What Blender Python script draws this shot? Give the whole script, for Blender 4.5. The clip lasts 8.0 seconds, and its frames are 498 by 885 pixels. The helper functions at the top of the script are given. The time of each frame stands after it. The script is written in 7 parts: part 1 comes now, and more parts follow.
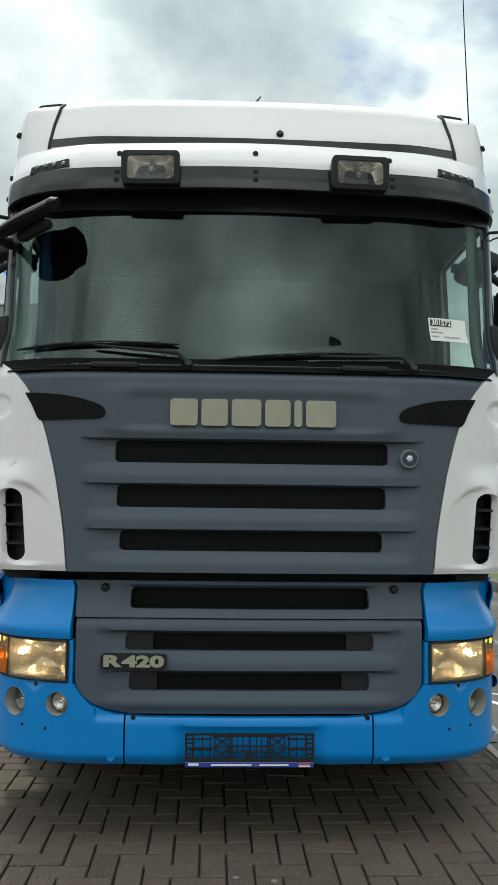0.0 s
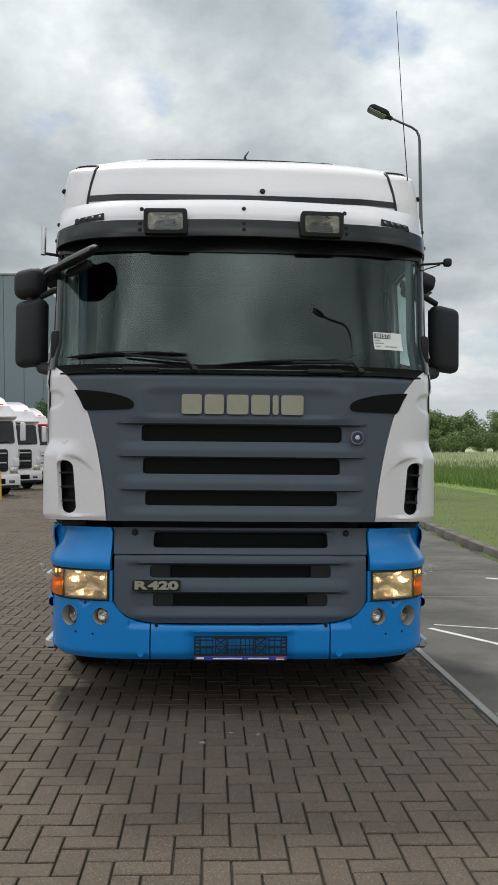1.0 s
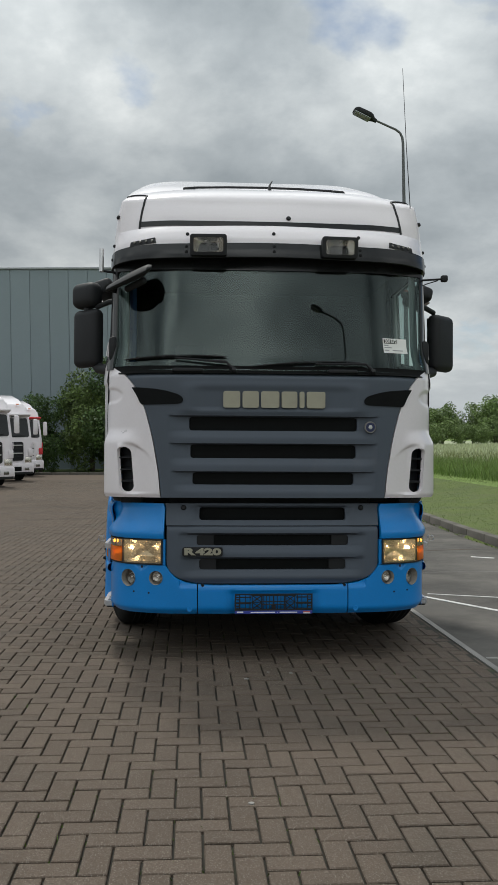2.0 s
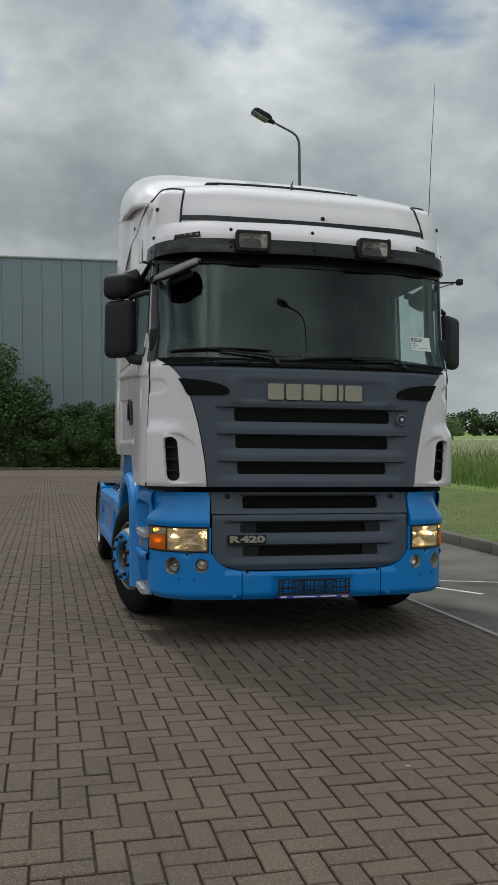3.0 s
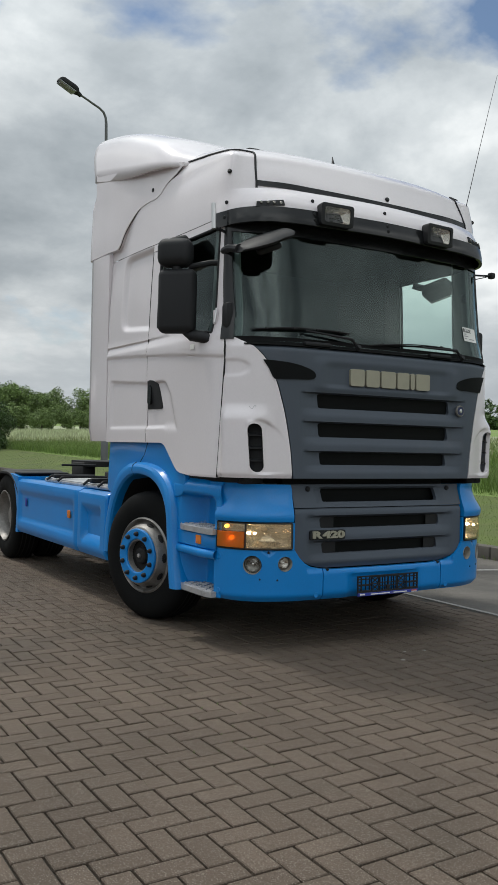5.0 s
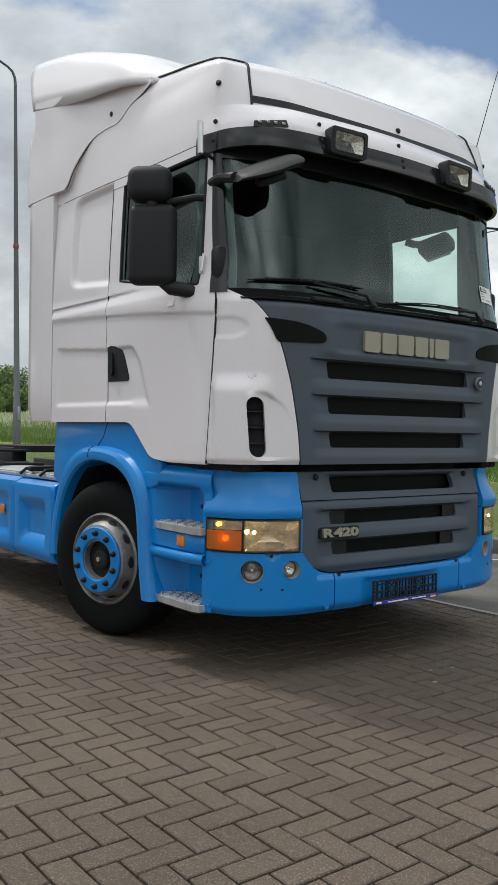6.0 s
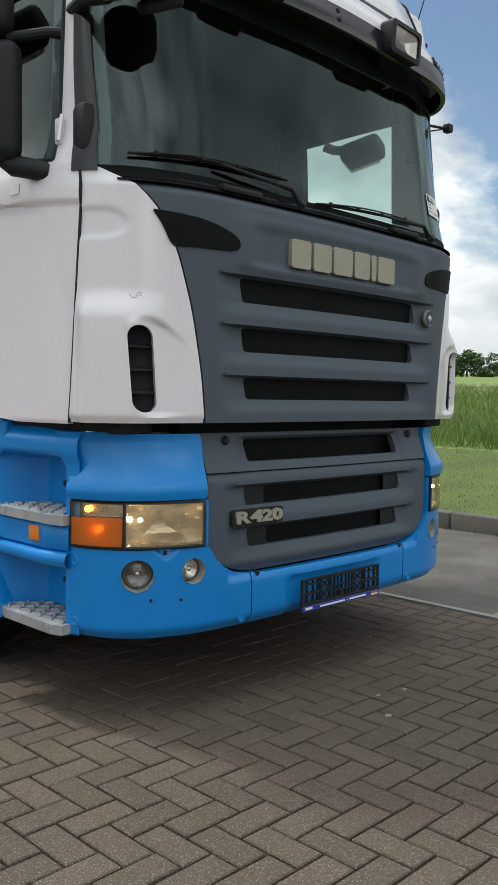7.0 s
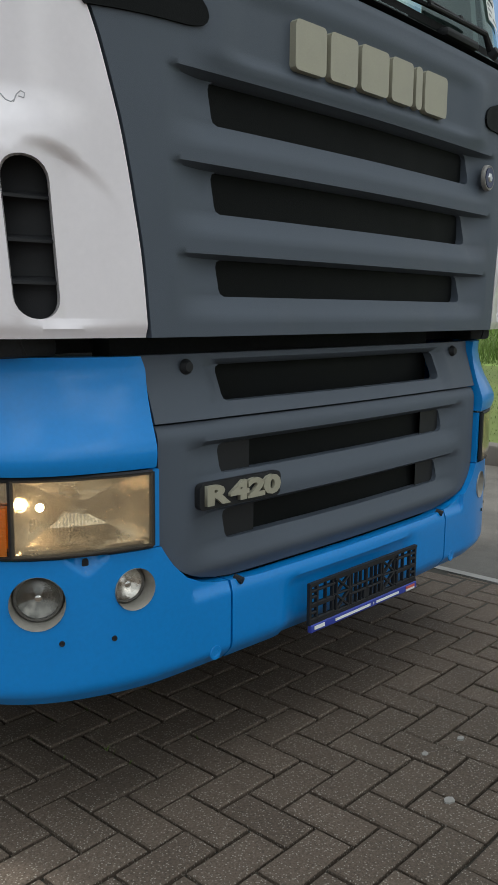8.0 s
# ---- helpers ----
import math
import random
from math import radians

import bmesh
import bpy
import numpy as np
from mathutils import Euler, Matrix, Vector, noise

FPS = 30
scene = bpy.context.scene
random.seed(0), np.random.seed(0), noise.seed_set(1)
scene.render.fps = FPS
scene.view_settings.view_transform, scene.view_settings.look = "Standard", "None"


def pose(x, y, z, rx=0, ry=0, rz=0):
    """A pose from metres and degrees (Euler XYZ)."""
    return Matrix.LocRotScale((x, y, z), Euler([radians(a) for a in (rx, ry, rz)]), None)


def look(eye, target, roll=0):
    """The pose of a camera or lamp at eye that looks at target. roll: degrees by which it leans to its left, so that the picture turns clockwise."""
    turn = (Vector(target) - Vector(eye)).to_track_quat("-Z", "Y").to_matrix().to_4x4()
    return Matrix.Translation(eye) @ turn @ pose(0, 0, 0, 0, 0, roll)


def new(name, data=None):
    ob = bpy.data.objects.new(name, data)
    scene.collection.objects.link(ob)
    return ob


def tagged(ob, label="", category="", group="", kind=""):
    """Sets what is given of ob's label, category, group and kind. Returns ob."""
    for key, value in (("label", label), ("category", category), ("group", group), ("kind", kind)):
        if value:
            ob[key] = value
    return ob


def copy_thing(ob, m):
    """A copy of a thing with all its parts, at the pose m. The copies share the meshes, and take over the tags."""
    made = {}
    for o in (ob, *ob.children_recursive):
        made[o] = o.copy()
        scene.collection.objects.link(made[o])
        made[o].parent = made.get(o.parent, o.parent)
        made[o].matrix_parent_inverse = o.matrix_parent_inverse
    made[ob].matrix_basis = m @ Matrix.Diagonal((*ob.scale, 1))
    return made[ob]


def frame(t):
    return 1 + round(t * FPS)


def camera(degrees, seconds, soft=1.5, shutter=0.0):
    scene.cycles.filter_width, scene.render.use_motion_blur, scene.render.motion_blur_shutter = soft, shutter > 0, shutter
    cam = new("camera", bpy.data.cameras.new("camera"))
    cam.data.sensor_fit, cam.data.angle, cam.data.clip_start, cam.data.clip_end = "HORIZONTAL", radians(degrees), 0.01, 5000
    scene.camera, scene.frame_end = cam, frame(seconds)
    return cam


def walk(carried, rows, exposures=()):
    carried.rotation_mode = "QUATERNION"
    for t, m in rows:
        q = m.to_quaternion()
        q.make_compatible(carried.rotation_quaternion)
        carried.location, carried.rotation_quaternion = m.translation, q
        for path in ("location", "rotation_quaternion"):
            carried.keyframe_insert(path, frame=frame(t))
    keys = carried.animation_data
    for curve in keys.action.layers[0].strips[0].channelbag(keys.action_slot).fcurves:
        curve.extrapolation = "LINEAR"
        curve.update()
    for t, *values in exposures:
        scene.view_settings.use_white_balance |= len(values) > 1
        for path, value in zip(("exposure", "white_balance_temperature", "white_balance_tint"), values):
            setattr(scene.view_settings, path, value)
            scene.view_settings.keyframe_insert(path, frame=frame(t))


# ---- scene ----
# The truck's own frame: origin on the ground below the middle of its bumper, x across, y towards its rear.
# The paved yard falls by LEAN degrees towards the verge, and the truck stands square on it.
LEAN, FALL = 1.4, -1.0
YARD = pose(0, 0, 0, FALL, LEAN, 0)
cam = camera(32.5, 8.0)
PATH = [
    (0, (-0.167, -3.792, 1.498), (-0.088, -1.798, 1.629), 0.7),
    (0.5, (-0.157, -4.49, 1.51), (-0.077, -2.493, 1.585), 0.6),
    (1, (-0.189, -5.169, 1.522), (-0.1, -3.172, 1.571), 0.5),
    (1.5, (-0.249, -5.771, 1.471), (-0.142, -3.774, 1.511), 0.4),
    (2, (-0.599, -6.122, 1.47), (-0.462, -4.127, 1.502), 0.3),
    (2.2, (-0.779, -6.185, 1.464), (-0.637, -4.19, 1.488), 0.3),
    (3.3, (-2.44, -6.041, 1.403), (-1.861, -4.127, 1.427), 0.75),
    (3.5, (-2.735, -5.969, 1.416), (-2.115, -4.068, 1.436), 0.9),
    (4, (-3.364, -5.741, 1.4), (-2.621, -3.884, 1.421), 0.7),
    (4.5, (-3.871, -5.342, 1.388), (-2.969, -3.557, 1.406), 0.9),
    (4.7, (-4.017, -5.118, 1.384), (-3.057, -3.364, 1.400), 1.05),
    (5.8, (-3.973, -3.763, 1.350), (-2.799, -2.144, 1.333), 1.1),
    (6, (-3.849, -3.539, 1.347), (-2.639, -1.948, 1.322), 0.9),
    (6.5, (-3.459, -2.988, 1.323), (-2.116, -1.507, 1.264), 0.9),
    (7, (-3.032, -2.436, 1.276), (-1.609, -1.034, 1.169), 0.8),
    (7.5, (-2.534, -1.923, 1.251), (-1.079, -0.566, 1.058), 0.6),
    (8, (-2.068, -1.437, 1.238), (-0.6, -0.115, 0.928), 0.6),
]
EXPOSURES = [(0.0, -0.04, 6450, 0), (0.5, -0.16, 6480, 4), (1.0, -0.25, 6480, 7), (1.5, -0.36, 6480, 7), (2.0, -0.50, 6480, 7), (3.5, -0.70, 6420, 6), (4.0, -0.64, 6420, 6), (4.5, -0.56, 6420, 7), (6.0, -0.27, 6450, 8), (6.5, -0.20, 6450, 8), (7.0, -0.10, 6450, 7), (7.5, -0.08, 6420, 7), (8.0, -0.09, 6420, 7)]
walk(cam, [(t, YARD @ look(eye, target, roll)) for t, eye, target, roll in PATH], EXPOSURES)


# ---- world, sun and exposure ----
SUN_EL, SUN_AZ = radians(58), radians(-17)     # the sun stands behind the truck, veiled by cloud
sun_dir = Vector((math.sin(SUN_AZ) * math.cos(SUN_EL), math.cos(SUN_AZ) * math.cos(SUN_EL), math.sin(SUN_EL)))


def build_world():
    world = bpy.data.worlds.new("world")
    scene.world = world
    world.use_nodes = True
    nt = world.node_tree
    nt.nodes.clear()
    N, L = nt.nodes.new, nt.links.new

    def math_node(op, a, b=None, c=None):
        n = N("ShaderNodeMath")
        n.operation = op
        for i, v in enumerate((a, b, c)):
            if v is None:
                continue
            if hasattr(v, "links"):
                L(v, n.inputs[i])
            else:
                n.inputs[i].default_value = v
        return n.outputs[0]

    def ramp(fac, stops):
        n = N("ShaderNodeValToRGB")
        while len(n.color_ramp.elements) < len(stops):
            n.color_ramp.elements.new(0.5)
        for e, (p, c) in zip(n.color_ramp.elements, stops):
            e.position, e.color = p, (*c, 1)
        L(fac, n.inputs[0])
        return n.outputs[0]

    def mix(fac, a, b):
        n = N("ShaderNodeMix")
        n.data_type = "RGBA"
        L(fac, n.inputs[0])
        for i, v in ((6, a), (7, b)):
            if hasattr(v, "links"):
                L(v, n.inputs[i])
            else:
                n.inputs[i].default_value = (*v, 1)
        return n.outputs[2]

    tc = N("ShaderNodeTexCoord")
    sep = N("ShaderNodeSeparateXYZ")
    L(tc.outputs["Generated"], sep.inputs[0])
    up = math_node("MAXIMUM", sep.outputs[2], 0.0)
    flat = math_node("ADD", up, 0.4)
    px, py = math_node("DIVIDE", sep.outputs[0], flat), math_node("DIVIDE", sep.outputs[1], flat)
    comb = N("ShaderNodeCombineXYZ")
    L(px, comb.inputs[0]), L(py, comb.inputs[1])

    def fbm(scale, detail, rough, shift, warp=0.0):
        m = N("ShaderNodeMapping")
        m.inputs[1].default_value = shift
        L(comb.outputs[0], m.inputs[0])
        n = N("ShaderNodeTexNoise")
        n.inputs["Scale"].default_value, n.inputs["Detail"].default_value = scale, detail
        n.inputs["Roughness"].default_value, n.inputs["Distortion"].default_value = rough, warp
        L(m.outputs[0], n.inputs["Vector"])
        return n.outputs["Fac"]

    # blue sky shows in gaps, more of them low over the fields
    sky = N("ShaderNodeTexSky")
    sky.sky_type, sky.sun_disc = "NISHITA", False
    sky.sun_elevation, sky.sun_rotation = SUN_EL, SUN_AZ
    sky.air_density, sky.dust_density, sky.ozone_density = 1.0, 0.7, 1.5
    blue = N("ShaderNodeVectorMath")
    blue.operation = "SCALE"
    L(sky.outputs[0], blue.inputs[0])
    blue.inputs["Scale"].default_value = 0.125
    cover = fbm(2.0, 7, 0.54, (3.1, 0.7, 0.0), 0.15)
    open_side = math_node("MULTIPLY", math_node("SUBTRACT", sep.outputs[0], math_node("MULTIPLY", sep.outputs[1], -0.75)), 0.035)
    cover = math_node("SUBTRACT", cover, open_side)
    # the widest gap opens over the fields
    toward = N("ShaderNodeVectorMath")
    toward.operation = "DOT_PRODUCT"
    L(tc.outputs["Generated"], toward.inputs[0])
    toward.inputs[1].default_value = Vector((math.sin(radians(64)) * 0.9, math.cos(radians(64)) * 0.9, 0.43)).normalized()
    wide = N("ShaderNodeMapRange")
    wide.interpolation_type = "SMOOTHSTEP"
    for i_, v_ in ((1, 0.93), (2, 0.99), (3, 0.0), (4, 0.24)):
        wide.inputs[i_].default_value = v_
    L(toward.outputs["Value"], wide.inputs[0])
    cover = math_node("SUBTRACT", cover, wide.outputs[0])
    behind = math_node("MAXIMUM", math_node("MULTIPLY", sep.outputs[1], -1.0), 0.0)
    cover = math_node("ADD", cover, math_node("MULTIPLY", behind, 0.10))     # and little of it shows behind the walker
    veil = ramp(cover, [(0.275, (0, 0, 0)), (0.36, (1, 1, 1))])
    shade = fbm(2.3, 8, 0.56, (9.4, 2.2, 1.0), 0.12)
    clouds = ramp(shade, [(0.30, (0.29, 0.325, 0.355)), (0.44, (0.45, 0.485, 0.515)), (0.55, (0.64, 0.67, 0.69)), (0.68, (0.98, 0.99, 0.99))])
    # thin cloud glows round the hidden sun
    dot = N("ShaderNodeVectorMath")
    dot.operation = "DOT_PRODUCT"
    L(tc.outputs["Generated"], dot.inputs[0])
    dot.inputs[1].default_value = sun_dir
    glow = math_node("POWER", math_node("MAXIMUM", dot.outputs["Value"], 0.0), 5.0)
    rise = math_node("ADD", 0.93, math_node("MULTIPLY", math_node("POWER", up, 2.0), 1.55))   # an overcast sky is brightest overhead
    bright = math_node("ADD", rise, math_node("MULTIPLY", glow, 0.9))
    # the cloud is thinner on the side that the truck faces
    face = math_node("ADD", math_node("MULTIPLY", sep.outputs[0], -0.85), math_node("MULTIPLY", sep.outputs[1], -0.5))
    bright = math_node("ADD", bright, math_node("MULTIPLY", math_node("MAXIMUM", face, 0.0), 0.4))
    bright = math_node("ADD", bright, math_node("MULTIPLY", math_node("MULTIPLY", math_node("MAXIMUM", sep.outputs[0], 0.0), math_node("MAXIMUM", sep.outputs[1], 0.0)), 0.9))     # and thin over the fields
    # broken cloud, with more light and dark in it, on the side that the windscreen mirrors
    broken = math_node("ADD", 1.0, math_node("MULTIPLY", behind, math_node("MULTIPLY", math_node("SUBTRACT", shade, 0.48), 5.0)))
    bright = math_node("MULTIPLY", bright, math_node("MAXIMUM", broken, 0.3))
    lit = N("ShaderNodeVectorMath")
    lit.operation = "SCALE"
    L(clouds, lit.inputs[0]), L(bright, lit.inputs["Scale"])
    whole = mix(veil, blue.outputs[0], lit.outputs[0])
    # pale haze at the horizon
    haze = ramp(up, [(0.0, (0.75, 0.75, 0.75)), (0.16, (0, 0, 0))])
    whole = mix(haze, whole, (0.66, 0.7, 0.74))
    bg = N("ShaderNodeBackground")
    bg.inputs[1].default_value = 1.0
    L(whole, bg.inputs[0])
    out = N("ShaderNodeOutputWorld")
    L(bg.outputs[0], out.inputs[0])


build_world()
sun = new("sun", bpy.data.lights.new("sun", "SUN"))
sun.data.energy, sun.data.angle, sun.data.color = 2.1, radians(5), (1.0, 0.95, 0.88)
sun.matrix_world = look(sun_dir * 60, (0, 0, 0))

# ---- materials ----


def material(name, color, rough=0.5, metal=0.0, vary=0.12, scale=6.0, fine=120.0, bump=0.0, dirt=None, dirt_at=(0.55, 0.72), coat=0.0, per_piece=0.0,
             emit=None, emit_strength=0.0, spec=0.5, specks=None, rough_vary=0.1, grain=None, world=False):
    """A principled surface with variation at two scales, wear and fine relief; coordinates in metres."""
    m = bpy.data.materials.new(name)
    m.use_nodes = True
    nt = m.node_tree
    N, L = nt.nodes.new, nt.links.new
    b = nt.nodes["Principled BSDF"]
    b.inputs["Metallic"].default_value, b.inputs["Specular IOR Level"].default_value = metal, spec
    b.inputs["Coat Weight"].default_value, b.inputs["Coat Roughness"].default_value = coat, 0.06
    place = N("ShaderNodeNewGeometry").outputs["Position"] if world else N("ShaderNodeTexCoord").outputs["Object"]
    grain = vary * 0.7 if grain is None else grain

    def noise_tex(s, detail=5.0, rough_=0.55):
        n = N("ShaderNodeTexNoise")
        n.inputs["Scale"].default_value, n.inputs["Detail"].default_value, n.inputs["Roughness"].default_value = s, detail, rough_
        L(place, n.inputs["Vector"])
        return n.outputs["Fac"]

    def span(v, lo, hi):
        n = N("ShaderNodeMapRange")
        n.inputs[3].default_value, n.inputs[4].default_value = lo, hi
        n.inputs[1].default_value, n.inputs[2].default_value = 0.25, 0.75
        L(v, n.inputs[0])
        return n.outputs[0]

    big, small = noise_tex(scale), noise_tex(fine, 3.0)
    f = N("ShaderNodeMath")
    f.operation = "MULTIPLY"
    L(span(big, 1 - vary, 1 + vary), f.inputs[0])
    L(span(small, 1 - grain, 1 + grain), f.inputs[1])
    val = f.outputs[0]
    if per_piece:
        oi, ge = N("ShaderNodeObjectInfo"), N("ShaderNodeNewGeometry")
        a = N("ShaderNodeMath")
        a.operation = "ADD"
        L(oi.outputs["Random"], a.inputs[0]), L(ge.outputs["Random Per Island"], a.inputs[1])
        fr = N("ShaderNodeMath")
        fr.operation = "FRACT"
        L(a.outputs[0], fr.inputs[0])
        r = N("ShaderNodeMapRange")
        r.inputs[3].default_value, r.inputs[4].default_value = 1 - per_piece, 1 + per_piece
        L(fr.outputs[0], r.inputs[0])
        g = N("ShaderNodeMath")
        g.operation = "MULTIPLY"
        L(val, g.inputs[0]), L(r.outputs[0], g.inputs[1])
        val = g.outputs[0]
    sc = N("ShaderNodeVectorMath")
    sc.operation = "SCALE"
    sc.inputs[0].default_value = color
    L(val, sc.inputs["Scale"])
    col = sc.outputs[0]

    def over(base, fac, c):
        mx = N("ShaderNodeMix")
        mx.data_type = "RGBA"
        L(fac, mx.inputs[0]), L(base, mx.inputs[6])
        mx.inputs[7].default_value = (*c, 1)
        return mx.outputs[2]

    if dirt:
        r = N("ShaderNodeMapRange")
        r.inputs[1].default_value, r.inputs[2].default_value = dirt_at
        r.inputs[4].default_value = 0.8
        L(noise_tex(scale * 0.6, 8.0, 0.68), r.inputs[0])
        col = over(col, r.outputs[0], dirt)
    if specks:
        v = N("ShaderNodeTexVoronoi")
        v.inputs["Scale"].default_value = specks[0]
        L(place, v.inputs["Vector"])
        r = N("ShaderNodeMapRange")
        r.inputs[1].default_value, r.inputs[2].default_value, r.inputs[3].default_value, r.inputs[4].default_value = specks[1], specks[1] * 0.6, 0, specks[3]
        L(v.outputs["Distance"], r.inputs[0])
        col = over(col, r.outputs[0], specks[2])
    L(col, b.inputs["Base Color"])
    L(span(big, max(0.02, rough - rough_vary), min(1, rough + rough_vary)), b.inputs["Roughness"])
    if bump:
        bp = N("ShaderNodeBump")
        bp.inputs["Strength"].default_value, bp.inputs["Distance"].default_value = 0.6, bump
        L(small, bp.inputs["Height"]), L(bp.outputs[0], b.inputs["Normal"])
    if emit:
        b.inputs["Emission Color"].default_value, b.inputs["Emission Strength"].default_value = (*emit, 1), emit_strength
    return m


def glass(name, tint, gloss_rough=0.0, ior=1.5, film=(1, 1, 1)):
    """A thin pane: tinted see-through, with a mirror film by Fresnel."""
    m = bpy.data.materials.new(name)
    m.use_nodes = True
    nt = m.node_tree
    nt.nodes.clear()
    N, L = nt.nodes.new, nt.links.new
    t, g, mx, lw, out = N("ShaderNodeBsdfTransparent"), N("ShaderNodeBsdfGlossy"), N("ShaderNodeMixShader"), N("ShaderNodeLayerWeight"), N("ShaderNodeOutputMaterial")
    t.inputs[0].default_value = (*tint, 1)
    g.inputs["Roughness"].default_value = gloss_rough
    g.inputs[0].default_value = (*film, 1)
    lw.inputs[0].default_value = 0.5
    r0 = ((ior - 1) / (ior + 1)) ** 2
    pw, ml = N("ShaderNodeMath"), N("ShaderNodeMath")
    pw.operation, ml.operation = "POWER", "MULTIPLY_ADD"
    pw.inputs[1].default_value, ml.inputs[1].default_value, ml.inputs[2].default_value = 5.0, 1 - r0, r0
    L(lw.outputs["Facing"], pw.inputs[0]), L(pw.outputs[0], ml.inputs[0]), L(ml.outputs[0], mx.inputs[0]), L(t.outputs[0], mx.inputs[1]), L(g.outputs[0], mx.inputs[2]), L(mx.outputs[0], out.inputs[0])
    return m


white_paint = material("white_paint", (0.785, 0.74, 0.765), 0.22, vary=0.025, scale=1.2, fine=60, dirt=(0.55, 0.53, 0.5), dirt_at=(0.62, 0.85), coat=0.5, rough_vary=0.05)
blue_paint = material("blue_paint", (0.004, 0.22, 0.62), 0.34, vary=0.06, scale=1.6, fine=90, dirt=(0.016, 0.20, 0.52), dirt_at=(0.6, 0.85), coat=0.32, rough_vary=0.04, spec=0.35)
grey_plastic = material("grey_plastic", (0.074, 0.09, 0.114), 0.55, vary=0.08, scale=3, fine=500, bump=0.0006, dirt=(0.11, 0.115, 0.13), dirt_at=(0.58, 0.9), spec=0.32)
black_plastic = material("black_plastic", (0.016, 0.017, 0.019), 0.6, vary=0.15, scale=5, fine=400, bump=0.0004, dirt=(0.024, 0.025, 0.026), spec=0.3)
gloss_black = material("gloss_black", (0.012, 0.013, 0.014), 0.18, vary=0.1, scale=3, fine=200)
mesh_black = material("mesh_black", (0.006, 0.007, 0.0072), 0.6, vary=0.3, scale=8, fine=300, bump=0.001, spec=0.1)
under_black = material("under_black", (0.01, 0.01, 0.01), 0.8, vary=0.3, scale=8, fine=100, bump=0.002)
rubber = material("rubber", (0.0065, 0.007, 0.0072), 0.75, vary=0.2, scale=8, fine=200, bump=0.001, dirt=(0.013, 0.013, 0.012), dirt_at=(0.6, 0.85), spec=0.12)
rim_steel = material("rim_steel", (0.30, 0.29, 0.275), 0.5, 0.5, vary=0.15, scale=9, fine=120, dirt=(0.11, 0.10, 0.09), dirt_at=(0.45, 0.7))
tread_plate = material("tread_plate", (0.48, 0.48, 0.49), 0.5, 0.6, vary=0.15, scale=14, fine=180, bump=0.001, dirt=(0.12, 0.11, 0.1), dirt_at=(0.5, 0.75))
silver = material("silver", (0.62, 0.62, 0.62), 0.35, 0.85, vary=0.08, scale=6, fine=200, dirt=(0.3, 0.28, 0.26), dirt_at=(0.6, 0.8))
chrome = material("chrome", (0.8, 0.8, 0.8), 0.08, 1.0, vary=0.03)
sandy_letters = material("sandy_letters", (0.34, 0.325, 0.25), 0.45, 0.1, vary=0.08, scale=12, fine=300)
amber_lens = material("amber_lens", (0.75, 0.2, 0.02), 0.2, vary=0.1, scale=20, fine=240, bump=0.002, coat=0.4)
amber_bulb = material("amber_bulb", (0.9, 0.3, 0.03), 0.3, emit=(1.0, 0.45, 0.08), emit_strength=6)
lamp_bulb = material("lamp_bulb", (1, 0.9, 0.7), 0.3, emit=(1.0, 0.72, 0.42), emit_strength=100)
lamp_cup = material("lamp_cup", (0.36, 0.34, 0.30), 0.55, vary=0.12, scale=20, fine=120)
lamp_mirror = material("lamp_mirror", (0.2, 0.195, 0.18), 0.2, 0.8, vary=0.2, scale=20, fine=80)
reflector = material("reflector", (0.74, 0.70, 0.64), 0.22, 0.95, vary=0.1, scale=14, fine=60, bump=0.003)
dash_plastic = material("dash_plastic", (0.015, 0.017, 0.018), 0.6, vary=0.1, scale=5, fine=300)
seat_cloth = material("seat_cloth", (0.028, 0.03, 0.038), 0.9, vary=0.2, scale=10, fine=300)
# near black: the shade inside the cab is put into the lining's colour
liner_shaded = material("liner_shaded", (0.014, 0.016, 0.017), 0.9, vary=0.08, scale=3, fine=200)
trim_grey = material("trim_grey", (0.16, 0.175, 0.18), 0.7, vary=0.08, scale=3, fine=200)
curtain_blue = material("curtain_blue", (0.025, 0.06, 0.17), 0.85, vary=0.2, scale=20, fine=300)
paper = material("paper", (0.82, 0.82, 0.8), 0.6, vary=0.02)
ink = material("ink", (0.02, 0.02, 0.025), 0.5, vary=0.05)
faint_ink = material("faint_ink", (0.35, 0.35, 0.36), 0.6, vary=0.05)
enamel_blue = material("enamel_blue", (0.018, 0.026, 0.08), 0.35, vary=0.05)
sign_blue = material("sign_blue", (0.03, 0.05, 0.32), 0.4, vary=0.05)
sign_red = material("sign_red", (0.6, 0.12, 0.08), 0.4, vary=0.05)
windscreen_glass = glass("windscreen_glass", (0.66, 0.78, 0.74), ior=1.66, film=(0.84, 1.0, 0.97))
door_glass = glass("door_glass", (0.74, 0.83, 0.81), ior=1.7, film=(0.88, 1.0, 0.97))
lens_glass = glass("lens_glass", (0.93, 0.93, 0.92), ior=1.45)


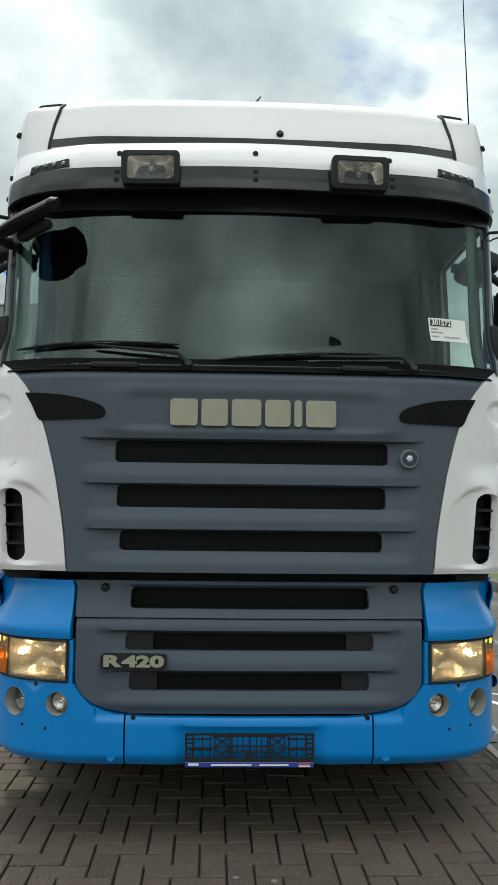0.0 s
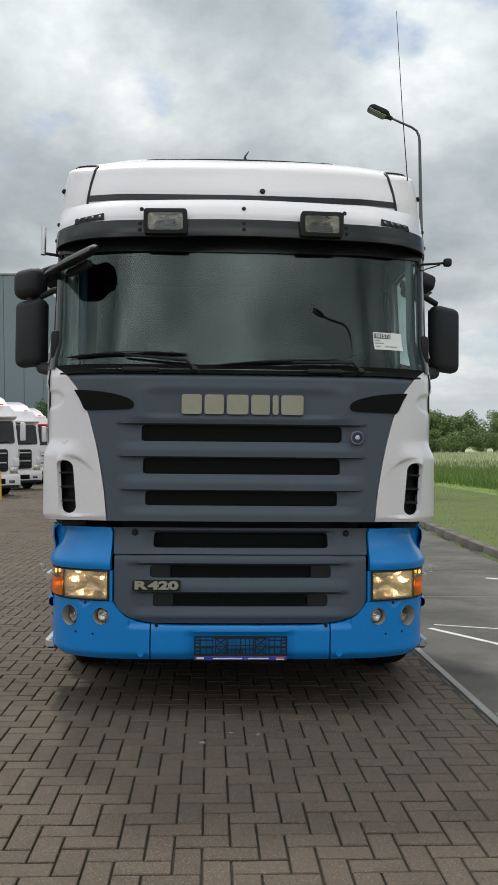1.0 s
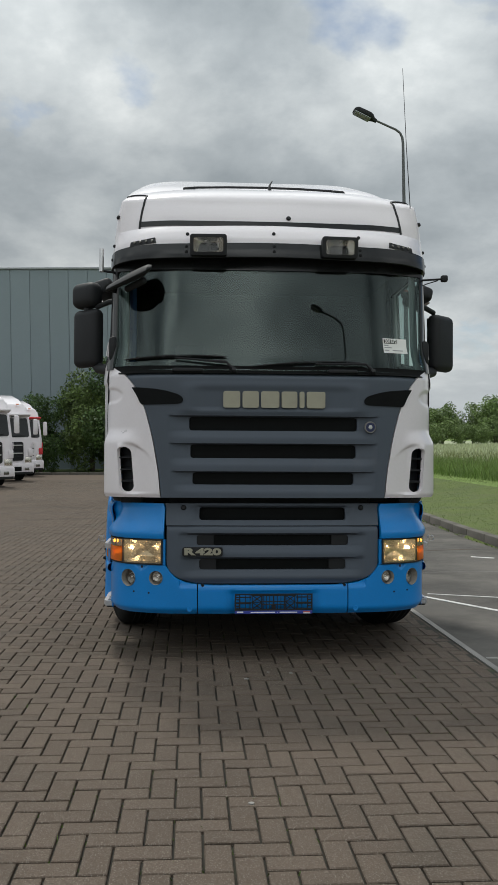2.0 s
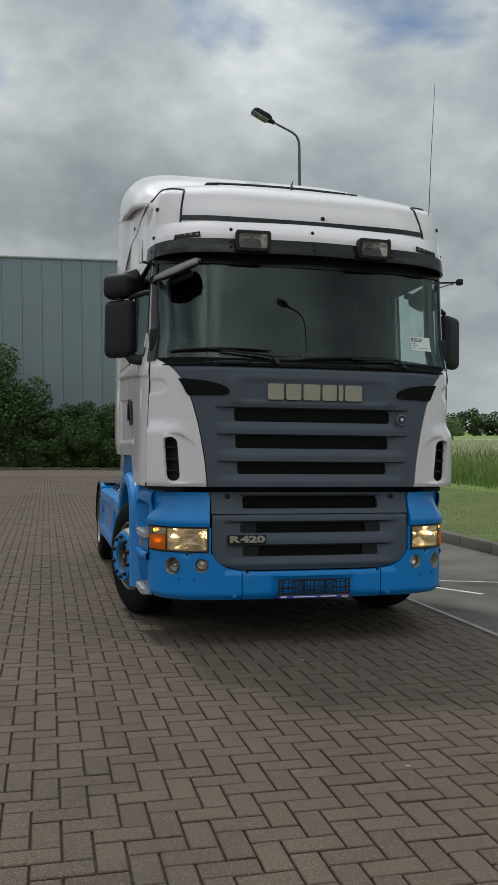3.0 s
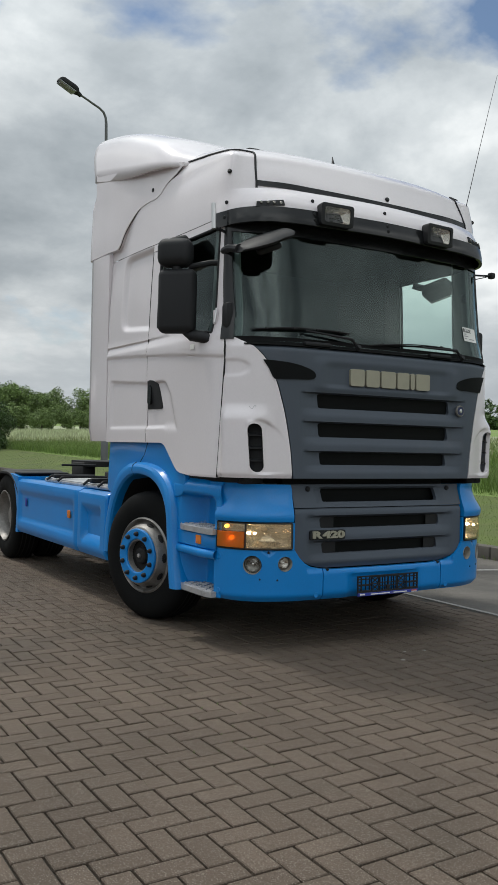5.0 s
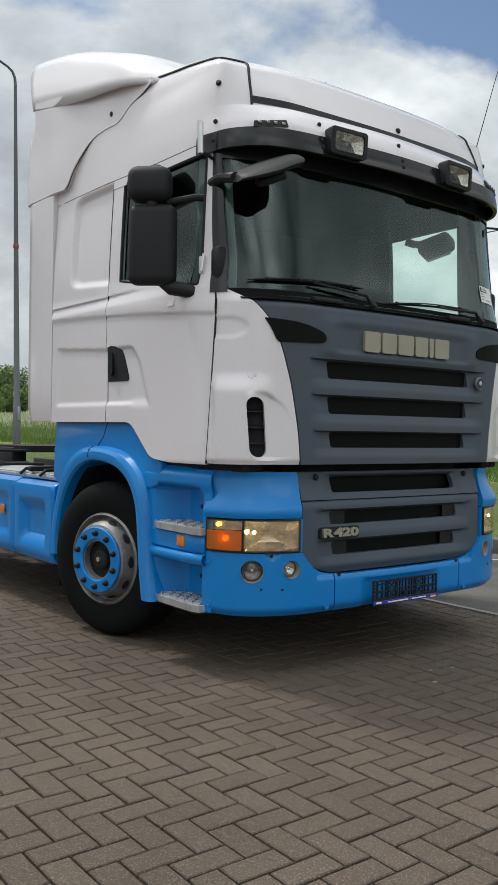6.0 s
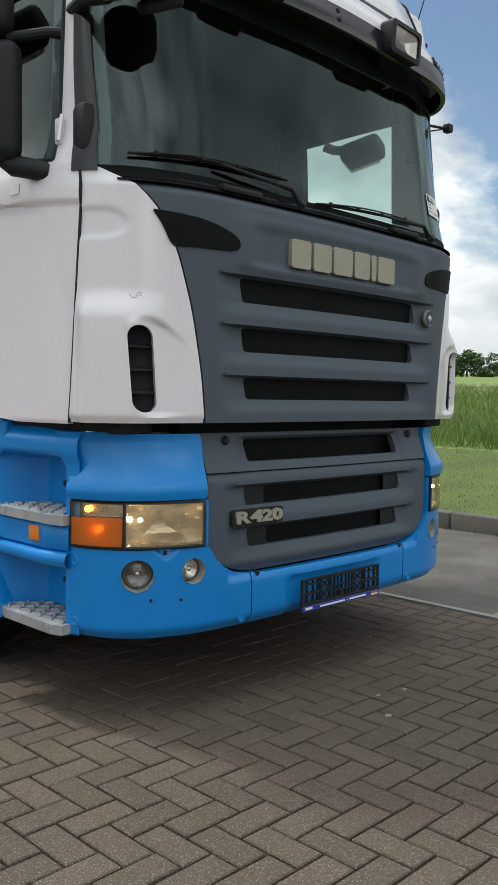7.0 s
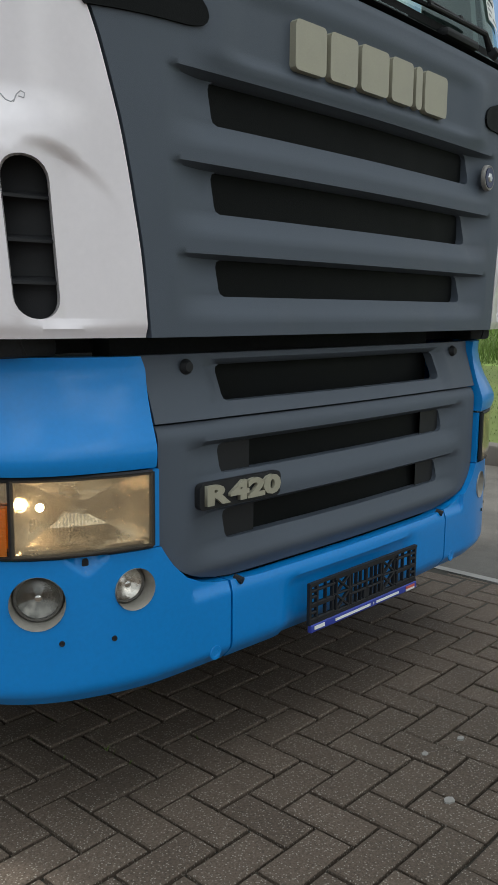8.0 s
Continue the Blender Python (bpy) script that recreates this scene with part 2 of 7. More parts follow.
def cloudy(name, tint, scatter, color, bump_scale=0.0):
    """An old lamp lens: see-through, with some light scattered in it, and pressed prisms."""
    m = glass(name, tint, 0.06, 1.5)
    nt = m.node_tree
    out = nt.nodes["Material Output"]
    film = out.inputs[0].links[0].from_node
    d, tr, mid, mx = (nt.nodes.new(k) for k in ("ShaderNodeBsdfDiffuse", "ShaderNodeBsdfTranslucent", "ShaderNodeMixShader", "ShaderNodeMixShader"))
    d.inputs[0].default_value = tr.inputs[0].default_value = (*color, 1)
    mid.inputs[0].default_value, mx.inputs[0].default_value = 0.5, scatter
    nt.links.new(d.outputs[0], mid.inputs[1]), nt.links.new(tr.outputs[0], mid.inputs[2])
    nt.links.new(film.outputs[0], mx.inputs[1]), nt.links.new(mid.outputs[0], mx.inputs[2]), nt.links.new(mx.outputs[0], out.inputs[0])
    if bump_scale:
        tc, w, b = nt.nodes.new("ShaderNodeTexCoord"), nt.nodes.new("ShaderNodeTexVoronoi"), nt.nodes.new("ShaderNodeBump")
        w.inputs["Scale"].default_value, b.inputs["Distance"].default_value = bump_scale, 0.004
        nt.links.new(tc.outputs["Object"], w.inputs["Vector"]), nt.links.new(w.outputs["Distance"], b.inputs["Height"])
        nt.links.new(b.outputs[0], d.inputs["Normal"])
        g = [n for n in nt.nodes if n.type == "BSDF_GLOSSY"][0]
        nt.links.new(b.outputs[0], g.inputs["Normal"])
    return m


hazy_lens = cloudy("hazy_lens", (0.95, 0.92, 0.85), 0.05, (0.75, 0.66, 0.52))
amber_shell = cloudy("amber_shell", (1.0, 0.58, 0.1), 0.6, (0.9, 0.36, 0.05), 190)
mirror_glass = material("mirror_glass", (0.85, 0.87, 0.88), 0.02, 1.0, vary=0.01, rough_vary=0.01)
brick_brown = material("brick_brown", (0.106, 0.082, 0.064), 0.85, spec=0.18, vary=0.17, scale=1.1, fine=170, bump=0.005, per_piece=0.10, dirt=(0.056, 0.05, 0.04), dirt_at=(0.5, 0.78), grain=0.4, world=True,
                       specks=(125, 0.30, (0.34, 0.31, 0.265), 0.65))
joint_sand = material("joint_sand", (0.031, 0.028, 0.021), 0.95, vary=0.3, scale=3, fine=150, bump=0.002, dirt=(0.05, 0.07, 0.02), dirt_at=(0.58, 0.7))
far_paving = material("far_paving", (0.125, 0.098, 0.077), 0.9, spec=0.18, vary=0.08, scale=0.3, fine=14, dirt=(0.1, 0.084, 0.07), dirt_at=(0.5, 0.8))
asphalt = material("asphalt", (0.13, 0.12, 0.107), 0.85, spec=0.2, vary=0.28, scale=1.1, fine=160, bump=0.002, dirt=(0.046, 0.043, 0.039), dirt_at=(0.42, 0.63), specks=(140, 0.3, (0.24, 0.23, 0.22), 0.5))
concrete = material("concrete", (0.27, 0.26, 0.24), 0.85, vary=0.12, scale=3, fine=120, bump=0.002, dirt=(0.13, 0.125, 0.11), dirt_at=(0.5, 0.75))
kerb_stone = material("kerb_stone", (0.115, 0.104, 0.09), 0.9, vary=0.16, scale=3, fine=120, bump=0.003, dirt=(0.055, 0.055, 0.038), dirt_at=(0.48, 0.72), per_piece=0.12)
line_paint = material("line_paint", (0.66, 0.65, 0.62), 0.7, vary=0.1, scale=5, fine=80, dirt=(0.3, 0.29, 0.28), dirt_at=(0.5, 0.7))
verge_grass = material("verge_grass", (0.086, 0.118, 0.022), 0.95, vary=0.3, scale=0.9, fine=30, bump=0.01, dirt=(0.115, 0.12, 0.042), dirt_at=(0.5, 0.72))
field_green = material("field_green", (0.15, 0.225, 0.045), 0.95, vary=0.2, scale=0.02, fine=1.5, dirt=(0.2, 0.22, 0.1), dirt_at=(0.5, 0.7))
field_pale = material("field_pale", (0.30, 0.335, 0.20), 0.95, vary=0.2, scale=0.05, fine=1.5, dirt=(0.2, 0.24, 0.12), dirt_at=(0.5, 0.7))
blade_green = material("blade_green", (0.13, 0.205, 0.04), 0.7, vary=0.3, scale=0.5, fine=6, per_piece=0.35)
blade_verge = material("blade_verge", (0.084, 0.13, 0.025), 0.8, vary=0.35, scale=0.5, fine=6, per_piece=0.35)
ear_pale = material("ear_pale", (0.42, 0.46, 0.28), 0.85, vary=0.25, scale=0.3, fine=4, per_piece=0.25)
blade_dry = material("blade_dry", (0.17, 0.19, 0.065), 0.8, vary=0.3, scale=0.5, fine=6, per_piece=0.3)
leaf_green = material("leaf_green", (0.052, 0.098, 0.022), 0.6, vary=0.3, scale=0.5, fine=4, per_piece=0.5)
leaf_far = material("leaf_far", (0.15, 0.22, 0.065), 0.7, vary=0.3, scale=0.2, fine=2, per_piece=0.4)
leaf_light = material("leaf_light", (0.115, 0.17, 0.045), 0.6, vary=0.3, scale=0.4, fine=3, per_piece=0.45)
bark = material("bark", (0.09, 0.075, 0.055), 0.9, vary=0.25, scale=4, fine=40, bump=0.01)
cladding = material("cladding", (0.225, 0.275, 0.30), 0.5, 0.15, vary=0.05, scale=0.3, fine=20, per_piece=0.03)
galvanised = material("galvanised", (0.36, 0.38, 0.4), 0.5, 0.5, vary=0.12, scale=3, fine=60)
pole_grey = material("pole_grey", (0.13, 0.135, 0.14), 0.55, 0.3, vary=0.12, scale=3, fine=60)
lamp_bowl = material("lamp_bowl", (0.3, 0.31, 0.29), 0.18, vary=0.3, scale=5, fine=30)
orange_paint = material("orange_paint", (0.75, 0.2, 0.03), 0.5, vary=0.1)
rust_red = material("rust_red", (0.32, 0.1, 0.07), 0.6, vary=0.25, scale=8)
yellow_paint = material("yellow_paint", (0.7, 0.5, 0.05), 0.5, vary=0.1)
red_paint = material("red_paint", (0.55, 0.03, 0.04), 0.35, vary=0.1)

# ---- builders ----


def lerp_table(rows, v):
    """Piecewise linear through (key, value) rows, ends held."""
    if v <= rows[0][0]:
        return rows[0][1]
    for (a, fa), (b, fb) in zip(rows, rows[1:]):
        if v <= b:
            return fa + (fb - fa) * (v - a) / (b - a)
    return rows[-1][1]


def glide(rows, v):
    """A smooth line through (key, value) rows, ends held."""
    if v <= rows[0][0]:
        return rows[0][1]
    if v >= rows[-1][0]:
        return rows[-1][1]
    i = next(k for k in range(len(rows) - 1) if v <= rows[k + 1][0])
    def slope(k):
        a, b = rows[max(k - 1, 0)], rows[min(k + 1, len(rows) - 1)]
        return (b[1] - a[1]) / (b[0] - a[0])
    (a, fa), (b, fb) = rows[i], rows[i + 1]
    h = b - a
    t = (v - a) / h
    return (2 * t ** 3 - 3 * t * t + 1) * fa + (t ** 3 - 2 * t * t + t) * h * slope(i) + (3 * t * t - 2 * t ** 3) * fb + (t ** 3 - t * t) * h * slope(i + 1)


def smooth(a, b, v):
    k = min(1.0, max(0.0, (v - a) / (b - a)))
    return k * k * (3 - 2 * k)


def finish(bm, name, mat, sharp=35, smooth_faces=True):
    bmesh.ops.remove_doubles(bm, verts=bm.verts, dist=0.0002)
    bmesh.ops.recalc_face_normals(bm, faces=bm.faces)
    me = bpy.data.meshes.new(name)
    for f in bm.faces:
        f.smooth = smooth_faces
    bm.to_mesh(me)
    bm.free()
    if smooth_faces:
        me.set_sharp_from_angle(angle=radians(sharp))
    for m in mat if isinstance(mat, (list, tuple)) else (mat,):
        me.materials.append(m)
    return me


def part(name, bm, mat, parent, label="", sharp=35, smooth_faces=True):
    ob = new(name, finish(bm, name, mat, sharp, smooth_faces))
    ob.parent = parent
    if label:
        ob["label"] = label
    return ob


def thing(name, label, category, at=None, group="", kind=""):
    ob = new(name)
    ob.empty_display_size = 0.2
    if at is not None:
        ob.matrix_world = at
    return tagged(ob, label, category, group, kind)


def add_box(bm, c, size, bevel=0.0, m=None, seg=2):
    made = bmesh.ops.create_cube(bm, size=1.0)["verts"]
    bmesh.ops.scale(bm, vec=size, verts=made)
    if bevel:
        edges = list({e for v in made for e in v.link_edges})
        made = list({v for f in bmesh.ops.bevel(bm, geom=edges, offset=bevel, segments=seg, affect="EDGES", profile=0.5)["faces"] for v in f.verts} | {v for v in made if v.is_valid})
    mat = Matrix.Translation(c) @ (m or Matrix())
    bmesh.ops.transform(bm, matrix=mat, verts=[v for v in made if v.is_valid])
    return bm


def box(c, size, bevel=0.0, m=None, seg=2):
    return add_box(bmesh.new(), c, size, bevel, m, seg)


def add_tube(bm, pts, radii, n=10, cap=True):
    """A round bar along points; radii: one number or one a point."""
    pts = [Vector(p) for p in pts]
    if not isinstance(radii, (list, tuple)):
        radii = [radii] * len(pts)
    rings = []
    for i, (p, r) in enumerate(zip(pts, radii)):
        d = (pts[min(i + 1, len(pts) - 1)] - pts[max(i - 1, 0)]).normalized()
        a = d.orthogonal().normalized() if i == 0 else (rings[-1][1] - d * rings[-1][1].dot(d)).normalized()
        b = d.cross(a)
        ring = [bm.verts.new(p + r * (math.cos(k * math.tau / n) * a + math.sin(k * math.tau / n) * b)) for k in range(n)]
        rings.append((ring, a))
    for (r0, _), (r1, _) in zip(rings, rings[1:]):
        for k in range(n):
            bm.faces.new((r0[k], r0[(k + 1) % n], r1[(k + 1) % n], r1[k]))
    if cap:
        bm.faces.new(rings[0][0][::-1])
        bm.faces.new(rings[-1][0])
    return bm


def tube(pts, radii, n=10):
    return add_tube(bmesh.new(), pts, radii, n)


def add_lathe(bm, profile, m, n=48, close=False):
    """Turn (radius, height) rows round the local z of m."""
    rings = []
    for r, h in profile:
        rings.append([bm.verts.new(m @ Vector((r * math.cos(k * math.tau / n), r * math.sin(k * math.tau / n), h))) for k in range(n)])
    pairs = list(zip(rings, rings[1:])) + ([(rings[-1], rings[0])] if close else [])
    for a, b in pairs:
        for k in range(n):
            bm.faces.new((a[k], a[(k + 1) % n], b[(k + 1) % n], b[k]))
    return bm


def lathe(profile, m, n=48, close=False):
    return add_lathe(bmesh.new(), profile, m, n, close)


def add_prism(bm, outline, f, depth0, depth1):
    """A slab: outline points (u, v) placed by f(u, v, depth) at two depths."""
    a = [bm.verts.new(f(u, v, depth0)) for u, v in outline]
    b = [bm.verts.new(f(u, v, depth1)) for u, v in outline]
    n = len(outline)
    for k in range(n):
        bm.faces.new((a[k], a[(k + 1) % n], b[(k + 1) % n], b[k]))
    bm.faces.new(a[::-1])
    bm.faces.new(b)
    return bm


def rounded(w, h, r, n=5, cx=0.0, cy=0.0):
    """The outline of a rounded rectangle."""
    pts = []
    for qx, qy, a0 in ((1, 1, 0), (-1, 1, 90), (-1, -1, 180), (1, -1, 270)):
        for i in range(n + 1):
            a = radians(a0 + 90 * i / n)
            pts.append((cx + qx * (w / 2 - r) + r * math.cos(a), cy + qy * (h / 2 - r) + r * math.sin(a)))
    return pts


# ---- the skin of the truck: a plan line that runs round the front, and how it leans with height ----
HALF = [(0, -0.035), (0.3, -0.03), (0.6, -0.02), (0.82, -0.006), (0.98, 0.042), (1.09, 0.104), (1.17, 0.187), (1.22, 0.29), (1.245, 0.41), (1.252, 0.6), (1.255, 1.2), (1.26, 2.4)]


def dense_half():
    p = [(-0.3, -0.03)] + HALF + [(1.26, 3.0)]
    out = []
    for i in range(1, len(p) - 2):
        for k in range(12):
            t = k / 12
            c = []
            for q in range(2):
                a, b, d, e = p[i - 1][q], p[i][q], p[i + 1][q], p[i + 2][q]
                c.append(0.5 * (2 * b + (d - a) * t + (2 * a - 5 * b + 4 * d - e) * t * t + (3 * b - a - 3 * d + e) * t ** 3))
            out.append(tuple(c))
    return np.array(out + [HALF[-1]])


PLAN = dense_half()
PLAN_S = np.concatenate([[0], np.cumsum(np.hypot(*np.diff(PLAN, axis=0).T))])
TANG = np.gradient(PLAN, PLAN_S, axis=0)


def s_of_x(x):
    """Length along the plan line from the middle to a place x on the front."""
    return math.copysign(float(np.interp(abs(x), PLAN[:, 0], PLAN_S)), x)


def s_of_y(y, side=-1):
    return side * float(np.interp(y, PLAN[12:, 1], PLAN_S[12:]))


RAKE = [(2.05, 0), (2.09, 0.045), (2.3, 0.082), (2.5, 0.117), (2.7, 0.152), (2.9, 0.186), (3.1, 0.19), (3.22, 0.215), (3.38, 0.29)]
WIDE = [(1.10, 0.965), (1.17, 1.0), (2.13, 1.0), (2.28, 0.972), (2.9, 0.953), (3.05, 0.95), (3.26, 0.935), (3.38, 0.912)]


def skin(s, z, off=0.0):
    """The place on the skin at plan length s and height z, off metres outwards."""
    a = abs(s)
    x, y = float(np.interp(a, PLAN_S, PLAN[:, 0])), float(np.interp(a, PLAN_S, PLAN[:, 1]))
    tx, ty = float(np.interp(a, PLAN_S, TANG[:, 0])), float(np.interp(a, PLAN_S, TANG[:, 1]))
    k = math.hypot(tx, ty)
    nx, ny = ty / k, -tx / k
    lean = lerp_table(RAKE, z) * (1 - smooth(-0.02, 0.40, y))
    wide = lerp_table(WIDE, z)
    if z > 2.2:
        wide += (1 - 0.035 * smooth(2.2, 3.35, z) - wide) * smooth(0.75, 1.7, y)
    return Vector((math.copysign(1, s) * (x * wide + nx * off), y + lean + ny * off, z))


def panel(zs, edges, div, off=None, skip=None, rim=0.02):
    """A sheet of skin between plan lengths: edges are functions of z (or numbers), div the steps between them. skip(strip, z) leaves an opening.
    Free edges turn inwards by rim."""
    off = off or (lambda s, z: 0.0)
    bm = bmesh.new()
    fn = [e if callable(e) else (lambda z, e=e: e) for e in edges]
    grid, where = [], {}
    for z in zs:
        row = []
        marks = [f(z) for f in fn]
        for k, n in enumerate(div):
            for i in range(n + (k == len(div) - 1)):
                s = marks[k] + (marks[k + 1] - marks[k]) * i / n
                v = bm.verts.new(skin(s, z, off(s, z)))
                where[v] = (s, z)
                row.append(v)
        grid.append(row)
    strip = [k for k, n in enumerate(div) for _ in range(n)]
    for j in range(len(zs) - 1):
        zm = (zs[j] + zs[j + 1]) / 2
        for i, k in enumerate(strip):
            if skip and skip(k, zm):
                continue
            q = (grid[j][i], grid[j][i + 1], grid[j + 1][i + 1], grid[j + 1][i])
            if len({tuple(round(c, 5) for c in v.co) for v in q}) > 2:
                bm.faces.new(q)
    loose = [v for v in bm.verts if not v.link_faces]
    bmesh.ops.delete(bm, geom=loose, context="VERTS")
    if rim:
        inner = {}
        for e in [e for e in bm.edges if len(e.link_faces) == 1]:
            for v in e.verts:
                if v not in inner:
                    s, z = where[v]
                    inner[v] = bm.verts.new(skin(s, z, off(s, z) - rim))
            a, b = e.verts
            bm.faces.new((a, b, inner[b], inner[a]))
    return bm


def steps(*marks, d=0.02):
    """Heights from mark to mark, about d apart."""
    out = []
    for a, b in zip(marks, marks[1:]):
        n = max(1, round((b - a) / d))
        out += [a + (b - a) * i / n for i in range(n)]
    return out + [marks[-1]]

# ---- the truck ----
truck = thing("truck", "white and blue tractor truck with grey grille, parked on brick paving", "truck", YARD)


def both(build):
    """Build a part for either side: -1 and 1."""
    for side in (-1, 1):
        build(side)


# upper grille panel: three slots between bulging ribs
SLOTS = [(1.652, 1.750, 0.610), (1.455, 1.552, 0.600), (1.265, 1.352, 0.584)]
LOGO_Z = 1.875


def white_edge(z):
    """x of the line where the white corner panel meets the grille."""
    return glide([(1.168, 0.812), (1.336, 0.828), (1.45, 0.846), (1.6, 0.874), (1.706, 0.901), (1.8, 0.928), (1.9, 0.967), (1.97, 1.006), (2.03, 1.056), (2.07, 1.10), (2.105, 1.15), (2.13, 1.195)], z)


def slot_half(z, slots=SLOTS):
    """Half width of the slot rows at a height, with rounded slot corners."""
    for lo, hi, w in slots:
        if lo - 1e-6 <= z <= hi + 1e-6:
            d = min(z - lo, hi - z)
            r = 0.018
            return w - (r - math.sqrt(max(0, r * r - (r - d) ** 2)) if d < r else 0)
    return lerp_table([(b, w) for (_, b, w) in reversed(slots)], z)


def rib(s, z, slots=SLOTS, depth=0.038, flare=0.155):
    """Relief of the ribs: each slot sits in a trough, deepest under the rib above it, that runs out beside the slot."""
    x = abs(s)
    r = 0.0
    for lo, hi, w in slots:
        side = 1 - min(1.0, max(0.0, (x - w - 0.02) / (flare - 0.02))) ** 1.3
        wedge = min(1.0, max(0.0, (z - lo + 0.05) / 0.05))
        floor = wedge * (0.62 + 0.38 * smooth(lo, hi, z))
        r = min(r, -depth * floor * (1 - smooth(hi + 0.001, hi + 0.009, z)) * side)
    return r


def upper_relief(s, z):
    r = rib(s, z)
    # the brow over the first slot, and the shallow bay that holds the letters
    x = abs(s)
    r += 0.012 * smooth(1.76, 1.80, z) * (1 - smooth(1.95, 2.02, z)) * (1 - smooth(0.6, 0.72, x))
    r -= 0.016 * smooth(1.79, 1.815, z) * (1 - smooth(1.93, 1.99, z)) * (1 - smooth(0.5, 0.62, x))
    r -= 0.03 * smooth(2.03, 2.075, z)
    return r


zs = steps(1.172, *[v for lo, hi, _ in reversed(SLOTS) for v in (lo - 0.05, lo, lo + 0.006, lo + 0.018, hi - 0.018, hi - 0.006, hi, hi + 0.004, hi + 0.009)], 1.80, 2.075, d=0.014)
gap = 0.008
grille = part("grille_panel", panel(zs, [lambda z: -s_of_x(white_edge(z)) + gap, lambda z: -slot_half(z), lambda z: slot_half(z), lambda z: s_of_x(white_edge(z)) - gap],
                                    [26, 44, 26], upper_relief, lambda k, z: k == 1 and any(lo < z < hi for lo, hi, _ in SLOTS), 0.03), grey_plastic, truck, "grey moulded plastic grille panel with three slots", 50)


def slot_insert(lo, hi, w, parent, off, mat=mesh_black, x0=None, x1=None):
    x0, x1 = (-w, w) if x0 is None else (x0, x1)
    bm = bmesh.new()
    n = 24
    rows = []
    for z in (lo - 0.012, hi + 0.012):
        rows.append([bm.verts.new(skin(x0 - 0.012 + (x1 - x0 + 0.024) * i / n, z, off)) for i in range(n + 1)])
    for i in range(n):
        bm.faces.new((rows[0][i], rows[0][i + 1], rows[1][i + 1], rows[1][i]))
    return part("grille_screen", bm, mat, parent, "black insect screen", smooth_faces=False)


for lo, hi, w in SLOTS:
    slot_insert(lo, hi, w, grille, -0.052)


# the dark eye-shaped side inlets under the windscreen
def side_inlet(side):
    low = [(0.652, 1.866), (0.656, 1.855), (0.668, 1.846), (0.70, 1.841), (0.80, 1.838), (0.952, 1.834), (0.985, 1.905), (1.018, 1.957)]
    top = [(0.652, 1.870), (0.656, 1.884), (0.668, 1.898), (0.70, 1.914), (0.77, 1.934), (0.85, 1.948), (0.95, 1.957), (1.018, 1.961)]
    bm = bmesh.new()
    xs_ = [0.652, 0.654, 0.657, 0.661] + [0.667 + 0.351 * i / 24 for i in range(25)]
    cols = [[bm.verts.new(skin(side * s_of_x(x), z, upper_relief(s_of_x(x), z) + o)) for z, o in [(lerp_table(low, x), 0.0)] + [(lerp_table(low, x) + (lerp_table(top, x) - lerp_table(low, x)) * k / 6, 0.007) for k in range(7)] + [(lerp_table(top, x), 0.0)]] for x in xs_]
    for p_, q_ in zip(cols, cols[1:]):
        for k in range(8):
            bm.faces.new((p_[k], p_[k + 1], q_[k + 1], q_[k]))
    part("side_inlet", bm, mesh_black, grille, "dark glossy side inlet")


both(side_inlet)


# six raised sand-coloured blocks where the maker's letters stand
def letter_blocks():
    x = -0.372
    for w in (0.132, 0.128, 0.142, 0.124, 0.047, 0.146):
        bm = bmesh.new()
        out = rounded(w - 0.012, 0.118, 0.014, 3, x + w / 2, LOGO_Z)
        add_prism(bm, out, lambda u, v, d: skin(s_of_x(u), v, -0.006 + d), 0.0, 0.022)
        part("raised_block", bm, sandy_letters, grille, "sand-coloured raised block", 30)
        x += w + 0.005


letter_blocks()
# round enamel emblem
bm = lathe([(0.0, 0.012), (0.036, 0.012), (0.037, 0.014), (0.040, 0.014), (0.043, 0.008), (0.043, 0.0)], Matrix.Translation(skin(s_of_x(0.697), 1.683, 0.0)) @ pose(0, 0, 0, 90, 0, 4), 28)
emblem = part("emblem", bm, rim_steel, grille, "small round metal emblem")
part("emblem_face", lathe([(0.0, 0.0155), (0.033, 0.0155), (0.033, 0.01)], Matrix.Translation(skin(s_of_x(0.697), 1.683, 0.0)) @ pose(0, 0, 0, 90, 0, 4), 24), enamel_blue, emblem, "dark blue enamel disc")
part("emblem_relief", lathe([(0.0, 0.02), (0.012, 0.019), (0.017, 0.015)], Matrix.Translation(skin(s_of_x(0.697), 1.683, 0.0)) @ pose(0, 0, 0, 90, 0, 4), 6), silver, emblem, "silver relief")

# fixed lower grille strip with one slot
LOW1 = [(1.008, 1.098, 0.554)]


def low1_off(s, z):
    return -0.082 + 0.05 * (1.126 - z) / 0.16 + rib(s, z, LOW1, 0.02, 0.05)


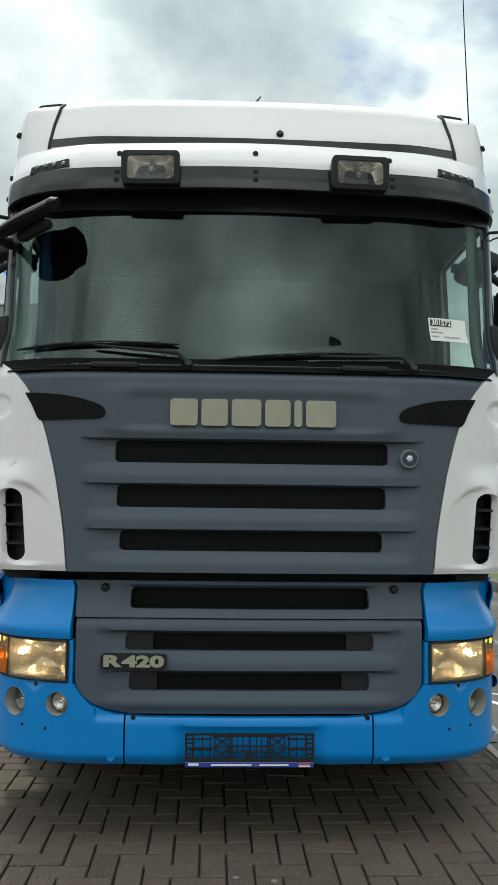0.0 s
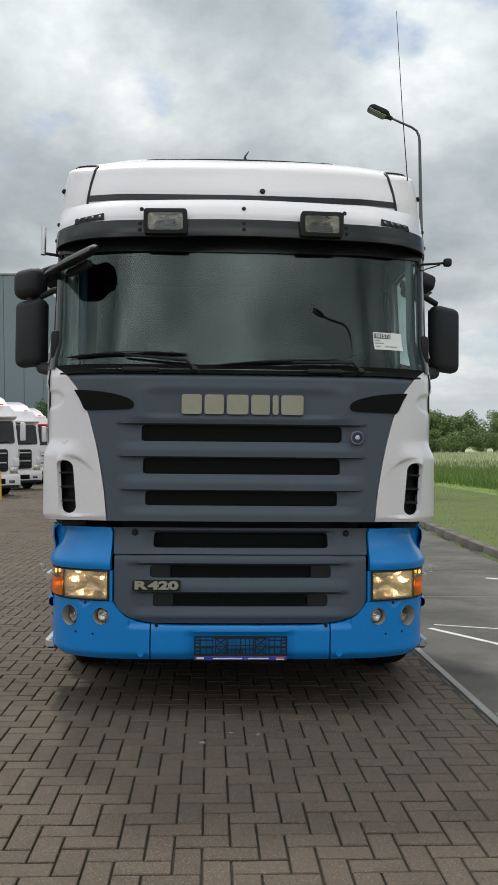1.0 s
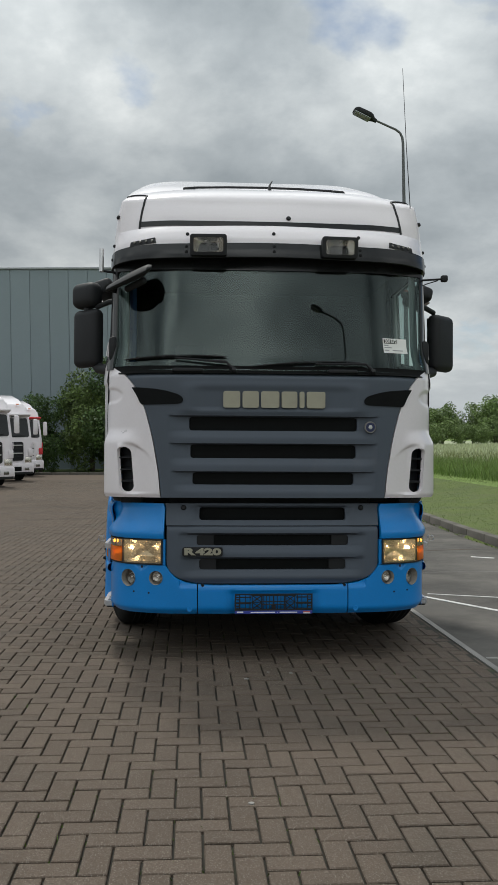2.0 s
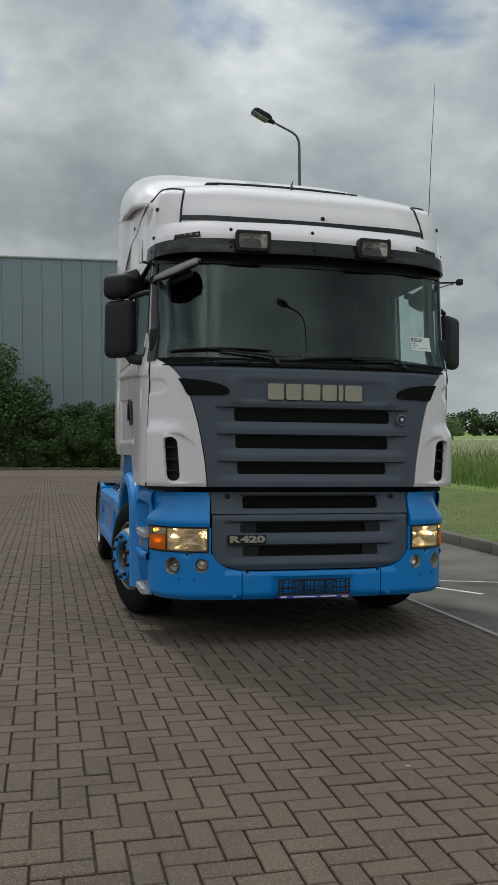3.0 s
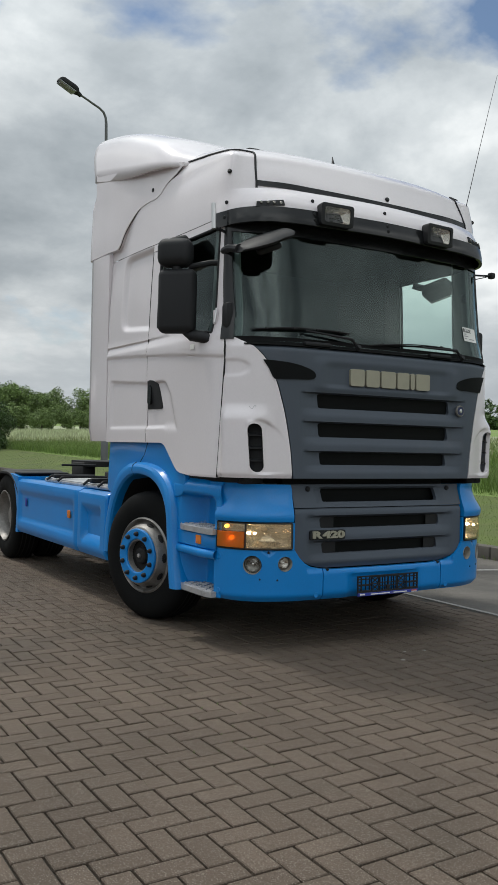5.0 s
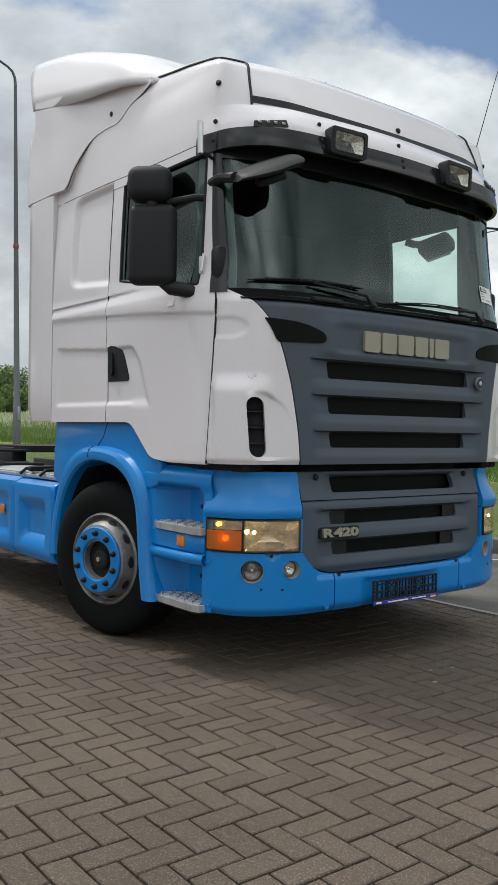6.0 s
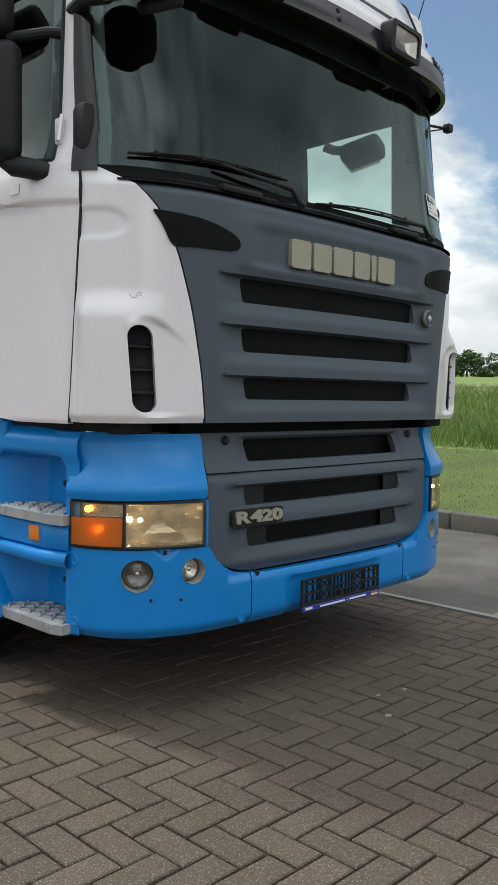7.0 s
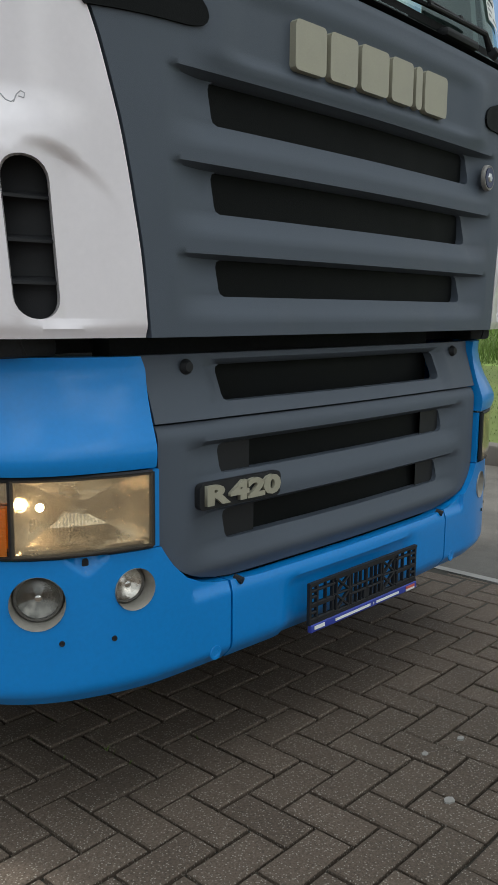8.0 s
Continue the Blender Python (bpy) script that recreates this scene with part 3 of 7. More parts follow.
zs = steps(0.972, 1.008, 1.014, 1.026, 1.08, 1.092, 1.098, 1.114, 1.128, d=0.014)
strip = part("grille_strip", panel(zs, [lambda z: -s_of_x(0.80 + 0.06 * (z - 0.97)), lambda z: -slot_half(z, LOW1), lambda z: slot_half(z, LOW1), lambda z: s_of_x(0.80 + 0.06 * (z - 0.97))], [10, 40, 10],
                                   low1_off, lambda k, z: k == 1 and 1.008 < z < 1.098, 0.03), grey_plastic, truck, "grey plastic grille strip with a single slot", 50)
slot_insert(1.008, 1.098, 0.554, strip, -0.13)
for x in (-0.67, 0.67):
    part("catch", lathe([(0, 0.016), (0.012, 0.014), (0.018, 0.006), (0.02, 0)], Matrix.Translation(skin(s_of_x(x), 1.098, -0.07)) @ pose(0, 0, 0, 90, 0, 0), 14), black_plastic, strip)

# lower flap with two slots and rounded lower corners
LOW2 = [(0.828, 0.902, 0.572), (0.655, 0.730, 0.552)]


def flap_half(z):
    if z > 0.72:
        return 0.795
    d = (0.72 - z) / (0.72 - 0.555)
    return 0.795 - 0.30 * (1 - math.sqrt(max(0.0, 1 - d ** 2.2)))


def flap_off(s, z):
    return -0.03 + rib(s, z, LOW2, 0.032, 0.14) - 0.02 * (1 - smooth(0.555, 0.60, z)) - 0.015 * smooth(0.94, 0.968, z)


zs = steps(0.556, 0.562, 0.575, 0.655, 0.66, 0.672, 0.715, 0.725, 0.73, 0.746, 0.828, 0.833, 0.845, 0.885, 0.897, 0.902, 0.918, 0.966, d=0.014)
flap = part("grille_flap", panel(zs, [lambda z: -s_of_x(flap_half(z)), lambda z: -min(slot_half(z, LOW2), flap_half(z) - 0.02), lambda z: min(slot_half(z, LOW2), flap_half(z) - 0.02), lambda z: s_of_x(flap_half(z))],
                                 [14, 40, 14], flap_off, lambda k, z: k == 1 and any(lo < z < hi for lo, hi, _ in LOW2), 0.03), grey_plastic, truck, "grey plastic lower flap with rounded corners and two slots", 50)
for lo, hi, w in LOW2:
    slot_insert(lo, hi, w, flap, -0.085, mesh_black, -w + 0.11, w - 0.11)
    for side in (-1, 1):
        slot_insert(lo, hi, w, flap, -0.066, black_plastic, *sorted((side * w, side * (w - 0.115))))

# model plate with its sand-coloured characters
badge = part("badge", add_prism(bmesh.new(), [(u + 0.03 * (v - 0.785), v) for u, v in rounded(0.30, 0.066, 0.016, 4, -0.527, 0.785)], lambda u, v, d: skin(s_of_x(u), v, d - 0.03), 0.0, 0.018), black_plastic, flap, "black model plate with raised characters")


def text_mesh(body, size, m, depth, name, mat, parent, shear=0.0, label="", squash=1.0, bold=0.03, gap_=1.0):
    cu = bpy.data.curves.new(name, "FONT")
    cu.body, cu.size, cu.extrude, cu.shear, cu.resolution_u, cu.offset = body, size, depth, shear, 3, size * bold
    cu.align_x, cu.align_y, cu.space_word = "CENTER", "CENTER", gap_
    ob = new("text_source", cu)
    deps = bpy.context.evaluated_depsgraph_get()
    me = bpy.data.meshes.new_from_object(ob.evaluated_get(deps))
    bpy.data.objects.remove(ob)
    me.transform(m @ Matrix.Diagonal((squash, 1, 1, 1)))
    me.materials.clear()
    me.materials.append(mat)
    o = new(name, me)
    o.parent = parent
    if label:
        o["label"] = label
    return o


c = skin(s_of_x(-0.527), 0.785, -0.008)
text_mesh("R 420", 0.064, Matrix.Translation(c) @ pose(0, 0, 0, 90, 0, -2.2), 0.006, "lettering", sandy_letters, badge, 0.0, "sand-coloured model characters", 1.85, 0.05, 0.45)

# white corner panels with the upright vent
VENT = (1.212, 1.533)


def corner_relief(s, z):
    a = abs(s)
    y = float(np.interp(a, PLAN_S, PLAN[:, 1]))
    # the shoulder that stands out below the door hinge line
    r = 0.044 * (1 - smooth(1.555, 1.675, z)) * smooth(0.93, 1.13, a) * (1 - 0.9 * smooth(s_of_y(0.215, 1), s_of_y(0.28, 1), a))
    # the scooped hollow that holds the vent faces straight ahead, under an arched hood
    top = glide([(0.83, 1.36), (0.87, 1.43), (0.905, 1.487), (0.965, 1.535), (1.03, 1.566), (1.09, 1.568), (1.13, 1.55), (1.155, 1.515)], a)
    hollow = smooth(0.0, 0.024, top - z) * smooth(1.190, 1.215, z) * smooth(0.845, 0.97, a) * (1 - smooth(1.105 - 0.075 * (1.53 - z), 1.13 - 0.075 * (1.53 - z), a))
    r += hollow * (max(-0.006, (y - 0.052) * 1.12) - r)
    r -= 0.012 * (1 - smooth(1.172, 1.2, z))
    # flat field under the hinge, rounded at its inner end
    e = math.hypot(max(0.0, 1.225 - a) / 0.125, max(0.0, abs(z - 1.908) - 0.0) / 0.064)
    return r - 0.007 * (1 - smooth(0.6, 1.0, e)) * (1 - smooth(s_of_y(0.27, 1), s_of_y(0.30, 1), a))


def vent_edge(z, out):
    lo, hi = VENT
    c = 1.079 - 0.024 * (1.53 - z) / 0.32
    h = 0.046
    d = min(max(z - lo, 0), max(hi - z, 0))
    r = 0.044
    if d < r:
        h -= r - math.sqrt(max(0, r * r - (r - d) ** 2))
    return c + out * max(h, 0.003)


def door_seam(z):
    return s_of_y(lerp_table([(1.16, 0.30), (1.3, 0.29), (2.0, 0.25), (2.13, 0.245)], z), 1)


def corner_panel(side):
    zs = steps(1.172, VENT[0], VENT[0] + 0.002, VENT[0] + 0.006, VENT[0] + 0.012, VENT[0] + 0.02, VENT[0] + 0.044, VENT[1] - 0.044, VENT[1] - 0.02, VENT[1] - 0.012, VENT[1] - 0.006, VENT[1] - 0.002, VENT[1], 1.67, 2.0, 2.06, 2.105, 2.13, d=0.010)
    bm = panel(zs, [lambda z: side * s_of_x(white_edge(z)), lambda z: side * max(vent_edge(z, -1), s_of_x(white_edge(z)) + 0.004), lambda z: side * min(max(vent_edge(z, 1), s_of_x(white_edge(z)) + 0.008), door_seam(z) - 0.01), lambda z: side * (door_seam(z) - 0.004)],
               [18, 6, 22], corner_relief, lambda k, z: k == 1 and VENT[0] < z < VENT[1], 0.03)
    p = part("corner_panel", bm, white_paint, truck, "white rounded corner panel with an upright vent", 40)
    bm = panel(steps(VENT[0] - 0.02, VENT[1] + 0.02, d=0.03), [side * 0.99, side * 1.16], [6], lambda s, z: -0.045, None, 0)
    v = part("vent_pocket", bm, black_plastic, p, "black vent pocket")
    for z in (1.282, 1.366, 1.452):
        bm = bmesh.new()
        q = [skin(side * (1.07 + u), z + dz, o) for u, dz, o in ((-0.055, 0, -0.02), (0.06, 0, 0.034), (0.06, 0.012, -0.044), (-0.055, 0.012, -0.044))]
        lo = [bm.verts.new(p_) for p_ in q]
        hi = [bm.verts.new(p_ + Vector((0, 0, 0.006))) for p_ in q]
        bm.faces.new(lo), bm.faces.new(hi[::-1])
        for i in range(4):
            bm.faces.new((lo[i], lo[(i + 1) % 4], hi[(i + 1) % 4], hi[i]))
        part("vent_slat", bm, black_plastic, v)
    if side < 0:
        for run in ([(1.118, 1.648), (1.108, 1.636), (1.098, 1.632), (1.092, 1.637)], [(1.094, 1.632), (1.088, 1.648), (1.08, 1.656), (1.072, 1.652), (1.074, 1.642), (1.084, 1.645)]):
            part("scuff", tube([skin(-a, z, corner_relief(a, z)) for a, z in run], 0.0014, 5), faint_ink, p, "small grey scuff in the paint")
    # dark gap filler under the panel
    part("gap_strip", panel([1.135, 1.16, 1.19], [side * 1.1, side * s_of_y(0.80, 1)], [16], lambda s, z: -0.05, None, 0.03), under_black, truck)
    part("rubber_stop", box(skin(side * s_of_x(1.1), 1.15, -0.10), (0.16, 0.1, 0.045), 0.015), under_black, truck)


both(corner_panel)


# doors, with their windows
def belt(y):
    """Height of the crease line, which rises to the rear."""
    return glide([(0.2, 1.978), (0.75, 2.026), (1.4, 2.072), (2.2, 2.114)], y)


def sill(y):
    """Height of the lower edge of the door window."""
    return lerp_table([(0.24, 2.130), (0.34, 2.143), (0.74, 2.192), (1.2, 2.272), (1.4, 2.29)], y)


def body_relief(s, z):
    """Swage lines along the doors and the sleeper side."""
    y = float(np.interp(abs(s), PLAN_S, PLAN[:, 1]))
    b = belt(y)
    r = 0.010 * smooth(b - 0.005, b + 0.005, z) * (1 - smooth(b + 0.03, b + 0.15, z))
    edge = lerp_table([(1.5, 0.855), (1.76, 0.965), (1.93, 1.12)], z)
    r -= 0.017 * smooth(edge, edge + 0.05, y) * smooth(1.497, 1.53, z) * (1 - smooth(1.85, 1.866, z))
    return r


def spread_(a, b, n):
    return [a + (b - a) * i / n for i in range(n + 1)]


def door_low(s):
    y = lerp_table(list(zip(PLAN_S, PLAN[:, 1])), abs(s))
    return lerp_table([(0.2, 1.165), (0.62, 1.165), (0.80, 1.18), (0.86, 1.20), (1.06, 1.375), (1.12, 1.395), (3.0, 1.395)], y)


def door(side):
    s0, s1 = lambda z: side * (door_seam(z) + 0.004), side * (s_of_y(1.40, 1) - 0.003)

    def z_of(k, s, top):
        lo = door_low(s)
        return lo + (top - lo) * k

    bm = bmesh.new()
    ks = [i / 96 for i in range(97)]
    n = 34
    grid, keep = [], {}
    for k in ks:
        row = []
        for i in range(n + 1):
            a = s0(1.165 + k * 0.97)
            s = a + (s1 - a) * i / n
            z = z_of(k, s, sill(float(np.interp(abs(s), PLAN_S, PLAN[:, 1]))))
            v = bm.verts.new(skin(s, z, body_relief(s, z)))
            keep[v] = (s, z)
            row.append(v)
        grid.append(row)
    for j in range(len(ks) - 1):
        for i in range(n):
            bm.faces.new((grid[j][i], grid[j][i + 1], grid[j + 1][i + 1], grid[j + 1][i]))
    inner = {}
    for e in [e for e in bm.edges if len(e.link_faces) == 1]:
        for v in e.verts:
            if v not in inner:
                inner[v] = bm.verts.new(skin(keep[v][0], keep[v][1], body_relief(*keep[v]) - 0.03))
        bm.faces.new((e.verts[0], e.verts[1], inner[e.verts[1]], inner[e.verts[0]]))
    d = part("door", bm, white_paint, truck, "white cab door with swage lines", 40)
    # window frame of the door: front post, rear post, top rail
    y_top = lambda z: s_of_y(lerp_table([(2.13, 0.285), (2.5, 0.312), (2.9, 0.325)], z), 1)
    bm = panel(steps(2.13, 2.95, d=0.05), [lambda z: side * y_top(z), lambda z: side * s_of_y(0.388, 1)], [4], lambda s, z: -0.003, None, 0.03)
    part("window_post", bm, white_paint, d)
    bm = panel(steps(2.262, 2.89, d=0.05), [side * s_of_y(1.268, 1), side * (s_of_y(1.40, 1) - 0.003)], [3], lambda s, z: -0.003, None, 0.03)
    part("window_post", bm, white_paint, d)
    bm = panel([2.892, 2.91, 2.925, 2.945], [side * s_of_y(0.388, 1), side * (s_of_y(1.40, 1) - 0.003)], [12], None, None, 0.03)
    part("window_rail", bm, white_paint, d)
    bm = panel(steps(2.13, 2.91, d=0.1), [side * s_of_y(0.365, 1), side * s_of_y(1.38, 1)], [10], lambda s, z: -0.018, None, 0)
    part("window_pane", bm, door_glass, d, "dark tinted door window")
    # black seal round the pane
    zz = [(s_of_y(0.39, 1), 2.155), (s_of_y(0.74, 1), 2.197), (s_of_y(1.262, 1), 2.283), (s_of_y(1.264, 1), 2.886), (s_of_y(0.39, 1), 2.886), (s_of_y(0.39, 1), 2.155)]
    pts = []
    for (a, za), (b, zb) in zip(zz, zz[1:]):
        pts += [skin(side * (a + (b - a) * i / 8), za + (zb - za) * i / 8, -0.006) for i in range(8)]
    part("window_seal", add_tube(bmesh.new(), pts + [pts[0]], 0.011, 6), black_plastic, d)
    # handle in its dark recess
    h = part("door_handle", add_prism(bmesh.new(), [(1.392, 1.845), (1.375, 1.872), (1.33, 1.88), (1.27, 1.872), (1.215, 1.845), (1.18, 1.79), (1.128, 1.675), (1.13, 1.658), (1.15, 1.652), (1.392, 1.655)], lambda u, v, dd: skin(side * s_of_y(u, 1), v, body_relief(s_of_y(u, 1), v) + dd), -0.01, 0.006), black_plastic, d, "black door handle recess")
    part("handle_bar", add_prism(bmesh.new(), rounded(0.06, 0.15, 0.025, 3, 1.33, 1.765), lambda u, v, dd: skin(side * s_of_y(u, 1), v, body_relief(s_of_y(u, 1), v) + dd), 0.005, 0.028), gloss_black, h)
    for f, r in ((lambda z: side * door_seam(z), 0.006), (lambda z: side * s_of_y(1.40, 1), 0.0035)):
        z0 = 1.17 if r > 0.005 else 1.40
        part("door_seal", add_tube(bmesh.new(), [skin(f(z), z, body_relief(abs(f(z)), z) - 0.003) for z in spread_(z0, 2.14 if r > 0.005 else 2.94, 24)], r, 6), under_black, d)
    # pressed hinge bracket on the pillar
    part("hinge", box(skin(side * s_of_y(0.375, 1), 2.26, 0.004), (0.026, 0.04, 0.10), 0.008), white_paint, d)
    part("hinge_pin", tube([skin(side * s_of_y(0.36, 1), 2.22, 0.014), skin(side * s_of_y(0.36, 1), 2.32, 0.014)], 0.008, 8), silver, d)
    part("type_label", add_prism(bmesh.new(), rounded(0.066, 0.036, 0.004, 2, 0.62, 2.075), lambda u, v, dd: skin(side * s_of_y(u, 1), v, body_relief(s_of_y(u, 1), v) + dd), 0.001, 0.003), paper, d)


both(door)


# sleeper side, from the door back to the fairing
def sleeper_relief(s, z):
    y = lerp_table(list(zip(PLAN_S, PLAN[:, 1])), abs(s))
    b = belt(y)
    r = 0.010 * smooth(b - 0.005, b + 0.005, z) * (1 - smooth(b + 0.03, b + 0.15, z))
    l2 = 1.859 + 0.066 * (y - 1.4)
    r -= 0.012 * smooth(1.497, 1.53, z) * (1 - smooth(l2 - 0.008, l2 + 0.006, z)) * (1 - smooth(2.10, 2.15, y))
    lo = 2.275 + 0.08 * (y - 1.4)
    u, v = max(0.0, (y - 1.74) / 0.2), abs((z - (lo + 2.93) / 2) / ((2.93 - lo) / 2))
    return r - 0.026 * (1 - smooth(0.84, 1.03, (u ** 4 + v ** 8) ** 0.17))


def sleeper(side):
    bm = panel(steps(1.395, 2.945, d=0.012), [side * (s_of_y(1.40, 1) + 0.003), side * s_of_y(2.215, 1)], [34], sleeper_relief, None, 0.03)
    part("sleeper_side", bm, white_paint, truck, "white sleeper side panel with a recessed field", 40)


both(sleeper)


# roof: the skin goes up and rounds over
def roof_top(y):
    return lerp_table([(0.2, 3.49), (0.45, 3.55), (0.7, 3.605), (1.0, 3.65), (1.6, 3.73), (2.3, 3.78)], y)


CROWN = 0.125      # how far the roof sides lean in over their rounded edge


def roof_arch(x):
    return 0.045 * min(1.2, abs(x) / 0.95) ** 3.5


def roof():
    bm = bmesh.new()
    S = s_of_y(2.25, 1)
    ns = 96
    rows = []
    for z in (2.95, 3.0, 3.06, 3.12, 3.19, 3.26, 3.33, 3.38):
        rows.append([bm.verts.new(skin(-S + 2 * S * i / ns, z)) for i in range(ns + 1)])
    base = [skin(-S + 2 * S * i / ns, 3.38) for i in range(ns + 1)]
    for k in range(1, 9):
        f = k / 8
        row = []
        for p in base:
            a = f * math.pi / 2
            x = p.x * (1 - CROWN * (1 - math.cos(a)))
            y = p.y + (max(p.y, 0.66) - p.y) * (1 - math.cos(a))
            top = roof_top(y)
            row.append(bm.verts.new((x, y, 3.38 + (top - roof_arch(x) - 3.38) * math.sin(a))))
        rows.append(row)
    for a, b in zip(rows, rows[1:]):
        for i in range(ns):
            bm.faces.new((a[i], a[i + 1], b[i + 1], b[i]))
    # close the crown across with a slightly arched top
    last, h, n_x = rows[-1], ns // 2, 12
    across = []
    for i in range(h + 1):
        a, b = last[i], last[ns - i]
        row = [a]
        for k in range(1, n_x):
            q = a.co.lerp(b.co, k / n_x)
            q.z = roof_top(q.y) - roof_arch(q.x)
            row.append(bm.verts.new(q))
        across.append(row + [b])
    for p_, q_ in zip(across[:-1], across[1:-1]):
        for k in range(n_x):
            bm.faces.new((p_[k], p_[k + 1], q_[k + 1], q_[k]))
    r = part("roof", bm, white_paint, truck, "white high roof with rounded edges", 50)
    # black band across the front, above the visor
    b = panel([3.172, 3.19, 3.212], [-s_of_x(1.04), s_of_x(1.04)], [40], lambda s, z: 0.004, None, 0.02)
    part("roof_band", b, gloss_black, r, "black band across the roof front")
    # seams where the roof front meets its sides, round the corner and back along the edge
    def crown(s, f):
        q = skin(s, 3.38)
        a = f * math.pi / 2
        y = q.y + (max(q.y, 0.66) - q.y) * (1 - math.cos(a))
        return Vector((q.x * (1 - CROWN * (1 - math.cos(a))), y, 3.38 + (roof_top(y) - roof_arch(q.x * (1 - CROWN * (1 - math.cos(a)))) - 3.38) * math.sin(a)))
    for side in (-1, 1):
        s0, s1 = s_of_x(1.045), s_of_y(1.55, 1)
        pts = [skin(side * s0, z, 0.003) for z in (3.12, 3.2, 3.3, 3.37)]
        pts += [crown(side * (s0 + (s1 - s0) * max(0, (f - 0.35) / 0.65) ** 1.6), 0.5 * min(1, f / 0.5)) + Vector((0, 0, 0.003)) for f in [k / 16 for k in range(1, 17)]]
        part("roof_seam", tube(pts, 0.008, 6), black_plastic, r)
    # hatch with its dark rim
    hatch = part("roof_hatch", box((0, 1.5, 3.705), (1.2, 0.9, 0.12), 0.03, pose(0, 0, 0, 5, 0, 0)), white_paint, r, "closed roof hatch")
    for x in (-0.62, 0.62):
        part("hatch_corner", box((x * 1.0, 0.95, 3.67), (0.11, 0.12, 0.05), 0.018, pose(0, 0, 0, 8, math.copysign(4, x), 0)), black_plastic, hatch)
    part("hatch_rim", tube([(-0.64, 0.96, 3.675), (-0.58, 0.97, 3.703), (-0.3, 0.98, 3.716), (0, 0.98, 3.72), (0.3, 0.98, 3.716), (0.58, 0.97, 3.703), (0.64, 0.96, 3.675)], 0.010, 8), black_plastic, hatch)
    part("short_antenna", tube([(0.03, 0.75, 3.63), (0.03, 0.76, 3.67), (0.055, 0.80, 3.72)], [0.016, 0.008, 0.004], 8), black_plastic, r)
    # dark plugs
    for p_, n_ in ((skin(s_of_x(0.13), 3.245, 0.0), 0.018), (skin(-s_of_x(1.19) - 0.1, 3.262, 0.002), 0.016), (skin(s_of_x(1.19) + 0.1, 3.262, 0.002), 0.016)):
        part("roof_plug", lathe([(0, 0.012), (n_ * 0.7, 0.012), (n_, 0.004), (n_, -0.004)], Matrix.Translation(p_) @ pose(0, 0, 0, 90 - 25, 0, 0 if abs(p_.x) < 0.9 else math.copysign(60, p_.x)), 14), black_plastic, r)
    # long whip antenna on its bracket
    foot = (1.10, 0.42, 3.23)
    part("whip_foot", box(foot, (0.05, 0.05, 0.05), 0.012), black_plastic, r)
    part("whip_spring", tube([(1.10, 0.42, 3.24), (1.09, 0.36, 3.36)], [0.014, 0.010], 8), black_plastic, r)
    part("whip", tube([(1.09, 0.36, 3.35), (0.995, 0.12, 3.78), (0.90, -0.14, 4.25)], [0.0035, 0.0025, 0.0016], 6), black_plastic, r, "long thin whip antenna")


roof()


# sun visor: white upper part, black lower band, wrapping round the corners
def visor_at(s, z, off=0.0):
    """The visor stands proud of the skin, most at its lower edge."""
    lift = lerp_table([(2.86, 0.13), (2.93, 0.13), (3.04, 0.105), (3.10, 0.07), (3.145, 0.03), (3.16, 0.012)], z)
    x = abs(s)
    fade = 1 - 0.92 * smooth(s_of_x(0.95), s_of_y(0.36, 1), x)
    p = skin(s, 3.12, lift * fade + off)
    return Vector((p.x * (1.0 + 0.012 * smooth(3.14, 2.95, z)), p.y, z + 0.05 * (1 - smooth(0, 1.25, x)) * 0.4 - 0.02 * smooth(0.9, 1.4, x)))


def visor_strip(z0, z1, n, s_end, thick, off=0.0):
    bm = bmesh.new()
    rows = []
    for k in range(n + 1):
        z = z0 + (z1 - z0) * k / n
        rows.append([bm.verts.new(visor_at(-s_end + 2 * s_end * i / 64, z, off)) for i in range(65)])
    for k in range(n + 1)[::-1]:
        z = z0 + (z1 - z0) * k / n
        rows.append([bm.verts.new(visor_at(-s_end + 2 * s_end * i / 64, z, off - thick)) for i in range(65)])
    rows.append(rows[0])
    for a, b in zip(rows, rows[1:]):
        for i in range(64):
            bm.faces.new((a[i], a[i + 1], b[i + 1], b[i]))
    return bm


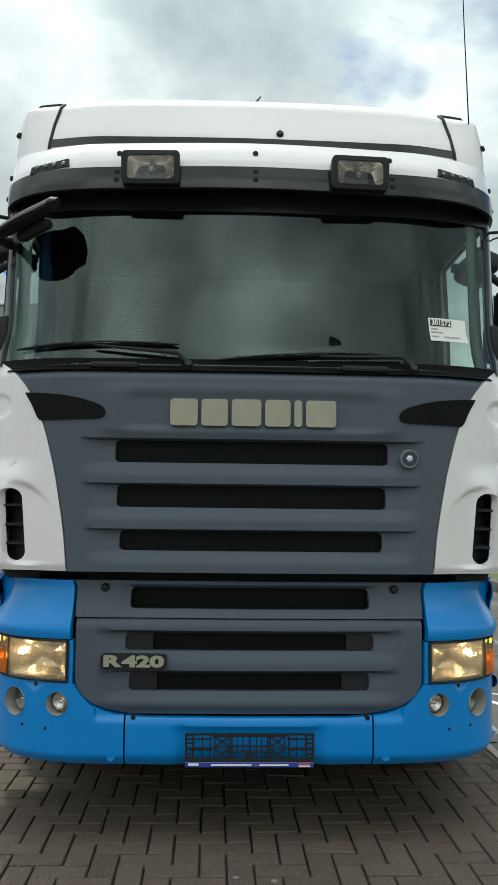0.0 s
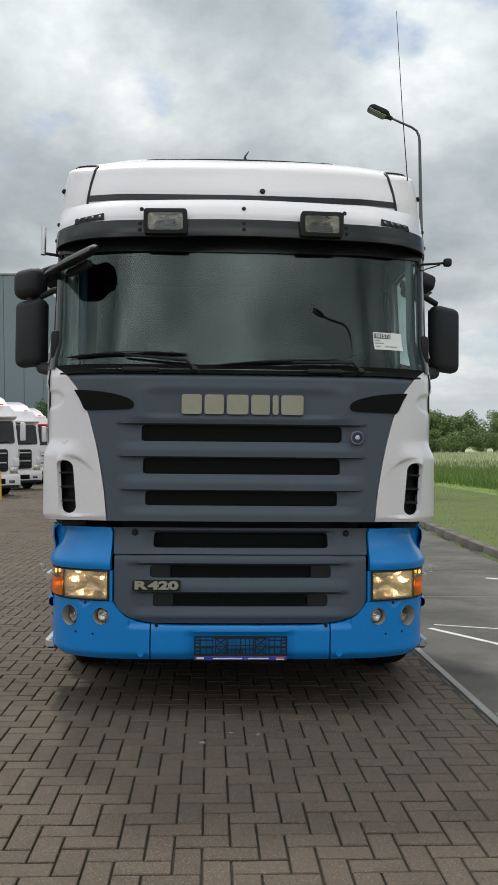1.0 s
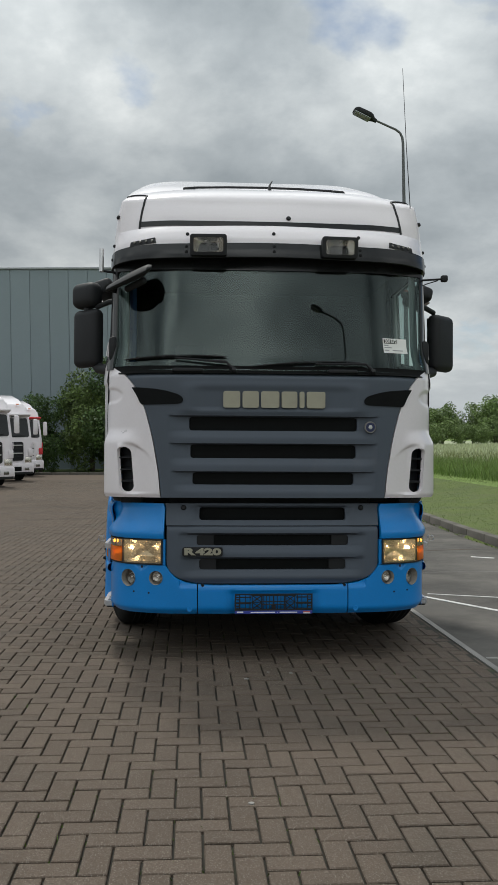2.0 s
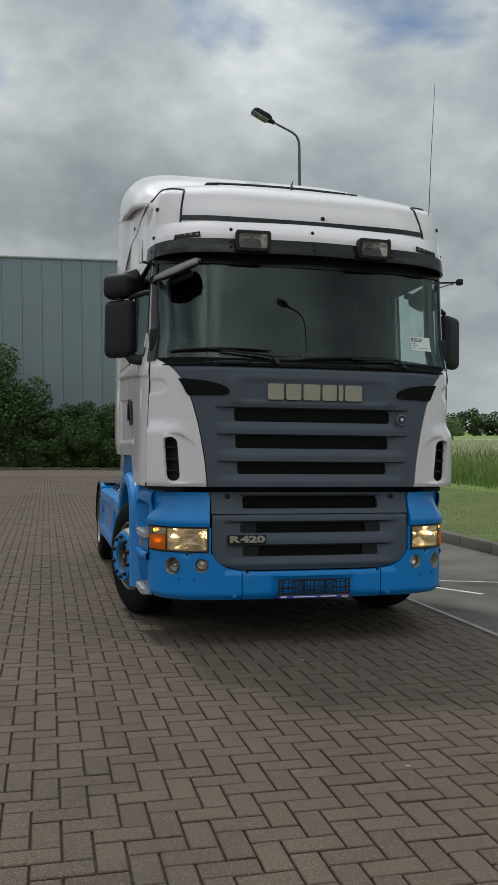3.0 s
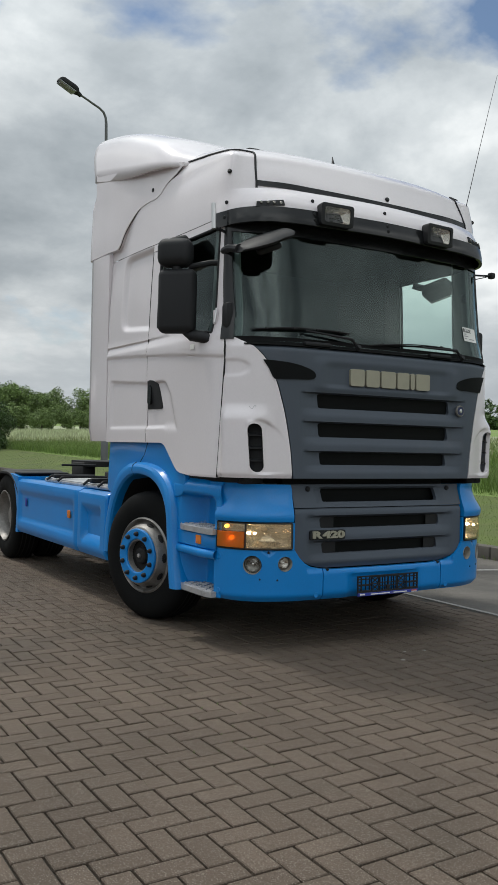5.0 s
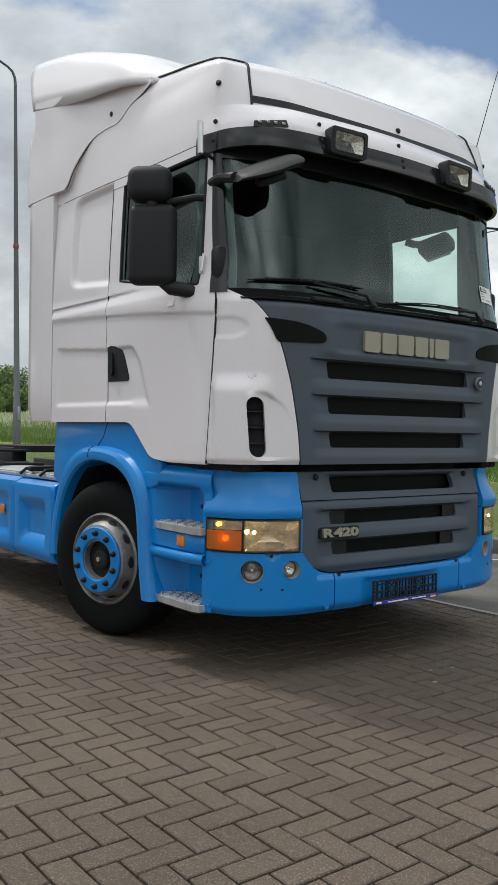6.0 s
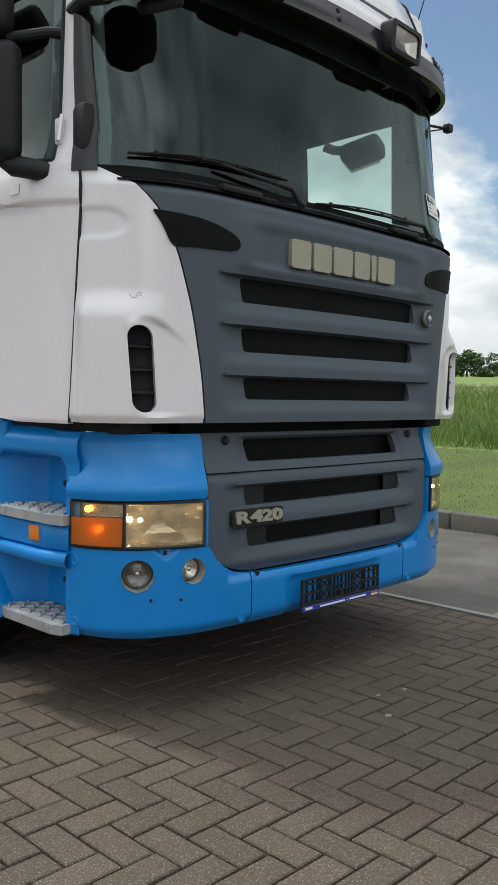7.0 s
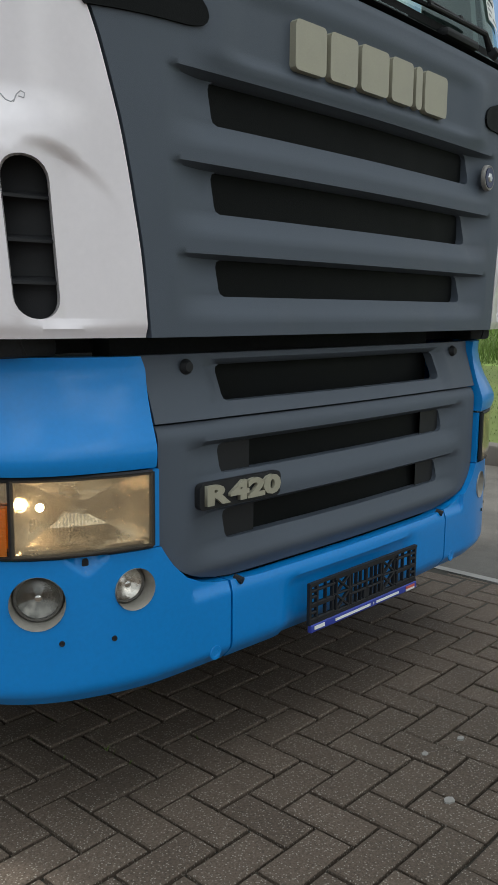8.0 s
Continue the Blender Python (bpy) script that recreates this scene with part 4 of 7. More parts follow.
def visor():
    end = s_of_y(0.46, 1)
    v = part("visor", visor_strip(2.985, 3.15, 8, end - 0.02, 0.02), white_paint, truck, "white sun visor over the windscreen", 40)
    part("visor_band", visor_strip(2.895, 3.0, 5, end, 0.024, 0.006), gloss_black, v, "glossy black lower band of the visor", 40)
    # smoked lower lip that slopes back to the glass
    bm = bmesh.new()
    rows = [[bm.verts.new(visor_at(-end + 2 * end * i / 64, 2.90, o) - Vector((0, 0, dz))) for i in range(65)] for o, dz in ((-0.006, -0.012), (-0.014, -0.004), (-0.022, -0.008))]
    for a, b in zip(rows, rows[1:]):
        for i in range(64):
            bm.faces.new((a[i], a[i + 1], b[i + 1], b[i]))
    part("visor_lip", bm, black_plastic, v, "dark smoked underside of the visor")
    for x, z in [(-0.66, 2.975), (-0.66, 2.935), (0.66, 2.975), (0.66, 2.935), (0, 2.975), (0, 2.935), (-0.66, 3.075), (0.66, 3.075), (0, 3.075), (-1.2, 3.06), (1.2, 3.06), (-1.215, 2.955), (1.215, 2.955)]:
        s = s_of_x(x) if abs(x) < 1.1 else math.copysign(s_of_y(0.30, 1), x)
        p = visor_at(s, z, 0.004)
        part("visor_bolt", lathe([(0, 0.008), (0.009, 0.008), (0.013, 0.003), (0.013, -0.003)], Matrix.Translation(p) @ pose(0, 0, 0, 90, 0, 0 if abs(x) < 1.1 else math.copysign(60, x)), 12), black_plastic, v)
    # spot lamps
    for x in (-0.476, 0.476):
        c = Vector((x, visor_at(s_of_x(x), 3.0).y - 0.02, 2.992))
        tilt = pose(0, 0, 0, 90 + 4, 0, math.copysign(3.5, x))
        M = Matrix.Translation(c) @ tilt
        body = bmesh.new()
        out, inn = rounded(0.265, 0.150, 0.02, 4), rounded(0.215, 0.108, 0.022, 4)
        vo = [[body.verts.new(M @ Vector((u, w, d))) for u, w in o] for o, d in ((rounded(0.2, 0.11, 0.03, 4), -0.06), (rounded(0.255, 0.142, 0.02, 4), -0.03), (out, 0.02), (out, 0.042), (inn, 0.046), (inn, 0.026))]
        for a, b in zip(vo, vo[1:]):
            for i in range(len(a)):
                body.faces.new((a[i], a[(i + 1) % len(a)], b[(i + 1) % len(a)], b[i]))
        body.faces.new(vo[0])
        lamp = part("spot_lamp", body, black_plastic, v, "rectangular spot lamp in a black housing", 30)
        bm = bmesh.new()
        rings = []
        for f, d in ((1.0, 0.034), (0.8, 0.005), (0.5, -0.02), (0.2, -0.03)):
            rings.append([bm.verts.new(M @ Vector((u * f, w * f, d))) for u, w in inn])
        for a, b in zip(rings, rings[1:]):
            for i in range(len(a)):
                bm.faces.new((a[i], a[(i + 1) % len(a)], b[(i + 1) % len(a)], b[i]))
        bm.faces.new(rings[-1])
        part("reflector", bm, reflector, lamp, "silvered reflector")
        part("bulb_shield", lathe([(0.0, 0.012), (0.012, 0.010), (0.016, -0.02)], M, 16), lamp_mirror, lamp)
        bm = add_prism(bmesh.new(), rounded(0.213, 0.106, 0.022, 4), lambda u, w, d: M @ Vector((u, w, d)), 0.034, 0.038)
        part("lens", bm, lens_glass, lamp, "clear ribbed lens")
        for i in range(-6, 7):
            part("lens_rib", add_tube(bmesh.new(), [M @ Vector((i * 0.015, -0.046, 0.0395)), M @ Vector((i * 0.015, 0.046, 0.0395))], 0.0012, 4), lens_glass, lamp) if i % 2 else None
    # marker lamps with four little lights each
    for side in (-1, 1):
        s0, s1 = s_of_x(0.87), s_of_x(1.04)
        bm = bmesh.new()
        out = [(s0, 3.012), (s1, 2.997), (s1, 3.033), (s0 + 0.01, 3.052)]
        add_prism(bm, out, lambda u, w, d: visor_at(side * u, w, d), -0.004, 0.012)
        m_ = part("marker_lamp", bm, black_plastic, v, "marker lamp with four small lights")
        for k in range(4):
            p = visor_at(side * (s0 + (s1 - s0) * (k + 0.6) / 4.3), 3.026, 0.012)
            part("marker_light", lathe([(0, 0.005), (0.008, 0.004), (0.011, 0.0)], Matrix.Translation(p) @ pose(0, 0, 0, 90, 0, side * 25), 12), lamp_mirror, m_)


visor()


# windscreen, its black edge, the cowl and the wipers
def screen_end(z):
    return s_of_x(lerp_table([(2.09, 1.17), (2.5, 1.192), (2.98, 1.207)], z))


bm = panel(steps(2.085, 2.99, d=0.06), [lambda z: -screen_end(z), lambda z: screen_end(z)], [40], lambda s, z: -0.004, None, 0)
screen = part("windscreen", bm, windscreen_glass, truck, "large tinted windscreen", 60)
bm = panel([2.84, 2.9, 2.99], [lambda z: -screen_end(z), lambda z: screen_end(z)], [40], lambda s, z: 0.008, None, 0.006)
part("screen_top_band", bm, gloss_black, screen, "black band along the top of the glass")
bm = panel([2.078, 2.09, 2.12], [lambda z: -screen_end(z), lambda z: screen_end(z)], [40], lambda s, z: 0.0, None, 0.006)
part("screen_foot_band", bm, rubber, screen)


def pillar(side):
    bm = panel(steps(2.10, 2.97, d=0.06), [lambda z: side * (screen_end(z) - 0.012), lambda z: side * s_of_y(lerp_table([(2.13, 0.28), (2.5, 0.31), (2.9, 0.323)], z), 1)], [6], lambda s, z: 0.008, None, 0.03)
    part("pillar_trim", bm, gloss_black, truck, "black windscreen pillar trim")


both(pillar)
bm = panel([2.062, 2.075, 2.088], [-s_of_x(1.12), s_of_x(1.12)], [44], lambda s, z: 0.012 - (z - 2.06) * 0.9, None, 0.05)
cowl = part("cowl", bm, rubber, truck, "black cowl strip below the windscreen")
for x in (-0.62, 0.50):
    bm = bmesh.new()
    add_box(bm, skin(s_of_x(x), 2.085, 0.012), (0.22, 0.05, 0.03), 0.014, pose(0, 0, 0, 0, 0, 3 * x))
    part("cowl_hump", bm, black_plastic, cowl)


def wiper(x_pivot, x_elbow, x_tip0, x_tip1, z_tip0, z_tip1):
    pv = skin(s_of_x(x_pivot), 2.092, 0.03)
    el = skin(s_of_x(x_elbow), lerp_table([(x_tip0, z_tip0), (x_tip1, z_tip1)], x_elbow), 0.032)
    w = part("wiper", tube([pv, pv + Vector((-0.05, 0, 0.05)), el], [0.013, 0.010, 0.006], 8), black_plastic, screen, "black windscreen wiper")
    part("pivot_cap", lathe([(0, 0.03), (0.016, 0.027), (0.02, 0.0)], Matrix.Translation(pv - Vector((0, 0, 0.01))) @ pose(0, 0, 0, 60, 0, 0), 14), black_plastic, w)
    pts = [skin(s_of_x(x_tip0 + (x_tip1 - x_tip0) * i / 16), z_tip0 + (z_tip1 - z_tip0) * i / 16 + 0.006 * math.sin(i / 16 * math.pi), 0.014) for i in range(17)]
    part("blade", tube(pts, [0.003] + [0.007] * 15 + [0.003], 6), rubber, w, "rubber blade")
    part("blade_bow", tube([p + Vector((0, -0.006, 0.012 * math.sin(math.pi * i / 16))) for i, p in enumerate(pts)], 0.004, 5), black_plastic, w)
    for p in pts[2:15:4]:
        part("blade_claw", box(p + Vector((0, -0.006, 0.006)), (0.02, 0.014, 0.016), 0.004), black_plastic, w)


wiper(-0.29, -0.72, -1.08, -0.34, 2.165, 2.185)
wiper(0.72, 0.3, -0.17, 0.63, 2.115, 2.155)


def slab(ss, zlo, zhi, nz, off, thick=0.03, place=skin):
    """A closed curved sheet: columns at plan lengths ss, each from zlo(s) to zhi(s)."""
    bm = bmesh.new()
    layers = []
    for d in (0.0, -thick):
        cols = []
        for s in ss:
            a, b = zlo(s), zhi(s)
            cols.append([bm.verts.new(place(s, a + (b - a) * k / nz, off(s, a + (b - a) * k / nz) + d)) for k in range(nz + 1)])
        layers.append(cols)
    n = len(ss)
    for cols in layers:
        for i in range(n - 1):
            for k in range(nz):
                bm.faces.new((cols[i][k], cols[i + 1][k], cols[i + 1][k + 1], cols[i][k + 1]))
    f, b = layers
    for i in range(n - 1):
        bm.faces.new((f[i][0], f[i + 1][0], b[i + 1][0], b[i][0]))
        bm.faces.new((f[i][nz], f[i + 1][nz], b[i + 1][nz], b[i][nz]))
    for k in range(nz):
        bm.faces.new((f[0][k], f[0][k + 1], b[0][k + 1], b[0][k]))
        bm.faces.new((f[-1][k], f[-1][k + 1], b[-1][k + 1], b[-1][k]))
    return bm


def cut(ob, *tools):
    """Take the shapes in tools (closed bmeshes) out of a part's mesh."""
    for bm in tools:
        c = new("cutter", finish(bm, "cutter", black_plastic))
        c.parent = ob.parent
        mod = ob.modifiers.new("cut", "BOOLEAN")
        mod.operation, mod.solver, mod.object = "DIFFERENCE", "EXACT", c
        bpy.context.view_layer.update()
        me = bpy.data.meshes.new_from_object(ob.evaluated_get(bpy.context.evaluated_depsgraph_get()))
        ob.modifiers.clear()
        ob.data = me
        bpy.data.objects.remove(c)
    ob.data.set_sharp_from_angle(angle=radians(40))
    return ob


def spread(a, b, n):
    return [a + (b - a) * i / n for i in range(n + 1)]


def out_way(s):
    """The turn that points local z outwards from the skin at s."""
    n = skin(s, 0.8, 0.1) - skin(s, 0.8, 0.0)
    return n.to_track_quat("Z", "Y").to_matrix().to_4x4()


S_SIDE = s_of_y(0.372, 1)

# bumper: a middle piece and two corner pieces
def bumper_top(s):
    x = float(np.interp(abs(s), PLAN_S, PLAN[:, 0]))
    return lerp_table([(0.46, 0.546), (0.52, 0.550), (0.60, 0.556), (0.66, 0.570), (0.72, 0.597), (0.765, 0.638), (0.79, 0.672), (0.80, 0.688)], x)


def bumper_low(s):
    return lerp_table([(0.0, 0.338), (0.9, 0.342), (1.3, 0.342)], abs(s))


NOTCH_S = s_of_x(0.985)


def bumper_off(s, z):
    return -0.012 - 0.035 * (1 - smooth(0.335, 0.40, z)) ** 2 - 0.012 * smooth(0.52, 0.56, z) * (abs(s) < 0.7) - 0.014 * smooth(0.0, 0.012, z - 0.648 - 0.75 * abs(abs(s) - NOTCH_S))


bm = slab(spread(-0.558, 0.558, 40), bumper_low, bumper_top, 12, lambda s, z: bumper_off(s, z) - 0.016 * (1 - smooth(0.31, 0.345, abs(s))) * (1 - smooth(0.49, 0.515, z)), 0.04)
bumper = part("bumper", bm, blue_paint, truck, "blue painted front bumper, middle piece", 40)

def fog_lamp(side, s, z, r, depth, parent):
    M = Matrix.Translation(skin(side * s, z, -0.012)) @ out_way(side * s)
    cup = part("fog_lamp", lathe([(r, 0.003), (r * 0.98, -0.01), (r * 0.95, -depth), (0.0, -depth)], M, 28), lamp_cup, parent, "round fog lamp set into the bumper")
    part("reflector", lathe([(r * 0.8, -depth + 0.02), (r * 0.5, -depth + 0.006), (0.005, -depth + 0.002)], M, 24), reflector if r < 0.055 else lamp_mirror, cup)
    part("lamp_bulb", lathe([(0, -depth + 0.03), (0.008, -depth + 0.027), (0.012, -depth + 0.004)], M, 12), chrome, cup)
    part("lens", lathe([(0, -depth + 0.034), (r * 0.5, -depth + 0.031), (r * 0.8, -depth + 0.022)], M, 24), lens_glass, cup)
    part("lamp_rim", lathe([(r * 0.78, -depth + 0.018), (r * 0.8, -depth + 0.027), (r * 0.88, -depth + 0.024), (r * 0.95, -depth + 0.012)], M, 24), rim_steel, cup)


def bumper_corner(side):
    bm = slab([side * v for v in spread(0.566, S_SIDE, 96)], bumper_low, bumper_top, 34, bumper_off, 0.07)
    b = part("bumper_corner", bm, blue_paint, truck, "blue painted bumper corner with two round lamps", 40)
    lamps = [(s_of_x(0.872), 0.598, 0.050), (s_of_x(1.085), 0.590, 0.062)]
    cut(b, *[lathe([(0.0001, 0.2), (r, 0.2), (r, -0.2), (0.0001, -0.2)], Matrix.Translation(skin(side * s, z, 0)) @ out_way(side * s), 28) for s, z, r in lamps])
    for s, z, r in lamps:
        fog_lamp(side, s, z, r, 0.066, b)
    # blue screws; the small black discs stand in for shaded holes under the lamps
    for s, z in ((0.62, 0.378), (S_SIDE - 0.05, 0.635), (S_SIDE - 0.05, 0.40), (s_of_x(0.925), 0.49), (s_of_x(1.04), 0.495)):
        r = 0.018 if not 0.48 < z < 0.5 else 0.006
        part("bumper_screw", lathe([(0, 0.002), (r * 0.5, 0.002), (r * 0.55, 0.003), (r, 0.0035), (r * 1.1, 0.0)], Matrix.Translation(skin(side * s, z, bumper_off(s, z))) @ out_way(side * s), 16), blue_paint if r > 0.01 else black_plastic, b)
    # little black notch between the lamps
    bm = add_prism(bmesh.new(), rounded(0.016, 0.026, 0.0075, 4, s_of_x(0.985), 0.670), lambda u, v, d: skin(side * u, v, d - 0.026), 0.0005, 0.002)
    part("notch", bm, under_black, b)


both(bumper_corner)
# black pegs that stand in for the shaded recess gaps at the seam
for x in (-0.53, 0.53):
    part("hinge_pin", tube([skin(x, 0.552, -0.035), skin(x + 0.008, 0.545, -0.012)], 0.010, 8), black_plastic, bumper)

# number plate holder: a black lattice on the blue bumper, with a printed strip below
HOLD_Z = 0.372
holder = part("plate_holder", add_box(add_box(bmesh.new(), (0, -0.052, HOLD_Z + 0.116), (0.556, 0.012, 0.008)), (0, -0.052, HOLD_Z + 0.004), (0.556, 0.012, 0.008)), black_plastic, bumper, "empty black number plate holder")


def plate_lattice():
    def bar(x0, x1, z0, z1):
        part("holder_bar", box(((x0 + x1) / 2, -0.051, HOLD_Z + (z0 + z1) / 2), (x1 - x0, 0.012, z1 - z0), 0.0015, None, 1), black_plastic, holder)

    def slant(x0, z0, x1, z1):
        length, turn = math.hypot(x1 - x0, z1 - z0), math.degrees(math.atan2(z1 - z0, x1 - x0))
        part("holder_bar", box(((x0 + x1) / 2, -0.051, HOLD_Z + (z0 + z1) / 2), (length, 0.010, 0.006), 0.001, pose(0, 0, 0, 0, -turn, 0), 1), black_plastic, holder)
    for m in (-1, 1):
        for x0, x1 in ((0.268, 0.278), (0.238, 0.246), (0.200, 0.204), (0.166, 0.172), (0.148, 0.153), (0.084, 0.091), (0.073, 0.080), (0.050, 0.054), (0.027, 0.031)):
            bar(min(m * x0, m * x1), max(m * x0, m * x1), 0.006, 0.114)
        for z0, z1, x0, x1 in ((0.092, 0.099, 0.16, 0.272), (0.048, 0.061, 0.16, 0.272), (0.008, 0.018, 0.16, 0.272), (0.062, 0.068, 0.004, 0.088), (0.040, 0.046, 0.004, 0.088), (0.104, 0.112, 0.004, 0.16), (0.007, 0.013, 0.004, 0.16), (0.058, 0.063, 0.088, 0.16)):
            bar(min(m * x0, m * x1), max(m * x0, m * x1), z0, z1)
        for z0, z1 in ((0.012, 0.058), (0.062, 0.106)):
            slant(m * 0.088, z0, m * 0.150, z1)
            slant(m * 0.088, z1, m * 0.150, z0)
        for z in (0.03, 0.075, 0.108):
            bar(min(m * 0.246, m * 0.272), max(m * 0.246, m * 0.272), z, z + 0.007)
    bar(-0.004, 0.004, 0.006, 0.114)
    bar(-0.015, 0.014, 0.014, 0.042)
    z = HOLD_Z - 0.010
    st = part("printed_strip", box((0, -0.055, z), (0.552, 0.014, 0.022), 0.002, None, 1), sign_blue, holder, "dark blue strip with lines of white print")
    for x0, w in ((-0.165, 0.175), (0.026, 0.003), (0.042, 0.125)):
        part("print_bar", box((x0 + w / 2, -0.0635, z), (w, 0.002, 0.007)), paper, st)
    part("print_patch", box((-0.24, -0.0635, z + 0.002), (0.045, 0.002, 0.010)), paper, st)
    part("print_patch", box((0.235, -0.0635, z + 0.003), (0.05, 0.002, 0.008)), sign_red, st)
    part("print_patch", box((0.235, -0.0635, z - 0.005), (0.05, 0.002, 0.006)), paper, st)


plate_lattice()


# blue panel over the headlamp, flaring out to a ledge
def brow_off(s, z):
    e = smooth(s_of_x(0.80), s_of_x(1.12), abs(s))
    return glide([(0.878, 0.004), (0.90, 0.011), (0.925, 0.010), (0.955, -0.004), (1.0, -0.028), (1.06, -0.05), (1.13, -0.062)], z) * (0.7 + 0.42 * e) - 0.012 * (1 - e)


def headlamp_side(side):
    bm = slab([side * v for v in spread(s_of_x(0.815), s_of_y(0.345, 1), 34)], lambda s: 0.878, lambda s: glide([(1.2, 1.128), (1.25, 1.122), (1.30, 1.06), (1.345, 0.992), (1.38, 0.955), (1.42, 0.93)], abs(s)), 16, brow_off, 0.04)
    part("headlamp_brow", bm, blue_paint, truck, "blue panel that flares out over the headlamp", 40)
    # the corner goes on behind the brow, flush with it, to the step well
    bm = slab([side * v for v in spread(1.15, s_of_y(0.43, 1), 16)], lambda s: glide([(1.2, 0.90), (1.36, 0.90), (1.43, 0.975), (1.5, 1.02), (1.6, 1.03)], abs(s)), lambda s: 1.132, 14, lambda s, z: brow_off(s, z) - 0.006 + 0.05 * smooth(1.30, 1.42, abs(s)) * smooth(0.98, 1.1, z), 0.03)
    part("corner_filler", bm, blue_paint, truck, "", 50)
    # blue filler between headlamp and grille
    bm = slab([side * v for v in spread(s_of_x(0.803), s_of_x(0.822), 2)], lambda s: 0.69, lambda s: 0.872, 6, lambda s, z: -0.015, 0.05)
    part("filler", bm, blue_paint, truck)
    a, m, b = s_of_x(0.828), s_of_x(1.125), s_of_y(0.335, 1)
    # black housing tray
    bm = slab([side * v for v in spread(a, b, 20)], lambda s: 0.694, lambda s: 0.872, 6, lambda s, z: -0.115, 0.02)
    h = part("headlamp", bm, black_plastic, truck, "rectangular headlamp with an amber side indicator")
    for z in (0.697, 0.869):
        part("lamp_frame", tube([skin(side * v, z, -0.008) for v in spread(a, b, 16)], 0.0065, 6), black_plastic, h)
    for s in (a, m, b):
        part("lamp_frame", tube([skin(side * s, z, -0.008) for z in (0.697, 0.78, 0.869)], 0.0075, 6), black_plastic, h)
    # faceted reflector behind the clear lens: four flat faces that meet in an X
    c, hw = (a + m) / 2, (m - a) / 2
    bm = bmesh.new()
    rings = [[bm.verts.new(skin(side * (c + hw * f * u), 0.783 + 0.084 * f * v, d)) for u, v in ((-1, -1), (0, -1), (1, -1), (1, 0), (1, 1), (0, 1), (-1, 1), (-1, 0))] for f, d in ((1.0, -0.012), (0.78, -0.06), (0.5, -0.09), (0.2, -0.10))]
    for p, q in zip(rings, rings[1:]):
        for i in range(8):
            bm.faces.new((p[i], p[(i + 1) % 8], q[(i + 1) % 8], q[i]))
    bm.faces.new(rings[-1])
    r = part("reflector", bm, reflector, h, "silvered headlamp reflector", 20)
    cb = c + 0.62 * hw
    part("lamp_bulb", lathe([(0, 0.014), (0.006, 0.012), (0.009, 0.0), (0.0, -0.006)], Matrix.Translation(skin(side * cb, 0.80, -0.045)) @ out_way(side * cb), 12), lamp_bulb, r, "lit sidelight bulb")
    part("lamp_shelf", slab([side * v for v in spread(a + 0.02, m - 0.02, 10)], lambda s: 0.700, lambda s: 0.712, 1, lambda s, z: -0.012, 0.05), reflector, h)
    bm = slab([side * v for v in spread(a, m, 14)], lambda s: 0.697, lambda s: 0.869, 6, lambda s, z: -0.001, 0.004)
    lens = part("lens", bm, hazy_lens, h, "clear headlamp lens, slightly yellowed")
    bm = bmesh.new()
    for k in range(34):
        s = a + 0.05 + (m - a - 0.07) * k / 33
        z0 = 0.79 - 0.05 * math.sin(k / 33 * math.pi)
        add_tube(bm, [skin(side * s, z0, -0.005), skin(side * s, z0 + 0.062, -0.005)], 0.0016, 4)
    part("fluting", bm, lens_glass, lens)
    # indicator: amber below, clear above
    ind = part("indicator", slab([side * v for v in spread(m + 0.01, b - 0.005, 14)], lambda s: 0.703, lambda s: 0.808, 6, lambda s, z: 0.0, 0.004), amber_shell, h, "amber indicator lens")
    part("indicator_back", slab([side * v for v in spread(m + 0.01, b - 0.005, 12)], lambda s: 0.703, lambda s: 0.808, 4, lambda s, z: -0.035, 0.015), reflector, ind)
    part("indicator_bulb", lathe([(0, 0.018), (0.012, 0.014), (0.016, 0.0), (0, -0.002)], Matrix.Translation(skin(side * (m + 0.5 * (b - m)), 0.765, -0.028)) @ out_way(side * (m + 0.5 * (b - m))), 12), amber_bulb, ind, "lit amber bulb")
    part("marker_back", slab([side * v for v in spread(m + 0.01, b - 0.005, 10)], lambda s: 0.812, lambda s: 0.866, 3, lambda s, z: -0.03, 0.02), reflector, h)
    part("marker_lens", slab([side * v for v in spread(m + 0.01, b - 0.005, 10)], lambda s: 0.812, lambda s: 0.866, 3, lambda s, z: 0.0, 0.004), hazy_lens, h, "clear marker lens")
    c = m + 0.7 * (b - m)
    part("marker_bulb", lathe([(0, 0.012), (0.010, 0.009), (0.014, 0.0)], Matrix.Translation(skin(side * c, 0.84, -0.02)) @ out_way(side * c), 12), amber_bulb, h, "lit amber bulb")
    # clear marker that sticks out to the side
    part("side_marker", box((side * 1.262, 0.40, 0.845), (0.05, 0.05, 0.045), 0.014), lens_glass, h)


both(headlamp_side)


